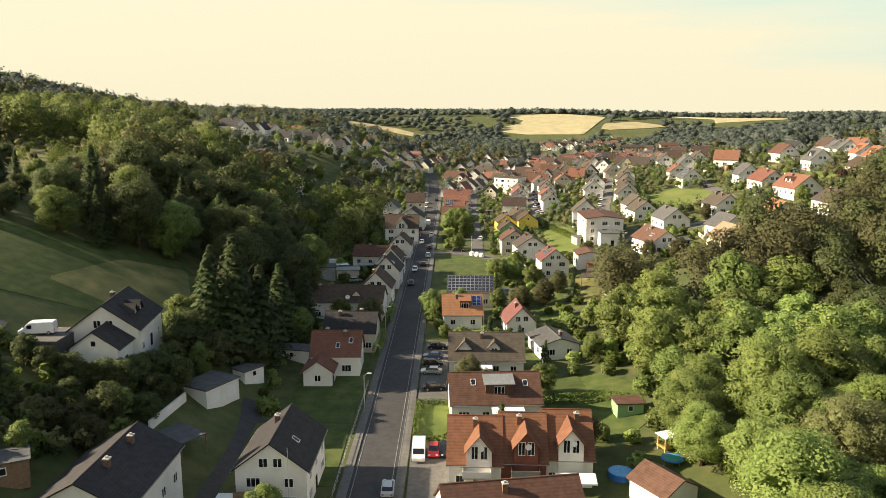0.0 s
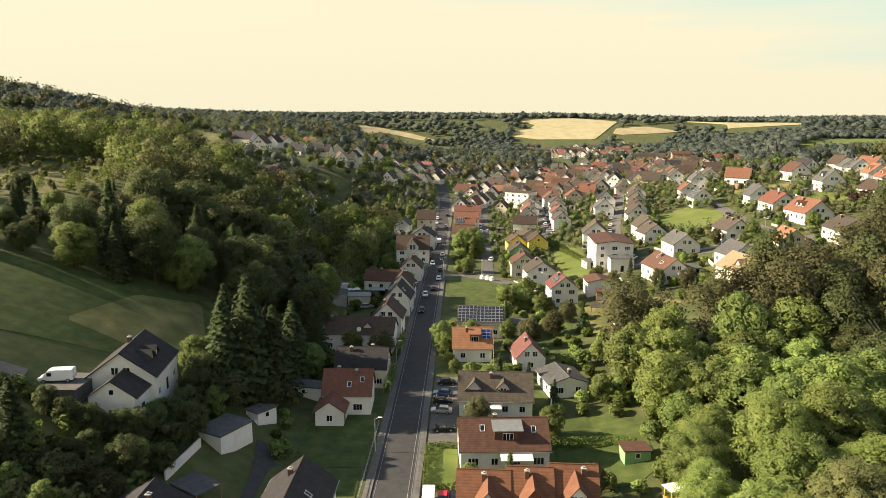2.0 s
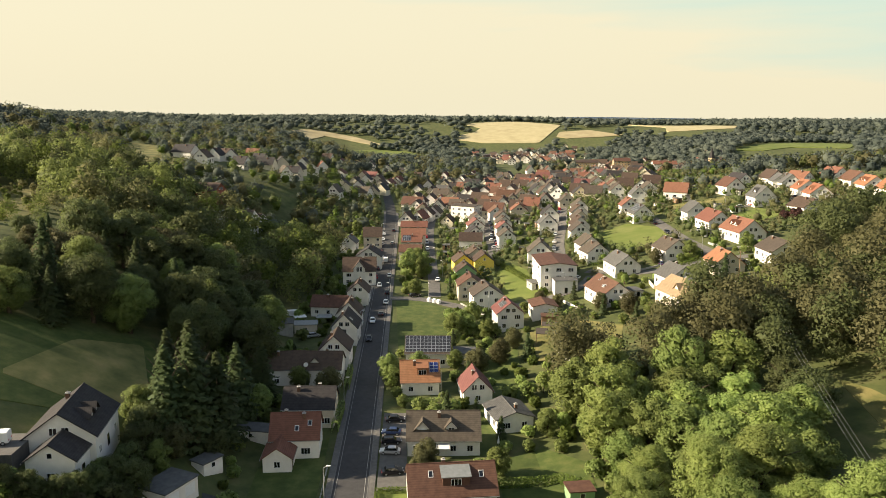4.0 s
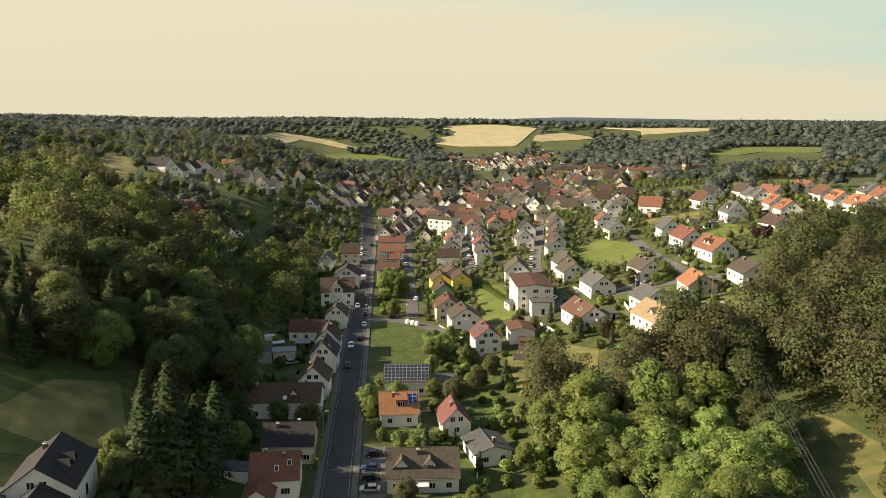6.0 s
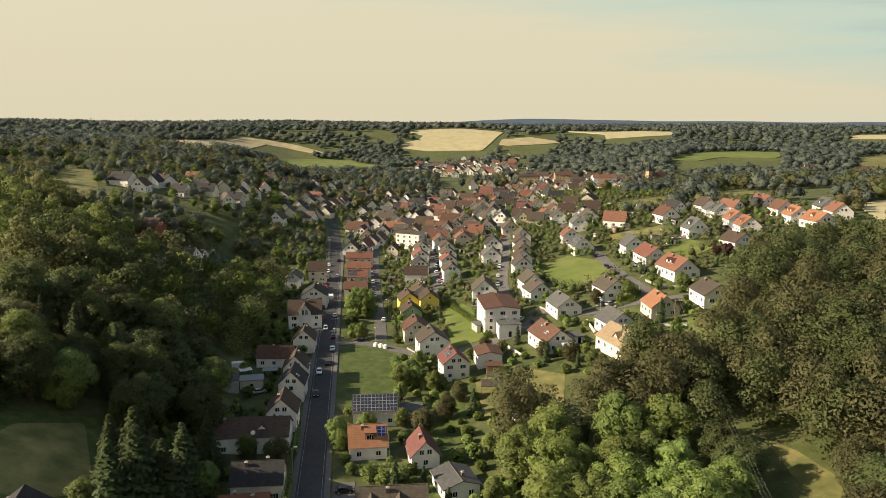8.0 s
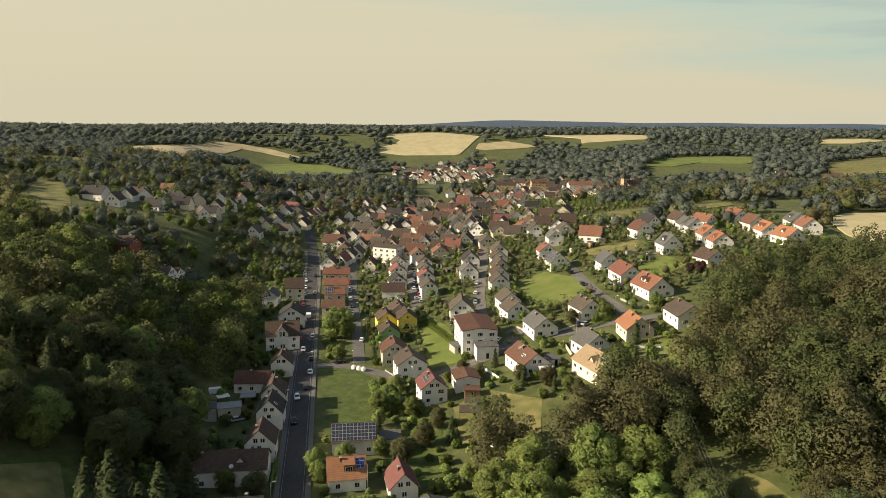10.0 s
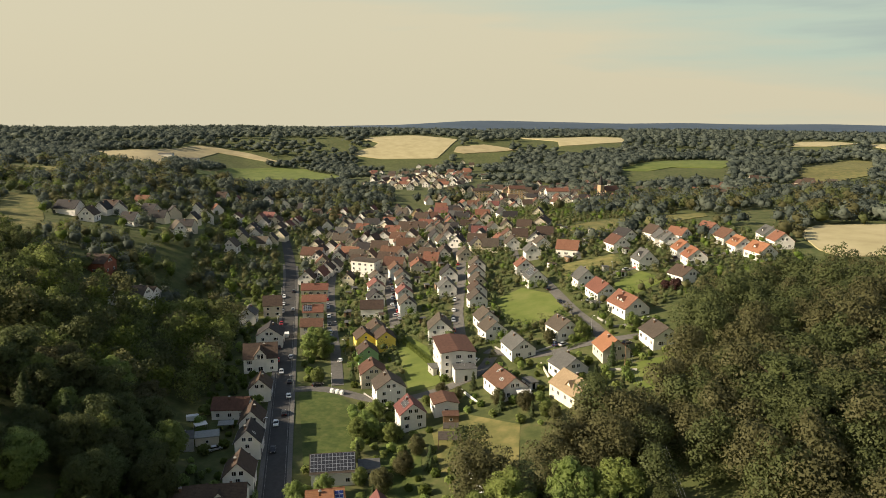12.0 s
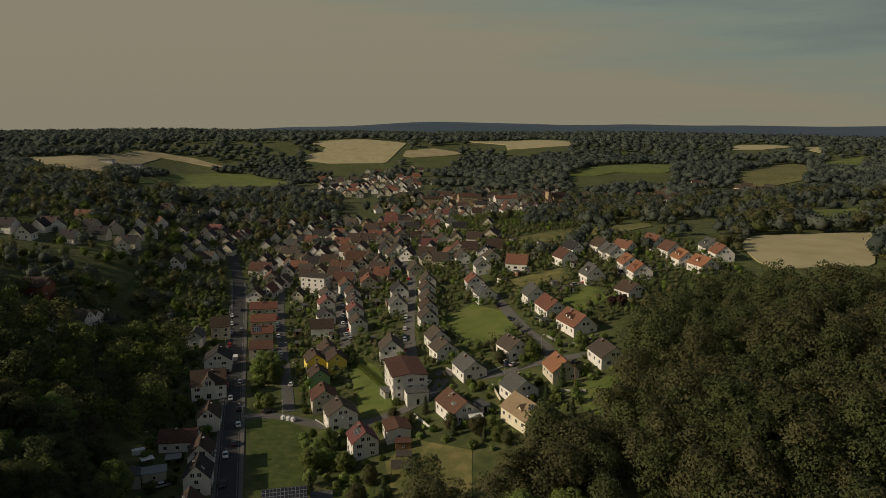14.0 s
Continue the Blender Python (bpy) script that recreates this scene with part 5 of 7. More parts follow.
house(259, 1348, -95, 11.9, 8.7, 3.9, 4.3, "brown", "white", windows=False, drop=4, group="village houses")
house(282, 1334, -97, 10.7, 8.1, 4.3, 4.0, "greybrown", "white", windows=False, drop=4, group="village houses")
house(314, 1377, -103, 10.6, 9.6, 4.3, 4.5, "brown", "cream", windows=False, drop=4, group="village houses")
house(325, 1350, -16, 9.8, 8.4, 4.4, 4.0, "brown", "beige", windows=False, drop=4, group="village houses")
house(177, 1030, -109, 9.9, 8.5, 4.0, 4.1, "greybrown", "beige", windows=False, drop=4, group="village houses")
house(241, 1161, -95, 12.4, 9.4, 4.2, 4.0, "brownred", "beige", windows=False, drop=4, group="village houses")
house(225, 996, -89, 9.5, 9.3, 3.8, 4.5, "greybrown", "cream", windows=False, drop=4, group="village houses")
house(264, 1127, -24, 10.4, 9.0, 4.3, 4.3, "brownred", "beige", windows=False, drop=4, group="village houses")
house(285, 1094, -19, 11.3, 9.1, 3.9, 4.5, "brown", "white", windows=False, drop=4, group="village houses")
house(305, 1100, -117, 11.9, 8.2, 3.4, 4.0, "brown", "white", windows=False, drop=4, group="village houses")
house(320, 1095, -19, 10.4, 9.1, 3.5, 4.1, "brown", "beige", windows=False, drop=4, group="village houses")
house(187, 875, -23, 12.3, 8.5, 3.7, 4.3, "greybrown", "beige", windows=False, drop=4, group="village houses")
house(211, 877, -112, 12.1, 8.4, 3.9, 3.9, "greybrown", "beige", windows=False, drop=4, group="village houses")
house(227, 889, -13, 9.9, 9.3, 3.9, 3.9, "greybrown", "white", windows=False, drop=4, group="village houses")
house(155, 791, -107, 14.0, 10.6, 3.5, 4.0, "brownred", "beige", windows=False, drop=4, group="village houses")
house(154, 753, -93, 12.1, 8.5, 4.0, 4.6, "brownred", "white", windows=False, drop=4, group="village houses")
house(136, 757, -89, 10.8, 8.0, 3.9, 4.7, "brown", "white", windows=False, drop=4, group="village houses")
house(178, 808, -95, 11.5, 9.4, 4.1, 3.8, "brown", "white", windows=False, drop=4, group="village houses")
house(244, 870, -23, 12.0, 8.4, 4.3, 4.7, "brown", "white", windows=False, drop=4, group="village houses")
house(250, 855, -100, 12.4, 8.9, 3.9, 3.9, "brownred", "ochre", windows=False, drop=4, group="village houses")
house(286, 941, -26, 11.5, 9.1, 3.9, 4.3, "greybrown", "white", windows=False, drop=4, group="village houses")
house(296, 937, -21, 12.4, 9.6, 4.4, 4.3, "brown", "beige", windows=False, drop=4, group="village houses")
house(296, 903, -12, 9.9, 9.1, 3.9, 4.4, "greybrown", "beige", windows=False, drop=4, group="village houses")
house(315, 928, -117, 11.8, 9.0, 3.8, 4.1, "red", "beige", windows=False, drop=4, group="village houses")
house(300, 858, -18, 10.2, 9.1, 3.5, 4.3, "brown", "beige", windows=False, drop=4, group="village houses")
house(273, 844, -15, 11.2, 9.7, 3.6, 4.4, "brown", "beige", windows=False, drop=4, group="village houses")
house(269, 807, -27, 11.6, 9.7, 3.5, 4.0, "brown", "white", windows=False, drop=4, group="village houses")
house(384, 1015, -115, 11.1, 9.1, 3.6, 4.7, "greybrown", "white", windows=False, drop=4, group="village houses")
house(409, 986, -96, 10.2, 9.6, 4.0, 4.0, "brown", "cream", windows=False, drop=4, group="village houses")
house(416, 973, -102, 10.4, 8.9, 3.4, 4.7, "brown", "beige", windows=False, drop=4, group="village houses")
house(427, 963, -23, 10.2, 9.7, 3.8, 4.0, "dark", "cream", windows=False, drop=4, group="village houses")
house(325, 866, -28, 16.0, 9.7, 3.4, 4.0, "brown", "cream", windows=False, drop=4, group="village houses")
house(291, 727, -92, 10.0, 9.2, 3.4, 4.0, "brown", "white", windows=False, drop=4, group="village houses")
house(300, 720, -114, 12.1, 8.2, 3.7, 3.9, "redpink", "white", windows=False, drop=4, group="village houses")
house(285, 739, -91, 11.7, 8.7, 3.4, 4.2, "dark", "white", windows=False, drop=4, group="village houses")
house(157, 668, -107, 9.8, 8.2, 3.8, 4.1, "dark", "cream", windows=False, drop=4, group="village houses")
house(142, 657, -22, 10.4, 9.4, 4.3, 4.5, "dark", "white", windows=False, drop=4, group="village houses")
house(182, 720, -95, 12.0, 9.3, 3.8, 4.5, "brownred", "beige", windows=False, drop=4, group="village houses")
house(170, 593, -88, 10.8, 8.2, 3.9, 4.3, "dark", "white", windows=False, drop=4, group="village houses")
house(205, 671, -105, 10.9, 9.6, 3.7, 4.2, "red", "white", windows=False, drop=4, group="village houses")
house(223, 688, -13, 9.5, 9.3, 4.1, 4.3, "brown", "white", windows=False, drop=4, group="village houses")
house(190, 557, -114, 10.6, 8.5, 4.1, 4.4, "dark", "cream", windows=False, drop=4, group="village houses")
house(191, 697, -21, 11.0, 9.2, 4.0, 3.8, "redpink", "white", windows=False, drop=4, group="village houses")
house(164, 549, -14, 11.2, 8.5, 4.3, 3.8, "dark", "cream", windows=False, drop=4, group="village houses")
house(135, 592, -25, 12.0, 8.8, 3.7, 4.7, "dark", "white", windows=False, drop=4, group="village houses")
house(357, 728, -27, 11.6, 8.8, 3.6, 4.5, "brown", "white", windows=False, drop=4, group="village houses")
house(408, 821, -33, 9.5, 8.7, 4.3, 4.5, "greybrown", "cream", windows=False, drop=4, group="village houses")
house(393, 767, -93, 10.2, 8.4, 3.9, 4.0, "brown", "cream", windows=False, drop=4, group="village houses")
house(426, 802, -98, 10.5, 8.4, 4.0, 4.5, "brown", "beige", windows=False, drop=4, group="village houses")
house(412, 755, -114, 11.2, 9.3, 4.2, 4.3, "dark", "white", windows=False, drop=4, group="village houses")
house(409, 730, -95, 12.5, 8.1, 3.7, 4.5, "brown", "cream", windows=False, drop=4, group="village houses")
house(469, 818, -95, 10.2, 8.8, 3.8, 3.8, "dark", "white", windows=False, drop=4, group="village houses")
house(460, 782, -96, 12.5, 9.4, 4.1, 4.7, "red", "cream", windows=False, drop=4, group="village houses")
house(424, 703, -32, 11.9, 8.2, 4.1, 3.9, "brownred", "beige", windows=False, drop=4, group="village houses")
house(387, 631, -25, 9.7, 9.2, 4.2, 3.8, "brown", "white", windows=False, drop=4, group="village houses")
house(499, 802, -26, 12.4, 8.0, 3.8, 4.3, "brownred", "white", windows=False, drop=4, group="village houses")
house(519, 822, -104, 10.7, 9.4, 4.1, 4.4, "brownred", "white", windows=False, drop=4, group="village houses")
house(489, 753, -32, 11.1, 9.6, 4.3, 4.2, "brown", "white", windows=False, drop=4, group="village houses")
house(520, 786, -10, 10.3, 8.6, 3.9, 4.0, "dark", "white", windows=False, drop=4, group="village houses")
house(456, 714, -36, 11.2, 8.2, 4.2, 4.1, "brown", "white", windows=False, drop=4, group="village houses")
house(588, 859, -21, 10.9, 9.1, 3.9, 4.7, "brown", "cream", windows=False, drop=4, group="village houses")
house(595, 844, -35, 12.0, 9.6, 4.0, 3.9, "greybrown", "beige", windows=False, drop=4, group="village houses")
house(290, 650, -27, 12.1, 9.3, 3.7, 4.5, "brown", "beige", windows=False, drop=4, group="village houses")
house(330, 716, -13, 10.9, 8.9, 3.4, 4.6, "brown", "cream", windows=False, drop=4, group="village houses")
house(309, 649, -20, 12.0, 8.3, 3.6, 4.2, "greybrown", "white", windows=False, drop=4, group="village houses")
house(608, 794, -92, 10.8, 8.8, 4.0, 4.3, "brown", "beige", windows=False, drop=4, group="village houses")
house(621, 796, -31, 12.1, 9.6, 4.1, 4.5, "brown", "white", windows=False, drop=4, group="village houses")
house(610, 770, -92, 10.1, 8.2, 3.9, 4.0, "brown", "white", windows=False, drop=4, group="village houses")
house(608, 753, -37, 10.5, 8.6, 4.1, 3.9, "brown", "beige", windows=False, drop=4, group="village houses")
house(629, 765, -37, 10.6, 9.3, 4.1, 3.9, "greybrown", "beige", windows=False, drop=4, group="village houses")
house(570, 749, -36, 12.3, 9.2, 3.9, 4.5, "brown", "white", windows=False, drop=4, group="village houses")
# more hillside houses whose dark roof colour includes the hill's shade
house(-112, 570, -23, 11.1, 9.2, 3.7, 3.8, "red", "white", windows=False, drop=4, group="village houses")
house(-67, 559, -74, 11.1, 9.2, 3.9, 4.2, "dark", "white", windows=False, drop=4, group="village houses")
house(-64, 610, -75, 9.6, 8.3, 3.8, 4.3, "red", "white", windows=False, drop=4, group="village houses")
house(-66, 677, -23, 9.8, 9.3, 4.0, 4.6, "brown", "white", windows=False, drop=4, group="village houses")
house(-75, 576, -95, 10.7, 8.2, 4.4, 4.4, "dark", "white", windows=False, drop=4, group="village houses")

# houses too far off to tell apart singly, in one mesh
slots = ["white", "cream", "beige", "ochre"] + sorted(set(far_roofs))
far_bm = bmesh.new()


def far_house(x, y, rot, l, w, eave, rise, roof, wall):
    """A small gabled house with a chimney and windows, joined to the distant village."""
    SPOTS.append((x, y, max(l, w) * 0.48))
    n0 = len(far_bm.verts)
    for fc in prism(far_bm, [(-w / 2, -4), (w / 2, -4), (w / 2, eave), (0, eave + rise - 0.02), (-w / 2, eave)], -l / 2, l / 2):
        fc.material_index = slots.index(wall)
    a, low = w / 2 + 0.45, eave - 0.9 * rise / w
    for fc in prism(far_bm, [(-a, low), (0, eave + rise), (a, low), (a, low + 0.2), (0, eave + rise + 0.2), (-a, low + 0.2)], -l / 2 - 0.35, l / 2 + 0.35):
        fc.material_index = slots.index(roof)
    for s_ in (-1, 1):
        for z in (0.9, 3.4):
            if z + 1.2 < eave + 0.6:
                for v in (-w / 4, w / 4):
                    box(far_bm, s_ * l / 2 - 0.04, s_ * l / 2 + 0.04, v - 0.55, v + 0.55, z, z + 1.2, len(slots))
        for u in (-l / 4, l / 4):
            box(far_bm, u - 0.55, u + 0.55, s_ * w / 2 - 0.04, s_ * w / 2 + 0.04, 1.0, 2.2, len(slots))
    box(far_bm, l * 0.15 - 0.3, l * 0.15 + 0.3, 0.5, 1.1, eave + rise * 0.6, eave + rise + 0.9, slots.index("brown"))
    far_bm.verts.ensure_lookup_table()
    mt = pose(x, y, float(height(x, y)), 0, 0, rot)
    for v in far_bm.verts[n0:]:
        v.co = mt @ v.co



made = 0
for k in range(30000):
    if made >= 190:
        break
    y = far_rng.uniform(560, 1280)
    f = far_rng.uniform(-0.1, 0.5)
    if y < 700:
        ok = 0.04 < f < 0.27 or (-0.1 < f < 0.0 and far_rng.random() < 0.3)
    elif y < 900:
        ok = 0.22 < f < 0.46
    else:
        ok = 0.09 < f < 0.24
    if not ok or not clear(f * y, y, 5.5):
        continue
    made += 1
    far_house(f * y, y, far_rng.choice((-95, -105, -25, -115)) + far_rng.uniform(-9, 9), far_rng.uniform(9, 13), far_rng.uniform(8, 9.5), far_rng.uniform(3.4, 4.6), far_rng.uniform(3.4, 4.6),
              far_rng.choice(far_roofs), far_rng.choice(("white", "white", "cream", "beige")))
bmesh.ops.recalc_face_normals(far_bm, faces=far_bm.faces)
tagged(part("far_houses", far_bm, [WALLS[c] for c in slots[:4]] + [ROOFS[c] for c in slots[4:]] + [M_GLASS], None), "distant white village houses with red and brown roofs", "houses", kind="stuff")


def wheel_mesh():
    bm = bmesh.new()
    tube(bm, (0, -0.11, 0), (0, 0.11, 0), 0.33, 0.33, 14)
    me_ = bpy.data.meshes.new("tyre")
    bm.to_mesh(me_)
    bm.free()
    me_.materials.append(M_TYRE)
    bm = bmesh.new()
    tube(bm, (0, -0.125, 0), (0, 0.125, 0), 0.2, 0.2, 10)
    rim = bpy.data.meshes.new("rim")
    bm.to_mesh(rim)
    bm.free()
    rim.materials.append(M_METAL)
    return me_, rim


TYRE, RIM = wheel_mesh()


# ---- sheds, garages and small things ----
def flat_shed(name, x, y, rot, l, w, tall, wall, roofm, label, category, doors=0, drop=1.2):
    root = thing(name, pose(x, y, float(height(x, y)), 0, 0, rot), label, category)
    bm = bmesh.new()
    box(bm, -l / 2, l / 2, -w / 2, w / 2, -drop, tall)
    part("wall", bm, wall, root)
    bm = bmesh.new()
    box(bm, -l / 2 - 0.25, l / 2 + 0.25, -w / 2 - 0.25, w / 2 + 0.25, tall + 0.003, tall + 0.2)
    part("roof", bm, roofm, root)
    for k in range(doors):
        bm = bmesh.new()
        u = -l / 2 + (k + 0.5) * l / doors
        box(bm, u - 1.15, u + 1.15, -w / 2 - 0.04, -w / 2 + 0.05, 0.05, 2.1)
        part("door", bm, M_FRAME, root, "white garage door")
    if not doors and l > 3:
        shared("window", W_SMALL, root, pose(0, -w / 2, 0.9))
        shared("door", D_STD, root, pose(l / 2, 0, 0.1) @ turn(90))
    SPOTS.append((x, y, max(l, w) / 2))
    return root


def carport(x, y, rot, l, w, tall, roofm, label):
    root = thing("carport", pose(x, y, float(height(x, y)), 0, 0, rot), label, "carport")
    for u in (-1, 1):
        for v in (-1, 1):
            bm = bmesh.new()
            box(bm, u * (l / 2 - 0.2) - 0.07, u * (l / 2 - 0.2) + 0.07, v * (w / 2 - 0.2) - 0.07, v * (w / 2 - 0.2) + 0.07, -0.6, tall)
            part("post", bm, M_WOOD, root)
    bm = bmesh.new()
    box(bm, -l / 2, l / 2, -w / 2, w / 2, tall + 0.003, tall + 0.18)
    part("roof", bm, roofm, root)
    return root


flat_shed("garage", -40, 119, 62, 7.5, 6.0, 2.7, WALLS["white"], M_FELT, "white garage block with a flat dark roof", "garage", 2)
flat_shed("garage", -36.8, 131.5, 55, 4.5, 3.5, 2.2, WALLS["white"], M_FELT, "small white outbuilding with a flat roof", "outbuilding")
flat_shed("garage", -31.5, 149.5, -12, 9.5, 4.0, 2.4, WALLS["white"], M_FELT, "long low white outbuilding with a flat roof", "outbuilding")
carport(-38.5, 100.5, -35, 6.5, 4.6, 2.4, M_FELT, "open carport with a flat grey roof")
flat_shed("garage", -52, 80, 30, 5.5, 4.0, 2.3, M_WOOD, M_FELT, "dark wooden garden shed with a felt roof", "shed")
flat_shed("bungalow", 18.2, 197, -4, 6.0, 6.0, 3.0, WALLS["beige"], M_FELT, "small flat-roofed extension beside the solar roof", "outbuilding")
carport(-27.2, 87.0, -90, 4.5, 5.0, 2.6, M_AWN, "white roofed terrace canopy beside a house")
flat_shed("shed", 32.6, 121.0, 4, 4.6, 3.6, 2.2, WALLS["green"], ROOFS["brownred"], "green garden shed with a brown roof", "shed")
carport(43.6, 205.0, -12, 7.0, 6.0, 2.6, ROOFS["greybrown"], "open wooden shelter with a weathered roof")
flat_shed("shed", 47.0, 219.5, -8, 5.0, 4.0, 2.6, M_WOOD, ROOFS["brownred"], "wooden shed with a red roof behind a house", "shed")
carport(45.5, 211.5, -12, 5.0, 4.5, 2.4, ROOFS["greybrown"], "open wooden shelter with a weathered roof")
flat_shed("garage", 50, 262, -80, 6.0, 4.0, 2.5, M_CONCRETE, M_FELT, "concrete garage below a grass bank", "garage")
flat_shed("annexe", 58.5, 249.5, -92, 6.0, 8.0, 4.6, WALLS["white"], M_FELT, "white flat-roofed annexe with a terrace", "annexe")
flat_shed("garage", 77, 229, -80, 5.5, 3.5, 2.4, WALLS["white"], M_FELT, "white garage with a flat roof", "garage")
flat_shed("garage", -38, 222, 8, 9.0, 6.0, 3.0, M_CONCRETE, M_FELT, "flat-roofed workshop in a yard", "workshop")
flat_shed("garage", -30, 226, 5, 7.0, 5.0, 2.8, WALLS["beige"], M_ZINC, "flat-roofed workshop in a yard", "workshop")
carport(-25, 234, 0, 5.0, 4.0, 2.5, M_ZINC, "open shelter with a metal roof in a yard")

# white party tent in the yard
root = thing("tent", pose(-33.2, 236, float(height(-33.2, 236)), 0, 0, 20), "white party tent in a yard", "tent")
bm = bmesh.new()
v = box(bm, -2, 2, -1.6, 1.6, 2.0, 2.15)
apex = bm.verts.new((0, 0, 3.0))
top = [f for f in bm.faces if f.normal.z > 0.9 or all(abs(q.co.z - 2.15) < 1e-4 for q in f.verts)]
bmesh.ops.poke(bm, faces=top[:1], offset=0.8)
bm.verts.remove(apex)
part("canopy", bm, M_AWN, root)
for u in (-1.9, 1.9):
    for w in (-1.5, 1.5):
        bm = bmesh.new()
        tube(bm, (u, w, -0.3), (u, w, 2.0), 0.04, 0.04, 6)
        part("pole", bm, M_METAL, root)

# round pool
root = thing("swimming_pool", pose(26.3, 99.2, float(height(26.3, 99.2))), "round blue above-ground swimming pool in a garden", "pool")
bm = bmesh.new()
tube(bm, (0, 0, -0.2), (0, 0, 0.95), 1.85, 1.85, 28)
part("wall", bm, M_BLUE, root)
bm = bmesh.new()
tube(bm, (0, 0, 0.953), (0, 0, 0.97), 1.72, 1.72, 28)
part("water", bm, M_WATER, root, "still pool water")
root = thing("trampoline", pose(34.4, 101.2, float(height(34.4, 101.2))), "round garden trampoline with a blue rim", "trampoline")
bm = bmesh.new()
tube(bm, (0, 0, 0.72), (0, 0, 0.8), 1.7, 1.7, 24)
part("rim", bm, M_BLUE, root)
bm = bmesh.new()
tube(bm, (0, 0, 0.803), (0, 0, 0.83), 1.35, 1.35, 24)
part("mat", bm, material("turquoise_mat", ((0.05, 0.25, 0.25), (0.08, 0.32, 0.32)), 0.6, 0.7), root)
for k in range(4):
    a = k * 1.57 + 0.4
    bm = bmesh.new()
    tube(bm, (1.5 * math.cos(a), 1.5 * math.sin(a), -0.2), (1.5 * math.cos(a), 1.5 * math.sin(a), 0.72), 0.04, 0.04, 6)
    part("leg", bm, M_METAL, root)

# playhouse on posts
root = thing("playhouse", pose(35.0, 105.6, float(height(35, 105.6)), 0, 0, 20), "yellow wooden playhouse with a pale flat roof", "playhouse")
for u in (-1.1, 1.1):
    for w in (-0.9, 0.9):
        bm = bmesh.new()
        box(bm, u - 0.08, u + 0.08, w - 0.08, w + 0.08, -0.4, 2.3)
        part("post", bm, M_WOODY, root)
bm = bmesh.new()
box(bm, -1.3, 1.3, -1.1, 1.1, 0.5, 0.62)
part("floor_deck", bm, M_WOODY, root)
bm = bmesh.new()
box(bm, -1.5, 1.5, -1.3, 1.3, 2.3, 2.42)
part("roof", bm, M_AWN, root)
for w in (-1.0, 1.0):
    bm = bmesh.new()
    box(bm, -1.1, 1.1, w - 0.05, w + 0.05, 0.63, 1.2)
    part("railing", bm, M_WOODY, root)


def awning(x, y, z, rot, w, depth, label):
    root = thing("awning", pose(x, y, z, 0, 0, rot), label, "awning")
    bm = bmesh.new()
    prism(bm, [(0, 0), (-depth, -0.55), (-depth, -0.72), (-depth - 0.03, -0.72), (-depth - 0.03, -0.5), (0, 0.06)], -w / 2, w / 2)
    bmesh.ops.recalc_face_normals(bm, faces=bm.faces)
    part("canvas", bm, M_AWN, root)
    for s in (-1, 1):
        bm = bmesh.new()
        tube(bm, (s * w * 0.42, 0, -0.25), (s * w * 0.42, -depth, -0.62), 0.03, 0.03, 5)
        part("arm", bm, M_METAL, root)
    return root


awning(11.2, 117.6, 3.3, 3, 5.6, 1.8, "pale canvas awning over a terrace")
awning(7.6, 140.4, 3.0, -2, 5.0, 1.4, "white canvas awning over a terrace")
awning(18.6, 94.3, 3.1, -2, 5.6, 2.0, "pale canvas awning over a terrace")
awning(72.5, 222.6, float(height(72, 222)) + 2.9, -5, 5.0, 2.4, "striped pale awning over a terrace")


def balcony(x, y, z, rot, w, depth, label, mat):
    root = thing("balcony", pose(x, y, z, 0, 0, rot), label, "balcony")
    bm = bmesh.new()
    box(bm, -w / 2, w / 2, -depth, 0, -0.2, 0)
    part("slab", bm, M_CONCRETE, root)
    for x0, x1, y0, y1 in ((-w / 2, w / 2, -depth, -depth + 0.06), (-w / 2, -w / 2 + 0.06, -depth + 0.062, -0.002), (w / 2 - 0.06, w / 2, -depth + 0.062, -0.002)):
        bm = bmesh.new()
        box(bm, x0, x1, y0, y1, 0.002, 0.95)
        part("parapet", bm, mat, root)
    return root


balcony(-25.0, 89.0, 2.9, 0, 4.6, 1.4, "timber balcony on a white gable wall", M_WOOD)
balcony(4.8, 94.6, 2.7, -2, 4.0, 1.1, "white balcony on a gabled bay", WALLS["white"])
balcony(11.7, 94.9, 2.7, -2, 4.0, 1.1, "dark balcony on a brick bay", M_ZINC)

# parasol, poles, bins
root = thing("parasol", pose(20.8, 144.0, float(height(20.8, 144.0))), "closed white garden parasol", "parasol")
bm = bmesh.new()
tube(bm, (0, 0, -0.1), (0, 0, 2.6), 0.03, 0.03, 6)
part("pole", bm, M_METAL, root)
bm = bmesh.new()
tube(bm, (0, 0, 0.9), (0, 0, 2.5), 0.3, 0.05, 8)
part("canvas", bm, M_AWN, root)
for x, y, h, w in ((9.9, 168.0, 9.5, "thin white flagpole in a garden"), (-20.2, 88.6, 9.5, "thin grey aerial mast beside a gable")):
    root = thing("mast", pose(x, y, float(height(x, y))), w, "mast")
    bm = bmesh.new()
    tube(bm, (0, 0, -0.3), (0, 0, h), 0.06, 0.04, 6)
    part("pole", bm, M_METAL, root)
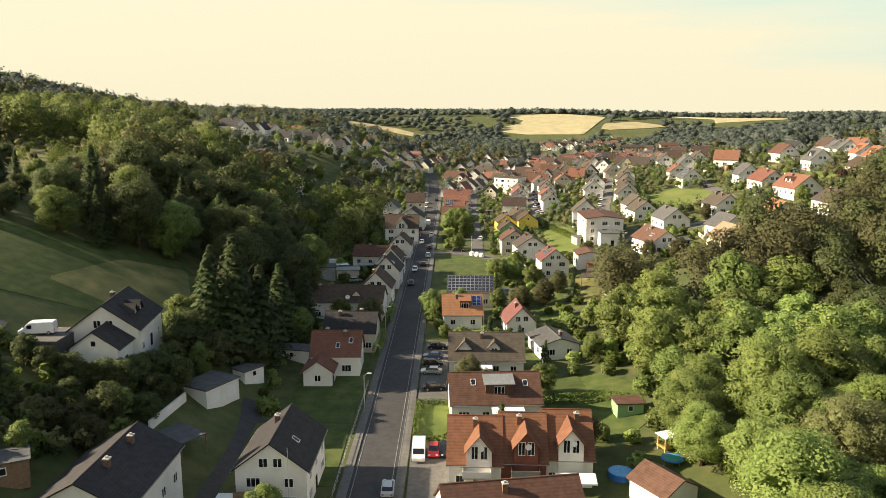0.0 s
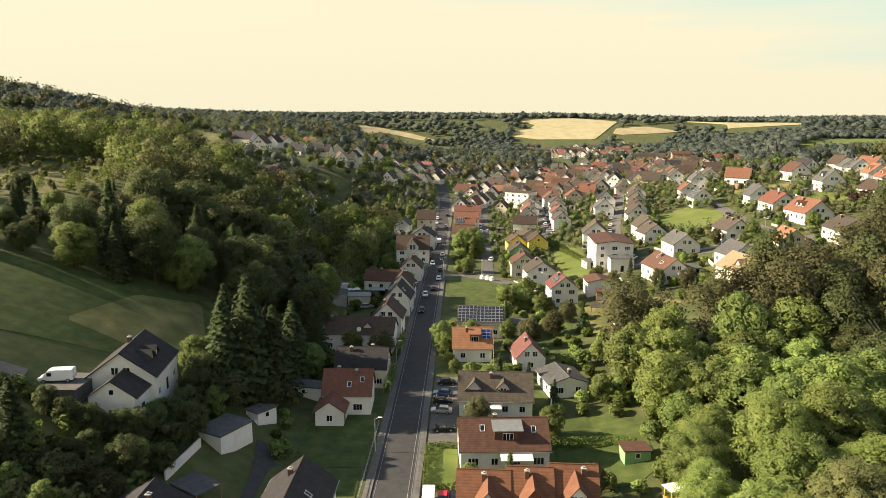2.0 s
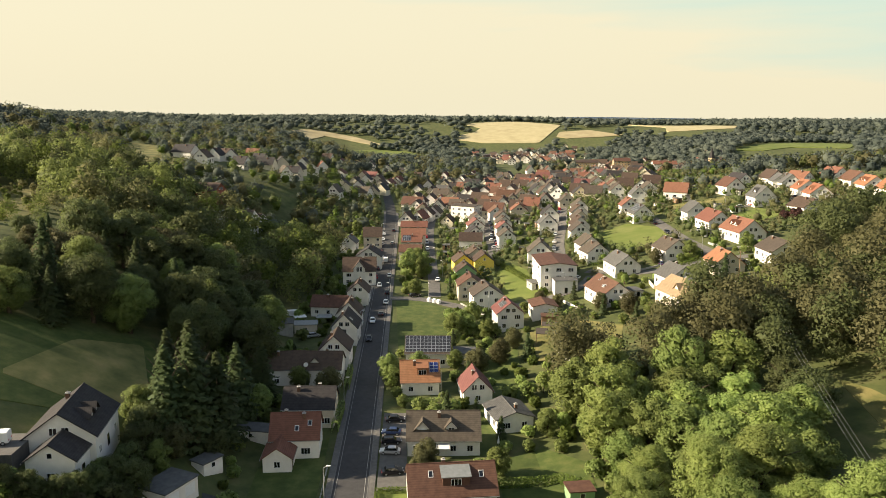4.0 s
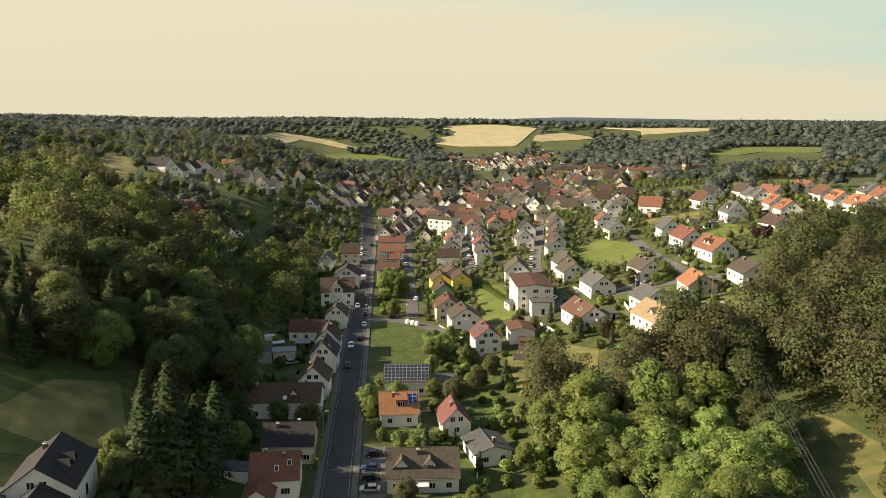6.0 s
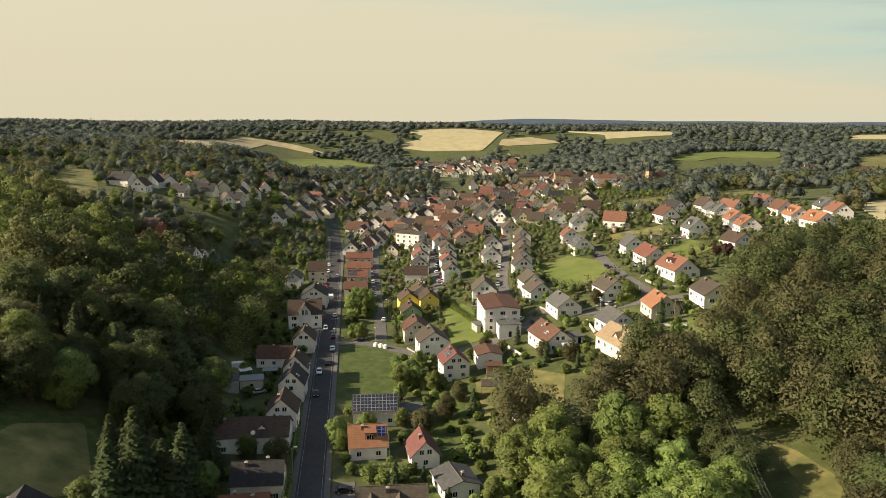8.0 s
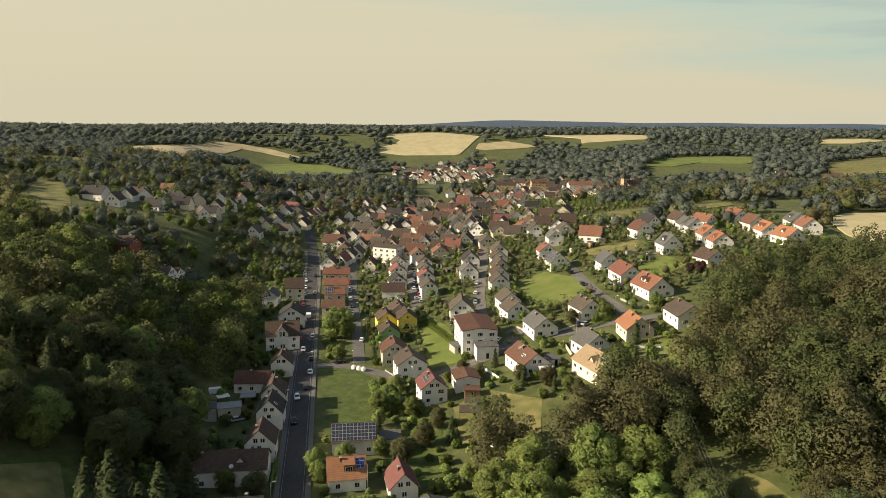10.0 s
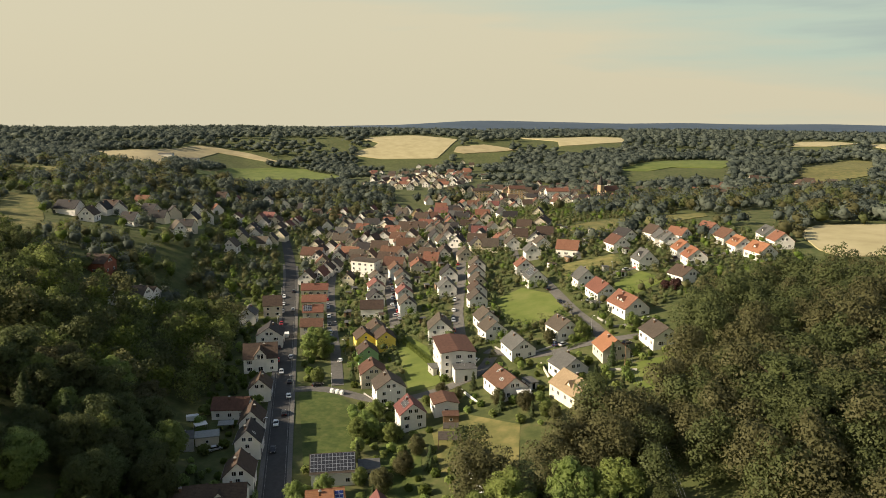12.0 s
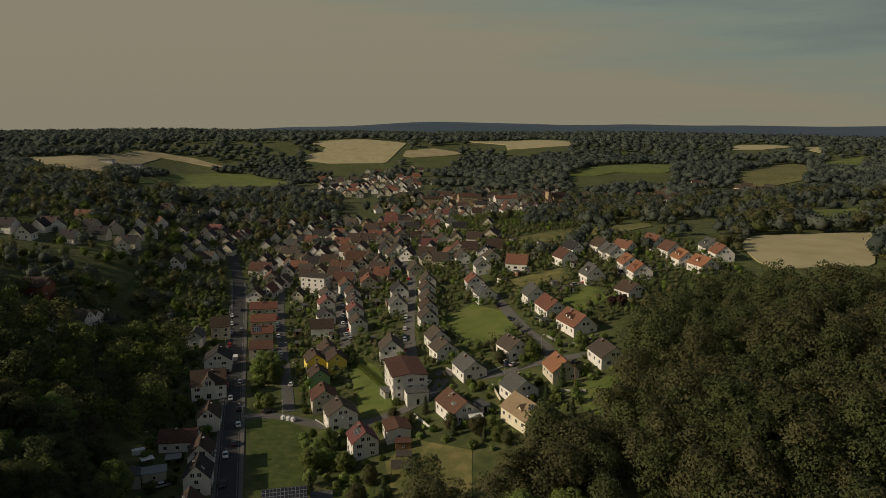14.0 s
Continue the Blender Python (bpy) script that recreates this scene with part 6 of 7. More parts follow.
for k, (x, y) in enumerate(((10.6, 259.5), (12.4, 258.2), (14.0, 257.0))):
    root = thing("recycling_container", pose(x, y, float(height(x, y)), 0, 0, -30), "pale rounded recycling container on a grass verge", "container", "recycling containers")
    bm = bmesh.new()
    box(bm, -0.75, 0.75, -0.75, 0.75, 0, 1.7)
    bmesh.ops.bevel(bm, geom=bm.edges[:], offset=0.3, segments=3, affect="EDGES")
    part("bin", bm, M_FRAME, root)
for k, (x, y, a) in enumerate(((44.6, 190, 8), (45.2, 182.5, 6), (45.6, 174.0, 4))):
    root = thing("trailer", pose(x, y, float(height(x, y)) + 0.1, 0, 0, a + 90), "white tarpaulin-covered trailer on rough grass", "trailer", "trailers")
    bm = bmesh.new()
    prism(bm, [(-0.9, 0.4), (0.9, 0.4), (0.9, 1.1), (0.3, 1.7), (-0.3, 1.7), (-0.9, 1.1)], -2, 2)
    bmesh.ops.recalc_face_normals(bm, faces=bm.faces)
    part("cover", bm, M_AWN, root)
    for s in (-0.9, 0.9):
        shared("wheel", TYRE, root, pose(0, s, 0.33))

# satellite dishes
def dish(x, y, z, rot, r=0.45):
    root = thing("satellite_dish", pose(x, y, z, 0, 0, rot), "pale round satellite dish on a wall bracket", "satellite dish", "satellite dishes")
    bm = bmesh.new()
    tube(bm, (0, -0.35, 0), (0, -0.3, 0), r, r * 0.7, 16)
    part("dish", bm, M_FRAME, root)
    bm = bmesh.new()
    tube(bm, (0, -0.3, 0), (0, 0.1, 0), 0.03, 0.03, 6)
    part("bracket", bm, M_METAL, root)


for x, y, z in ((5.4, 94.2, 6.9), (12.0, 94.4, 7.1), (18.4, 95.0, 7.3)):
    dish(x, y, z, -2)
dish(-24, 178.6, float(height(-24, 178)) + 6.4, 10, 0.6)


# garden sheds among the houses
shed_count = 0
for k in range(1500):
    if shed_count >= 46:
        break
    y = far_rng.uniform(285, 470)
    x = far_rng.uniform(18, 0.5 * y)
    if not clear(x, y, 2.6):
        continue
    shed_count += 1
    kind = far_rng.randrange(3)
    flat_shed("garden_shed", x, y, far_rng.uniform(-100, -80), far_rng.uniform(2.6, 5.5), far_rng.uniform(2.4, 3.4), far_rng.uniform(2.0, 2.6), (M_WOOD, WALLS["white"], M_CONCRETE)[kind], (M_FELT, ROOFS["brown"], M_FELT)[kind],
              ("brown wooden garden shed with a felt roof", "white garden outbuilding with a brown roof", "grey concrete garage with a felt roof")[kind], "shed")

# ---- planting ----
WEST = [(-46, 128), (-52, 138), (-50, 155), (-30, 160), (-33, 178), (-36, 200), (-44, 216), (-46, 250), (-34, 262), (-30, 300), (-32, 345), (-46, 352), (-60, 330), (-92, 330), (-112, 350),
        (-150, 392), (-290, 400), (-330, 300), (-300, 160), (-150, 160), (-98, 160), (-62, 132), (-52, 128)]
# outline for trees added out of view to throw shade on the meadow
SHADE = [(-220, 122), (-130, 122), (-140, 130), (-170, 131), (-170, 146), (-130, 150), (-104, 156), (-104, 162), (-220, 162)]
ORCHARD = [(-176, 252), (-176, 300), (-150, 312), (-134, 294), (-124, 252), (-128, 208), (-150, 196)]
CLEARING = [(118, 226), (106, 206), (92, 160), (82, 134), (72, 112), (66, 92), (78, 84), (94, 112), (100, 126), (99, 140), (96, 150), (100, 180), (114, 208)]
OPEN.append(CLEARING)
draped("meadow", ORCHARD, M_DRY, 0.12, "dry orchard meadow on the western slope", "meadow")
draped("meadow", [(86, 106), (93, 112), (99, 126), (98, 138), (95, 146), (91, 126)], M_DRY, 0.12, "sunlit grassy clearing beneath overhead wires", "meadow")
draped("lawn", [(-90, 477), (-84, 518), (-69, 554), (-64, 525), (-76, 484)], M_GREENFIELD, 0.12, "green hillside lawn below houses", "lawn")
draped("meadow", [(-197, 556), (-180, 558), (-146, 462), (-148, 417), (-170, 430)], M_DRY, 0.14, "dry hilltop meadow beside houses", "meadow")
EAST = [(44, 196), (46, 186), (42, 172), (62, 170), (77, 180), (96, 178), (109, 190), (116, 206), (126, 222), (141, 236), (156, 246), (182, 257), (208, 256), (246, 238), (290, 224), (335, 205), (360, 160), (300, 20), (60, 20), (40, 70), (37, 95), (36, 115),
        (39, 130), (38, 160)]
MEADOW = [(-130, 118), (-86, 120), (-62, 132), (-55, 138), (-52, 153), (-58, 172), (-74, 164), (-96, 158), (-130, 150)]
SPOTS.append((-66, 113, 5))
OPEN.append(MEADOW)
tree_rng = random.Random(31)


def scatter(poly, gap, tries, room=2.5):
    xs, ys = [p[0] for p in poly], [p[1] for p in poly]
    cells, out = {}, []
    for k in range(tries):
        x, y = tree_rng.uniform(min(xs), max(xs)), tree_rng.uniform(min(ys), max(ys))
        c = (int(x // gap), int(y // gap))
        if any((x - a) ** 2 + (y - b) ** 2 < gap * gap for i in (-1, 0, 1) for j in (-1, 0, 1) for a, b in cells.get((c[0] + i, c[1] + j), ())):
            continue
        if inside(poly, x, y) and clear(x, y, room):
            cells.setdefault(c, []).append((x, y))
            out.append((x, y))
    return out


def lumps(rng, detail):
    """A stock of uneven crown bodies: corners and directions of their triangles, about one unit wide and two tall."""
    out = []
    for k in range(6):
        bm = bmesh.new()
        bmesh.ops.create_icosphere(bm, subdivisions=detail, radius=1.0)
        at = Vector(rng.uniform(-40, 40, 3))
        for v in bm.verts:
            n = noise.noise(v.co * 1.5 + at) * 0.5 + noise.noise(v.co * 3.0 + at) * 0.34
            v.co *= (0.86 + n) * (1.0 if v.co.z > 0 else 0.9)
        bm.normal_update()
        co = np.array([[v.co[:] for v in f.verts] for f in bm.faces])
        no = np.array([[v.normal[:] for v in f.verts] for f in bm.faces])
        out.append((co, no))
        bm.free()
    return out


def forest(name, spots, label, mats, cards, size, tall=(9, 15), wide=0.42, seed=1, body=0, loose=0.25, core=0.85):
    """Many crowns in one mesh: loose leaf clumps on lobes, round an uneven body, each tree of its own size."""
    rng = np.random.default_rng(seed)
    stock = []
    for k in range(7):
        p, d = crown_points(rng, 1.0, 2.0, 0.1, 16, cards, 0.62, (0.22, 0.46))
        stock.append((p, d))
    bodies = lumps(rng, body) if body else []
    allq, alli, alln = [], [], []
    for x, y in spots:
        p, d = stock[rng.integers(7)]
        h = rng.uniform(*tall)
        a = rng.uniform(0, 6.283)
        ca, sa = math.cos(a), math.sin(a)
        r = h * wide * rng.uniform(0.85, 1.15)
        z0 = float(height(x, y)) - 0.3
        mat = rng.integers(len(mats))
        spin = np.array([[ca, sa, 0], [-sa, ca, 0], [0, 0, 1.0]])
        if cards:
            q = (p @ spin) * np.array([r, r, h * 0.48]) + np.array([x, y, z0])
            dd = d @ spin
            allq.append(leaf_cards(rng, q, dd, size * max(h, 7) / 12, 0.5))
            alln.append(np.repeat(rounded(rng, dd, q, np.array([x, y, z0 + h * 0.4]), loose)[:, None], 3, 1))
            alli.append(np.full(len(q), mat))
        if body:
            co, no = bodies[rng.integers(len(bodies))]
            allq.append((co @ spin) * np.array([r, r, h * 0.5]) * core + np.array([x, y, z0 + h * 0.5]))
            alln.append(no @ spin)
            alli.append(np.full(len(co), mat))
    me = quads_mesh(name, np.concatenate(allq), mats, np.concatenate(alli), np.concatenate(alln))
    return tagged(new(name, me), label, "forest", kind="stuff")


west = [p for p in scatter(WEST, 7.6, 14000, 2.5) if not (p[0] > -57 and p[1] < 172)]
east = scatter(EAST, 7.4, 16000, 3.0)
west.sort(key=lambda p: math.hypot(p[0] + 20, p[1] - 40))
east.sort(key=lambda p: math.hypot(p[0] - 20, p[1] - 60))
for k, (x, y) in enumerate(west[:84]):
    small = 0.5 if (x < -44 and y < 112) or x < -92 else 1.0
    if k % 6 == 0:
        plant(tree_rng.choice(SPRUCE[:2]), x, y, tree_rng.uniform(0.7, 1.0) * small, "trees of the western slope")
    else:
        plant(tree_rng.choice((FINE[3], FINE[3], FINE[0]) if k < 18 else (NEAR[3], NEAR[3], NEAR[3], NEAR[0], NEAR[2])), x, y, tree_rng.uniform(1.1, 1.55) * small, "trees of the western slope", tree_rng.uniform(0.8, 1.05))
for k, (x, y) in enumerate(east[:104]):
    if k < 40:
        kind = tree_rng.choice((FINE[0], FINE[1], FINE[2], FINE[4], FINE[1], FINE[0]))
    else:
        kind = tree_rng.choice((NEAR[0], NEAR[1], NEAR[0], NEAR[4]) if y < 188 and x < 78 else (NEAR[2], NEAR[3], NEAR[3]))
    plant(kind, x, y, tree_rng.uniform(0.95, 1.5), "trees of the eastern wood", tree_rng.uniform(0.75, 1.0))
for x, y, s in ((82, 177, 2.0), (73, 170, 1.6), (92, 172, 1.6), (84, 165, 1.6)):
    plant(NEAR[2], x, y, s, "great trees of the eastern wood", 0.8)
for x, y, s in ((122, 150, 1.9), (128, 165, 2.0), (136, 152, 1.9), (118, 172, 1.7)):
    plant(NEAR[3], x, y, s, "great trees of the eastern wood", 0.85)
low_belt = [p for p in west[84:] if p[0] < -88 and p[1] < 262]
forest("wood", low_belt, "low thorn trees below an orchard", [LEAVES["olive"], LEAVES["mid"], LEAVES["hedge"]], 520, 0.6, (5, 9), 0.5, 23)
forest("wood", [p for p in west[84:] if p not in low_belt], "dense mixed wood on the western slope", [LEAVES["mid"], LEAVES["dark"], LEAVES["hedge"], LEAVES["olive"], LEAVES["mid"]], 950, 0.62, (13, 20), 0.44, 2, loose=0.15)
# unseen trees, there only to block low sun from the meadow
forest("wood", scatter(SHADE, 8.0, 1500), "unseen low trees added on the western hill to shade a meadow", [LEAVES["mid"], LEAVES["dark"]], 400, 0.7, (7, 11), seed=22, body=2)
forest("wood", [p for p in east[104:] if p[1] > 78 and p[0] < 1.3 * p[1]], "dense deciduous wood on the eastern hill", [LEAVES["brownish"], LEAVES["dark"], LEAVES["brownish"], LEAVES["dark"]], 1900, 0.45, (15, 22), 0.42, 3, loose=0.12)
OPEN.remove(ORCHARD)
forest("orchard", scatter(ORCHARD, 6.5, 700, 1.0), "small orchard trees in rows on a dry meadow", [LEAVES["olive"], LEAVES["hedge"]], 160, 1.2, (3, 5), 0.5, 14)



def far_spots(r0, r1, n, gap):
    cells, out = {}, []
    for k in range(n):
        r = math.sqrt(tree_rng.uniform(r0 * r0, r1 * r1))
        a = tree_rng.uniform(-0.72, 1.0)
        x, y = r * math.sin(a), r * math.cos(a)
        c = (int(x // gap), int(y // gap))
        if any((x - p) ** 2 + (y - q) ** 2 < gap * gap for i in (-1, 0, 1) for j in (-1, 0, 1) for p, q in cells.get((c[0] + i, c[1] + j), ())):
            continue
        f = x / y
        dense = noise.noise(Vector((x / 120, y / 120, 3.1))) + 0.6 * noise.noise(Vector((x / 40, y / 40, 7.7)))
        lim = 0.15
        if any(inside(p, x * (1 + d / r), y * (1 + d / r)) for p in OPEN for d in ((30, 60, 95, 130) if r > 700 else ())):
            continue
        if x < 0 and r < 640 and x > -240:
            continue
        if (0.0 < f < 0.13 and 620 < y < 860) or (x < -230 and r < 860):
            lim = -1.5
        elif 860 < y < 1320 and 0.07 < f < 0.26:
            lim = 0.42
        elif r > 900 and not (980 < y < 1300 and 0.08 < f < 0.32):
            lim = -0.28
        elif 440 < y < 1000 and 0.12 < f < 0.4:
            lim = 0.38
        elif x < 0:
            lim = -0.3 if r < 860 else 0.0
        elif x > 0.4 * y:
            lim = -0.1
        if dense < lim or not clear(x, y, 1.2):
            continue
        if y > 560 and any((((q[:, 0] - x * (1 + d / r)) ** 2 + (q[:, 1] - y * (1 + d / r)) ** 2) < 49).any() for q in (KNOWN["at"],) for d in (22, 44, 66)) and tree_rng.random() < 0.75:
            continue
        cells.setdefault(c, []).append((x, y))
        out.append((x, y))
    return out


# the haze over these woods is in the bluish M_FOREST colours
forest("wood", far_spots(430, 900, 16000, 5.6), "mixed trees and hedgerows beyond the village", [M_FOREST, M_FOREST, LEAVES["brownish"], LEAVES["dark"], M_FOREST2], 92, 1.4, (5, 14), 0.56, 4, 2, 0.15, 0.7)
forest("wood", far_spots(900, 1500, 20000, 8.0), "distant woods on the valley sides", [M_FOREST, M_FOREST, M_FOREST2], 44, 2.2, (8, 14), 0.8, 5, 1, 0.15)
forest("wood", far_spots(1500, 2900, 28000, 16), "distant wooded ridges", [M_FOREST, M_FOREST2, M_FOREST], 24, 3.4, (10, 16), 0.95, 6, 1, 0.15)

# thickets between the gardens and the meadow
THICKET = [(-70, 98), (-60, 88), (-52, 80), (-45, 88), (-44, 104), (-43, 116), (-43, 124), (-36, 135), (-30, 160), (-40, 166), (-52, 140), (-48, 126), (-58, 106)]
for x, y in scatter(THICKET, 4.0, 3000, 1.2):
    if x < -55 and y > 97:
        continue
    plant(tree_rng.choice((NEAR[0], NEAR[3], NEAR[3], NEAR[2])), x, y, tree_rng.uniform(0.38, 0.62) * (1.25 if y > 126 else 0.9), "thicket beside the gardens", tree_rng.uniform(0.8, 1.1))

for x, y, s in ((-51.5, 105.5, 0.5), (-48.6, 110.0, 0.52), (-47.4, 115.0, 0.5), (-47.0, 120.5, 0.5), (-55.5, 104.0, 0.46), (-59.0, 103.5, 0.42), (-62.5, 104.5, 0.4)):
    plant(NEAR[3], x, y, s, "bushes below a house")
for k in range(8):
    plant(SHRUB[1], -74.5 + 2.1 * k, 106.8 - 0.3 * (k % 3), tree_rng.uniform(0.7, 1.0), "shrubs below the drive")

# undergrowth that closes the woods towards the gardens
low = scatter([(-50, 122), (-56, 116), (-58, 104), (-64, 92), (-74, 86), (-72, 70), (-54, 76), (-46, 90), (-44, 108)], 2.4, 2500)
low += scatter([(-46, 128), (-52, 138), (-50, 155), (-30, 160), (-33, 178), (-36, 200), (-44, 216), (-56, 216), (-58, 176), (-52, 150)], 2.8, 3500)
low += [p for p in scatter(EAST, 3.2, 9000) if p[0] < 62 and p[1] < 205]
forest("undergrowth", low, "tangled bushes and saplings at the edge of the wood", [LEAVES["mid"], LEAVES["dark"], LEAVES["hedge"], LEAVES["olive"]], 130, 1.35, (1.6, 4.2), 0.5, 12)

# garden trees and shrubs
town = scatter([(16, 280), (40, 262), (110, 262), (240, 300), (260, 400), (210, 440), (330, 620), (330, 700), (60, 640), (-60, 620), (-60, 420), (14, 420)], 3.3, 22000, 1.0)
forest("garden_trees", town, "small trees and shrubs in the village gardens", [LEAVES["dark"], LEAVES["brownish"], LEAVES["dark"], LEAVES["hedge"], LEAVES["brownish"]], 66, 1.0, (1.8, 7), 0.5, 8, 1, core=0.6)
slope = scatter([(-46, 352), (-34, 400), (10, 420), (10, 640), (-90, 650), (-240, 640), (-280, 420), (-150, 395), (-112, 352), (-92, 332), (-60, 332)], 5.0, 16000, 1.9)
slope = [(x, y) for x, y in slope if tree_rng.random() > 0.85 or not any((((KNOWN["at"][:, 0] - x * k) ** 2 + (KNOWN["at"][:, 1] - y * k) ** 2) < 64).any() for k in (1.03, 1.06, 1.09))]
slope = [p for p in slope if noise.noise(Vector((p[0] / 26, p[1] / 26, 5.0))) > -0.22]
forest("wood", slope, "trees and bushes on the western valley side", [LEAVES["dark"], M_FOREST, LEAVES["brownish"], LEAVES["dark"], M_FOREST, LEAVES["hedge"], LEAVES["brownish"]], 240, 0.8, (2.5, 11), 0.52, 9, 2, core=0.66)
GARDEN = [(-35, 60), (30, 60), (40, 120), (45, 200), (60, 200), (85, 200), (110, 205), (130, 225), (140, 262), (110, 262), (40, 262), (16, 280), (14, 420), (-34, 420), (-34, 180)]
OPEN[:] = [p for p in OPEN if not inside(p, 24, 190)]
for k, (x, y) in enumerate(scatter(GARDEN, 3.9, 9000)):
    if k > 390:
        break
    if (x < -24 and y < 120) or (1 < x < 24 and y < 98):
        continue
    u = tree_rng.random()
    if u < 0.78:
        plant(tree_rng.choice(SHRUB), x, y, tree_rng.uniform(0.7, 1.4), "garden shrubs")
    elif u < 0.94:
        plant(tree_rng.choice((NEAR[5], NEAR[4], NEAR[0], NEAR[2])), x, y, tree_rng.uniform(0.35, 0.7), "garden trees")
    else:
        plant(SPRUCE[2], x, y, tree_rng.uniform(0.6, 1.0), "garden conifers")
for x, y, s in ((-41, 139, 1.1), (-45, 136, 0.95), (-37, 143, 0.95), (-43, 146, 1.1), (-36, 156, 0.85), (-47, 142, 0.85), (-33, 168, 0.75), (-49, 150, 0.8), (-60, 92, 0.6)):
    plant(SPRUCE[0], x, y, s * 1.22, "spruces above the gardens", 0.84)
for x, y, s in ((-3, 183, 0.75), (-2.5, 179, 0.6), (3, 298, 0.95), (7, 303, 1.0), (4, 308, 0.9), (9, 296, 0.8), (11, 302, 0.9), (20, 226, 0.7), (24, 232, 0.8), (17, 219, 0.8), (27, 215, 0.7)):
    plant(NEAR[0] if y > 250 else NEAR[4], x, y, s, "trees beside the road")
for x, y, s in ((160, 292, 0.8), (163, 288, 1.0)):
    plant(COPPER, x, y, s)

for ob in NEAR + FINE + SPRUCE + SHRUB + [COPPER]:
    for o in [*ob.children_recursive, ob]:
        bpy.data.objects.remove(o)


# ---- hedges, walls, fences ----
def hedge(line, width, tall, label="clipped green garden hedge", leaf="hedge", seed=1):
    rng = np.random.default_rng(seed)
    ps, ds = [], []
    bm = bmesh.new()
    for (x0, y0), (x1, y1) in zip(line, line[1:]):
        ln = math.hypot(x1 - x0, y1 - y0)
        n = int(ln * (width + 2 * tall) * 16)
        t, u = rng.uniform(0, 1, n), rng.uniform(-1, 1, n)
        side = rng.uniform(0, width + 2 * tall, n)
        top = side < width
        off = np.where(top, rng.uniform(-0.5, 0.5, n) * width, np.sign(u) * width / 2)
        z = np.where(top, tall, rng.uniform(0.05, 1, n) * tall) + rng.normal(size=n) * 0.04
        dx, dy = (x1 - x0) / ln, (y1 - y0) / ln
        x, y = x0 + (x1 - x0) * t - dy * off, y0 + (y1 - y0) * t + dx * off
        ps.append(np.stack([x, y, height(x, y) + z], -1))
        ds.append(np.stack([np.where(top, 0, -dy * np.sign(u)), np.where(top, 0, dx * np.sign(u)), np.where(top, 1.0, 0.25)], -1))
    cards = leaf_cards(rng, np.concatenate(ps), np.concatenate(ds), 0.34, 0.5)
    ob = new("hedge", quads_mesh("hedge", cards, [LEAVES[leaf]]))
    return tagged(ob, label, "hedge")


def wall_line(line, thick, tall, mat, label, name="garden_wall", category="wall"):
    bm = bmesh.new()
    for (x0, y0), (x1, y1) in zip(line, line[1:]):
        ln = math.hypot(x1 - x0, y1 - y0)
        n = max(1, int(ln / 2.5))
        dx, dy = -(y1 - y0) / ln * thick / 2, (x1 - x0) / ln * thick / 2
        prev = None
        for k in range(n + 1):
            x, y = x0 + (x1 - x0) * k / n, y0 + (y1 - y0) * k / n
            z = float(height(x, y))
            ring = [bm.verts.new(p) for p in ((x - dx, y - dy, z - 0.5), (x + dx, y + dy, z - 0.5), (x + dx, y + dy, z + tall), (x - dx, y - dy, z + tall))]
            if prev:
                for i in range(4):
                    bm.faces.new((prev[i], prev[(i + 1) % 4], ring[(i + 1) % 4], ring[i]))
            else:
                bm.faces.new(ring[::-1])
            prev = ring
        bm.faces.new(prev)
    bmesh.ops.remove_doubles(bm, verts=bm.verts, dist=0.01)
    bmesh.ops.recalc_face_normals(bm, faces=bm.faces)
    return tagged(part(name, bm, mat, None), label, category)


hedge([(-4.4, 110.6), (-4.4, 126.2)], 0.7, 1.3, "low clipped hedge round a small lawn", seed=2)
hedge([(-4.0, 110.4), (0.9, 110.4)], 0.7, 1.2, "low clipped hedge round a small lawn", seed=3)
hedge([(-4.0, 126.2), (1.0, 126.2)], 0.7, 1.1, "low clipped hedge round a small lawn", seed=18)
hedge([(2, 110.5), (21, 110)], 1.2, 1.6, "bushy hedge behind the terraced houses", seed=4)
hedge([(18, 127), (30, 128), (34, 124)], 1.2, 1.7, "dark green garden hedge by a shed", seed=5)
hedge([(43, 318), (44, 300), (47, 285), (50, 268), (52, 252)], 1.4, 1.8, "long hedge along the grass bank", seed=6)
hedge([(114, 282), (113, 262), (107, 254)], 1.2, 1.4, "bright clipped hedge along the street", seed=7)
hedge([(104, 262), (107, 254), (99, 252)], 1.0, 1.2, "bright clipped hedge round a garden", seed=8)
hedge([(72, 285), (76, 276), (86, 272)], 0.9, 1.1, "clipped hedge in a front garden", seed=9)
hedge([(84, 276), (92, 280), (96, 285)], 1.0, 1.4, "dark clipped garden hedge", seed=10)
hedge([(10, 158), (16, 160)], 1.0, 1.4, "leafy hedge between two gardens", seed=11)
hedge([(2, 168.5), (12, 168.5)], 0.9, 0.9, "low flowering hedge before a house", "bright", seed=12)
hedge([(-15.5, 84), (-15.5, 92)], 0.9, 1.1, "dark hedge beside the pavement", seed=13)
hedge([(-13.6, 176), (-13.4, 190)], 1.2, 2.2, "tall dark hedge beside the pavement", "mid", seed=14)
hedge([(-14.5, 152), (-13.9, 165)], 1.4, 2.4, "tall dark hedge beside the pavement", "mid", seed=15)
hedge([(170, 318), (190, 312)], 1.2, 1.6, "clipped hedge by hillside houses", seed=16)
hedge([(205, 305), (222, 300)], 1.2, 1.6, "clipped hedge by hillside houses", seed=17)
wall_line([(-43.5, 101.5), (-42.5, 114)], 0.3, 1.5, WALLS["white"], "white rendered garden wall on the slope")
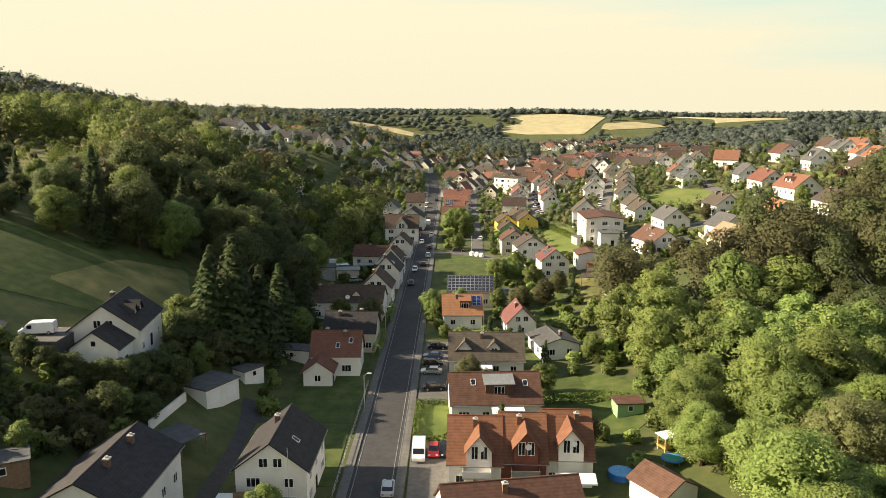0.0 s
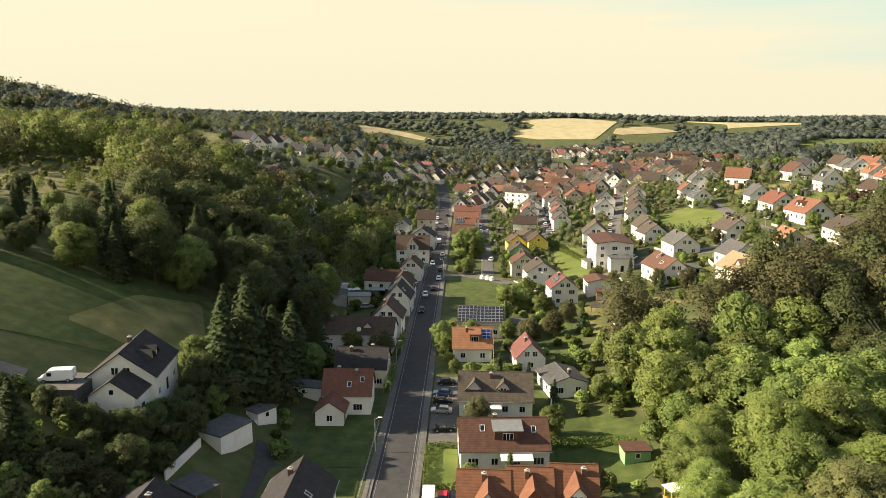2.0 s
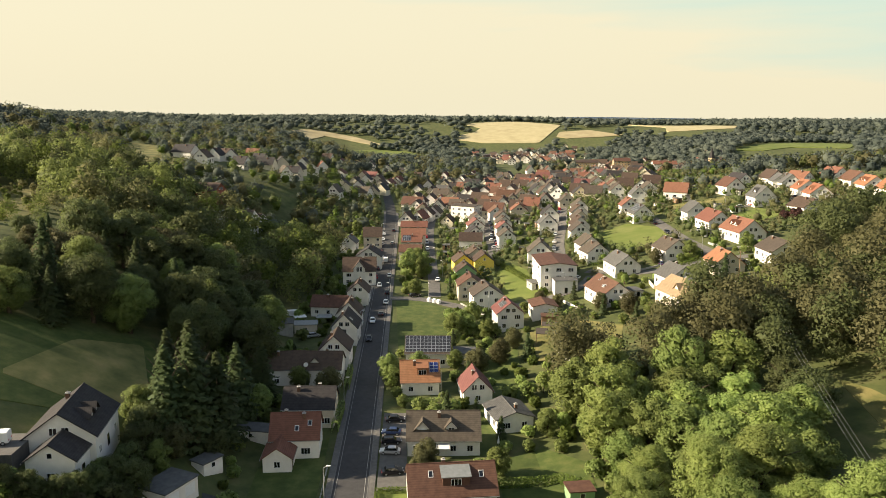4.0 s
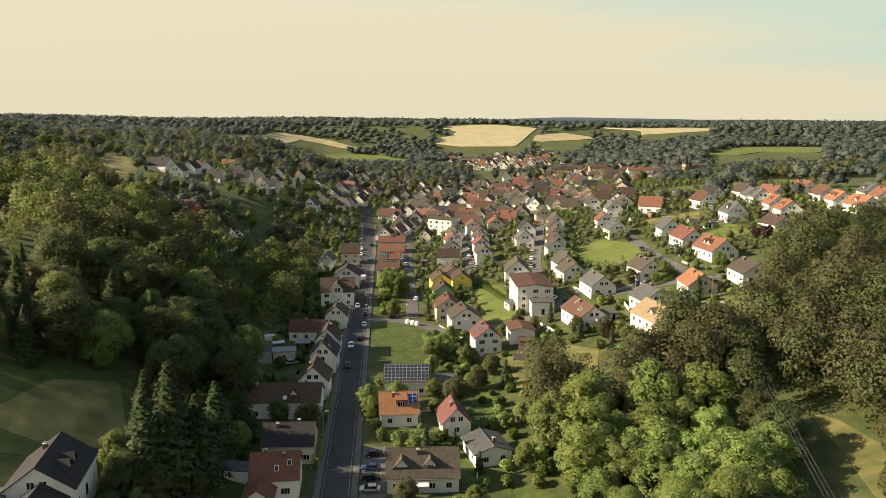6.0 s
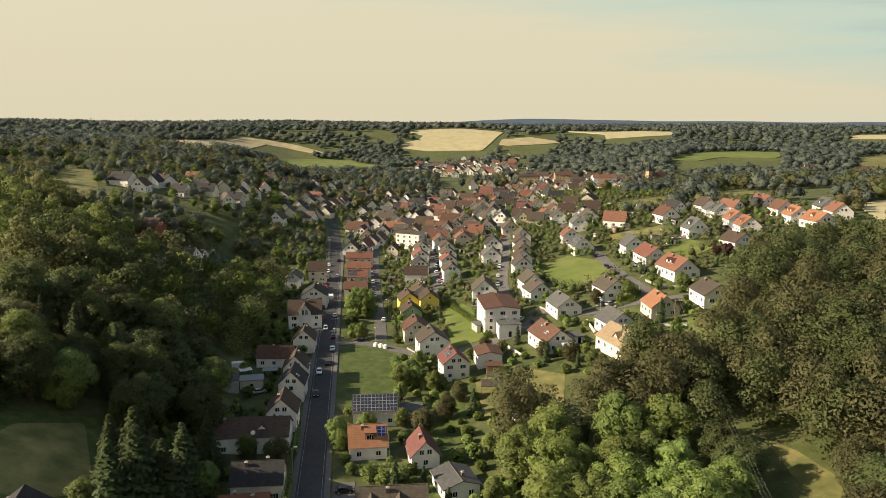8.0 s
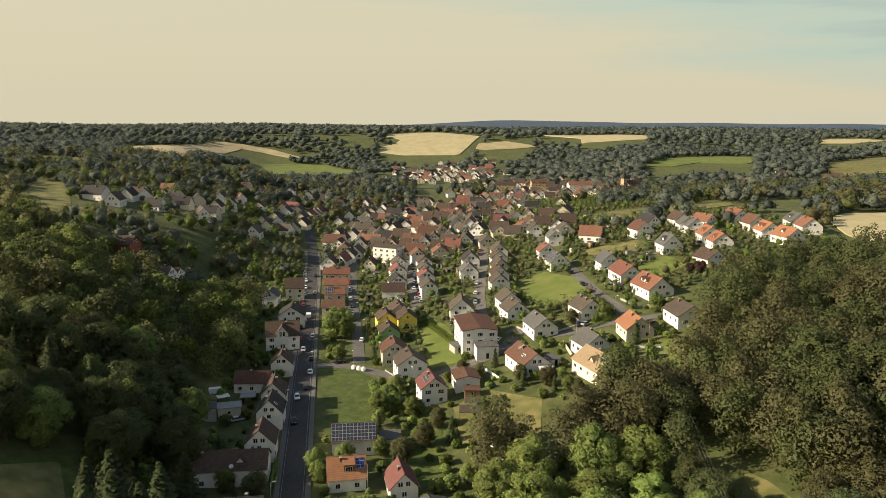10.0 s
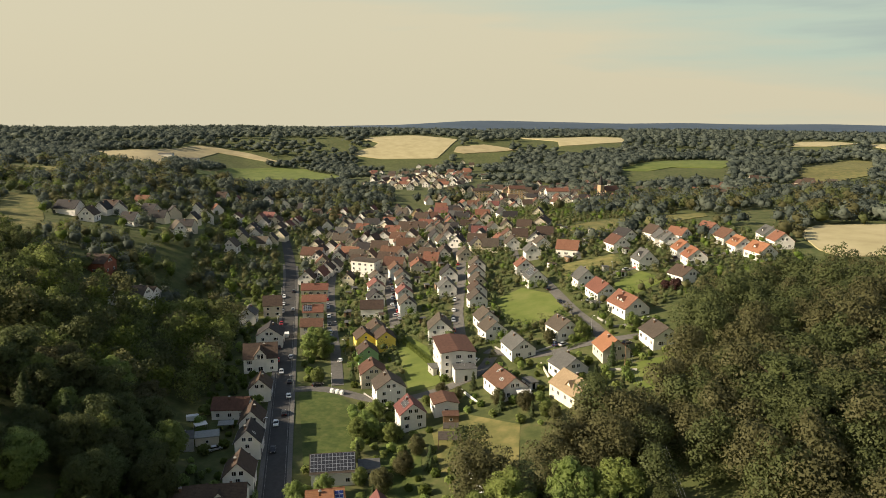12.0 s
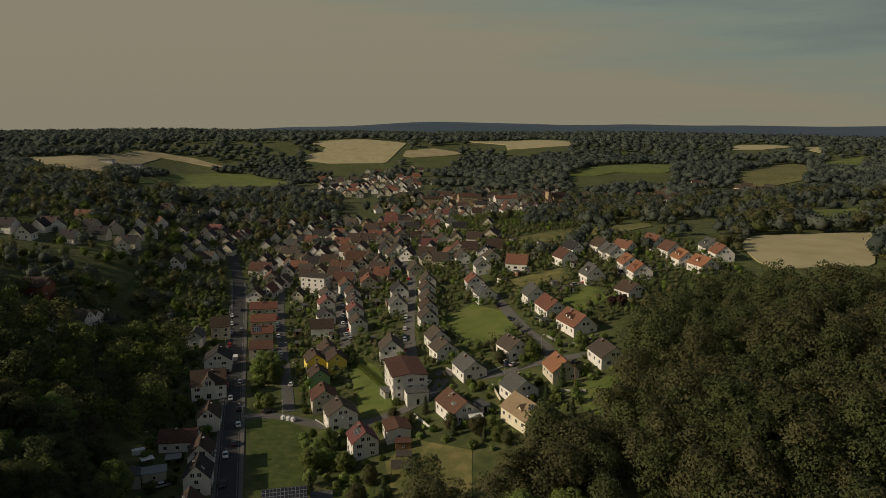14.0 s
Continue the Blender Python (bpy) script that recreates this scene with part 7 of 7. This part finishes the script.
wall_line([(76, 271), (78, 262), (84, 256), (95, 257)], 0.35, 0.7, M_CONCRETE, "curved pale stone retaining wall")
wall_line([(121, 275), (122, 262), (130, 259), (138, 263)], 0.4, 0.8, M_CONCRETE, "curved stone retaining wall of a terrace")
wall_line([(55, 240), (58, 226)], 0.25, 0.9, WALLS["white"], "white garden wall between lawns")
wall_line([(86, 244), (84, 226), (90, 220)], 0.3, 1.1, WALLS["cream"], "cream garden wall beside a drive")
wall_line([(104, 226), (112, 220)], 0.25, 0.8, M_CONCRETE, "pale concrete garden wall")
wall_line([(22, 256), (29, 241), (36, 237)], 0.3, 0.6, M_CONCRETE, "low pale kerb wall round a garden")


def fence(line, tall, label):
    root = thing("fence", pose(line[0][0], line[0][1], float(height(*line[0]))), label, "fence")
    inv = root.matrix_basis.inverted()
    for (x0, y0), (x1, y1) in zip(line, line[1:]):
        n = max(1, int(math.hypot(x1 - x0, y1 - y0) / 2.4))
        for k in range(n + 1):
            x, y = x0 + (x1 - x0) * k / n, y0 + (y1 - y0) * k / n
            bm = bmesh.new()
            tube(bm, (0, 0, -0.2), (0, 0, tall), 0.05, 0.05, 6)
            part("post", bm, M_METAL, root).matrix_basis = inv @ pose(x, y, float(height(x, y)))
        for h in (0.45, 0.95):
            bm = bmesh.new()
            for k in range(n):
                a = [x0 + (x1 - x0) * k / n, y0 + (y1 - y0) * k / n]
                b = [x0 + (x1 - x0) * (k + 1) / n, y0 + (y1 - y0) * (k + 1) / n]
                tube(bm, (*a, float(height(*a)) + h * tall), (*b, float(height(*b)) + h * tall), 0.03, 0.03, 5)
            part("rail", bm, M_METAL, root).matrix_basis = inv
    return root


fence([(float(road_x(y)) - 5.15, y) for y in (88, 100, 112, 124, 136)], 1.0, "grey metal railing along the pavement")


# ---- street furniture ----
def street_lamp():
    root = thing("street_lamp", pose(0, -500, float(height(0, -500))), "tall grey steel street lamp with a flat head", "street lamp", "street lamps")
    bm = bmesh.new()
    tube(bm, (0, 0, -0.3), (0, 0, 6.6), 0.09, 0.055, 8)
    part("pole", bm, M_METAL, root)
    bm = bmesh.new()
    tube(bm, (0, 0, 6.5), (0.7, 0, 6.85), 0.045, 0.04, 6)
    part("arm", bm, M_METAL, root)
    bm = bmesh.new()
    v = box(bm, 0.5, 1.35, -0.16, 0.16, 6.8, 6.96)
    bmesh.ops.bevel(bm, geom=bm.edges[:], offset=0.05, segments=1, affect="EDGES")
    part("lamp_head", bm, M_FRAME, root, "white lamp head")
    return root


lamp = street_lamp()
for x, y, a in ((-14.0, 124, 0), (-13.6, 168, 0), (-12.6, 226, 0), (-11.4, 290, 0), (-10.9, 342, 0), (-10, 395, 0), (-3.5, 262, 180), (10.5, 260, 90), (30, 239, 90), (58.5, 250, 200), (113, 262, 0), (18, 300, 180),
                (16.5, 327, 180), (40, 360, 0), (46, 400, 0), (78, 330, 0), (86, 368, 0), (124, 300, 0), (150, 326, 90), (190, 331, 90), (92, 247, 90)):
    copy_thing(lamp, pose(x, y, float(height(x, y)), 0, 0, a))

pole_root = thing("utility_pole", pose(108, 221, float(height(108, 221))), "tall wooden utility pole on a lawn", "utility pole")
bm = bmesh.new()
tube(bm, (0, 0, -0.5), (0, 0, 10.5), 0.17, 0.11, 8)
part("pole", bm, M_WOOD, pole_root)
bm = bmesh.new()
box(bm, -0.9, 0.9, -0.06, 0.06, 9.9, 10.05)
part("crossarm", bm, M_WOOD, pole_root)
second = copy_thing(pole_root, pose(66, 84, float(height(66, 84))))
for k, u in enumerate((-0.8, 0.0, 0.8)):
    cu = bpy.data.curves.new("overhead_wire", "CURVE")
    cu.dimensions, cu.bevel_depth = "3D", 0.016
    sp = cu.splines.new("POLY")
    sp.points.add(12)
    za, zb = float(height(108, 221)) + 10.2, float(height(66, 84)) + 10.2
    for i in range(13):
        t = i / 12
        sp.points[i].co = (108 - 42 * t + u, 221 - 137 * t, za + (zb - za) * t - 5 * t * (1 - t), 1)
    cu.materials.append(M_ZINC)
    wire = new("overhead_wire", cu)
    tagged(wire, "thin grey overhead wire between wooden poles", "wire", "overhead wires")


# ---- vehicles ----
def paint(name, c, metal=0.3):
    return material("car_paint_" + name, (c, tuple(min(1, v * 1.12) for v in c)), 3.0, 0.3, metal=metal, spec=0.5)


PAINT = dict(silver=paint("silver", (0.45, 0.46, 0.47)), white=paint("white", (0.75, 0.75, 0.74), 0), black=paint("black", (0.02, 0.02, 0.025)), red=paint("red", (0.45, 0.03, 0.03), 0), blue=paint("blue", (0.03, 0.05, 0.12)))


def vehicle(kind, color):
    van = kind == "van"
    ln, wd = (5.4, 2.0) if van else (4.3, 1.78)
    words = {"van": "%s panel van parked on asphalt" % color, "car": "%s compact car on the asphalt" % color, "estate": "%s estate car parked on asphalt" % color}[kind]
    root = thing("van" if van else "car", pose(0, -520, float(height(0, -520))), words, "van" if van else "car")
    bm = bmesh.new()
    if van:
        side = [(-ln / 2, 0.35), (ln / 2, 0.35), (ln / 2 + 0.02, 0.85), (ln / 2 - 0.75, 1.12), (ln / 2 - 1.35, 1.95), (ln / 2 - 1.9, 2.15), (-ln / 2 + 0.08, 2.15), (-ln / 2, 1.9)]
    else:
        side = [(-ln / 2, 0.32), (ln / 2, 0.32), (ln / 2, 0.68), (ln / 2 - 1.05, 0.92), (-ln / 2 + 0.35, 0.95), (-ln / 2, 0.85)]
    a = [bm.verts.new((x, -wd / 2, z)) for x, z in side]
    b = [bm.verts.new((x, wd / 2, z)) for x, z in side]
    bm.faces.new(a)
    bm.faces.new(b[::-1])
    k = len(side)
    for i in range(k):
        bm.faces.new((a[i], b[i], b[(i + 1) % k], a[(i + 1) % k]))
    bmesh.ops.recalc_face_normals(bm, faces=bm.faces)
    bmesh.ops.bevel(bm, geom=bm.edges[:], offset=0.07, segments=2, affect="EDGES")
    part("body", bm, PAINT[color], root)
    if not van:
        back = -ln / 2 + (0.15 if kind == "estate" else 0.5)
        glass = [(back, 0.93), (ln / 2 - 1.0, 0.9), (ln / 2 - 1.65, 1.38), (back + 0.45, 1.4)]
        for nm, shape, w2, mt in (("cabin", glass, wd - 0.2, M_GLASS), ("roof_panel", [(ln / 2 - 1.75, 1.36), (ln / 2 - 1.85, 1.45), (back + 0.55, 1.47), (back + 0.4, 1.38)], wd - 0.28, PAINT[color])):
            bm = bmesh.new()
            a = [bm.verts.new((x, -w2 / 2 * (1 if z < 1 else 0.86), z)) for x, z in shape]
            b = [bm.verts.new((x, w2 / 2 * (1 if z < 1 else 0.86), z)) for x, z in shape]
            bm.faces.new(a)
            bm.faces.new(b[::-1])
            for i in range(4):
                bm.faces.new((a[i], b[i], b[(i + 1) % 4], a[(i + 1) % 4]))
            bmesh.ops.recalc_face_normals(bm, faces=bm.faces)
            part(nm, bm, mt, root)
    else:
        bm = bmesh.new()
        box(bm, -0.02, 0.02, -wd / 2 + 0.16, wd / 2 - 0.16, -0.45, 0.42)
        part("windscreen", bm, M_GLASS, root).matrix_basis = pose(ln / 2 - 1.03, 0, 1.56, 0, -36, 0)
        for s in (-1, 1):
            bm = bmesh.new()
            box(bm, ln / 2 - 2.1, ln / 2 - 1.4, s * wd / 2 - 0.012, s * wd / 2 + 0.012, 1.15, 1.75)
            part("side_window", bm, M_GLASS, root)
    for x in (ln / 2 - 0.85, -ln / 2 + 0.8):
        for s in (-1, 1):
            w_ = shared("wheel", TYRE, root, pose(x, s * (wd / 2 - 0.08), 0.33))
            shared("rim", RIM, w_, Matrix.Identity(4))
    for s in (-1, 1):
        for nm, x, mt in (("headlight", ln / 2 - 0.03, M_FRAME), ("tail_light", -ln / 2 + 0.0, PAINT["red"])):
            bm = bmesh.new()
            box(bm, x - 0.05, x + 0.05, s * (wd / 2 - 0.32) - 0.16, s * (wd / 2 - 0.32) + 0.16, 0.6 if not van else 0.75, 0.76 if not van else 0.95)
            part(nm, bm, mt, root)
    return root


fleet = {}
for kind, color, x, y, rot in (
        ("car", "silver", -7.6, 94.5, 91), ("van", "white", -3.6, 105.6, -90), ("car", "red", -1.3, 106.6, -92), ("estate", "black", 0.6, 106.6, -90),
        ("car", "black", -1.6, 133.5, 8), ("car", "silver", -2.2, 142.0, 175), ("estate", "black", -2.0, 146.6, 5), ("car", "blue", -2.0, 151.0, 172), ("car", "black", -1.2, 157.5, 5),
        ("car", "white", -9.2, 235, -89), ("car", "black", -6.6, 243, 91), ("car", "black", -9.6, 216, -89), ("car", "white", -5.2, 258, 91), ("car", "silver", -8.2, 283, -89), ("van", "white", -6.6, 329, 90),
        ("car", "silver", -4.6, 300, 90), ("car", "black", -5.0, 272, 90), ("car", "silver", -4.0, 372, 90), ("car", "black", -3.6, 408, 90), ("estate", "black", 5.5, 267, 20), ("car", "white", 15.5, 292, 80),
        ("van", "white", -65.5, 113.5, 190), ("car", "silver", 99, 256, 30), ("car", "blue", 96.5, 258, 60), ("car", "white", 127, 297, 10), ("car", "black", 119, 243, 20), ("car", "white", 46, 360, 90),
        ("car", "silver", 45, 342, 90), ("car", "white", 47.5, 372, -90), ("car", "black", 190, 337, 10), ("car", "silver", 206, 337, 5), ("car", "white", 66, 262, 60), ("car", "black", -38, 230, 60), ("car", "silver", -27, 220, 20), ("van", "white", -36, 243, 10)):
    if (kind, color) not in fleet:
        fleet[kind, color] = vehicle(kind, color)
    z = max(float(height(x, y)) + 0.12, float(height(x, y)) + (0.17 if abs(x - float(road_x(y))) < 3.3 else 0.12))
    copy_thing(fleet[kind, color], pose(x, y, pad_z if x < -60 else z, 0, 0, rot))



park_rng = random.Random(77)
for line, off, n in (([(62, 275), (72, 323), (97, 425)], 1.9, 12), ([(44, 330), (50, 418)], -1.9, 12), ([(116, 290), (120, 340)], 1.8, 4), ([(152, 331), (214, 336)], -1.7, 6), ([(14.5, 300), (16, 400)], 1.7, 8), ([(-7.5, 290), (-6.2, 400)], 2.6, 8)):
    for k in range(n):
        t = (k + park_rng.uniform(0.1, 0.9)) / n
        i = min(len(line) - 2, int(t * (len(line) - 1)))
        u = t * (len(line) - 1) - i
        (x0, y0), (x1, y1) = line[i], line[i + 1]
        d = Vector((x1 - x0, y1 - y0)).normalized()
        x, y = x0 + (x1 - x0) * u - d.y * off, y0 + (y1 - y0) * u + d.x * off
        key = park_rng.choice((("car", "silver"), ("car", "black"), ("car", "white"), ("estate", "black"), ("car", "blue"), ("car", "red")))
        copy_thing(fleet[key], pose(x, y, float(height(x, y)) + 0.16, 0, 0, math.degrees(math.atan2(d.y, d.x)) + park_rng.choice((0, 180))))


for ob in [lamp, *fleet.values()]:
    for o in [*ob.children_recursive, ob]:
        bpy.data.objects.remove(o)
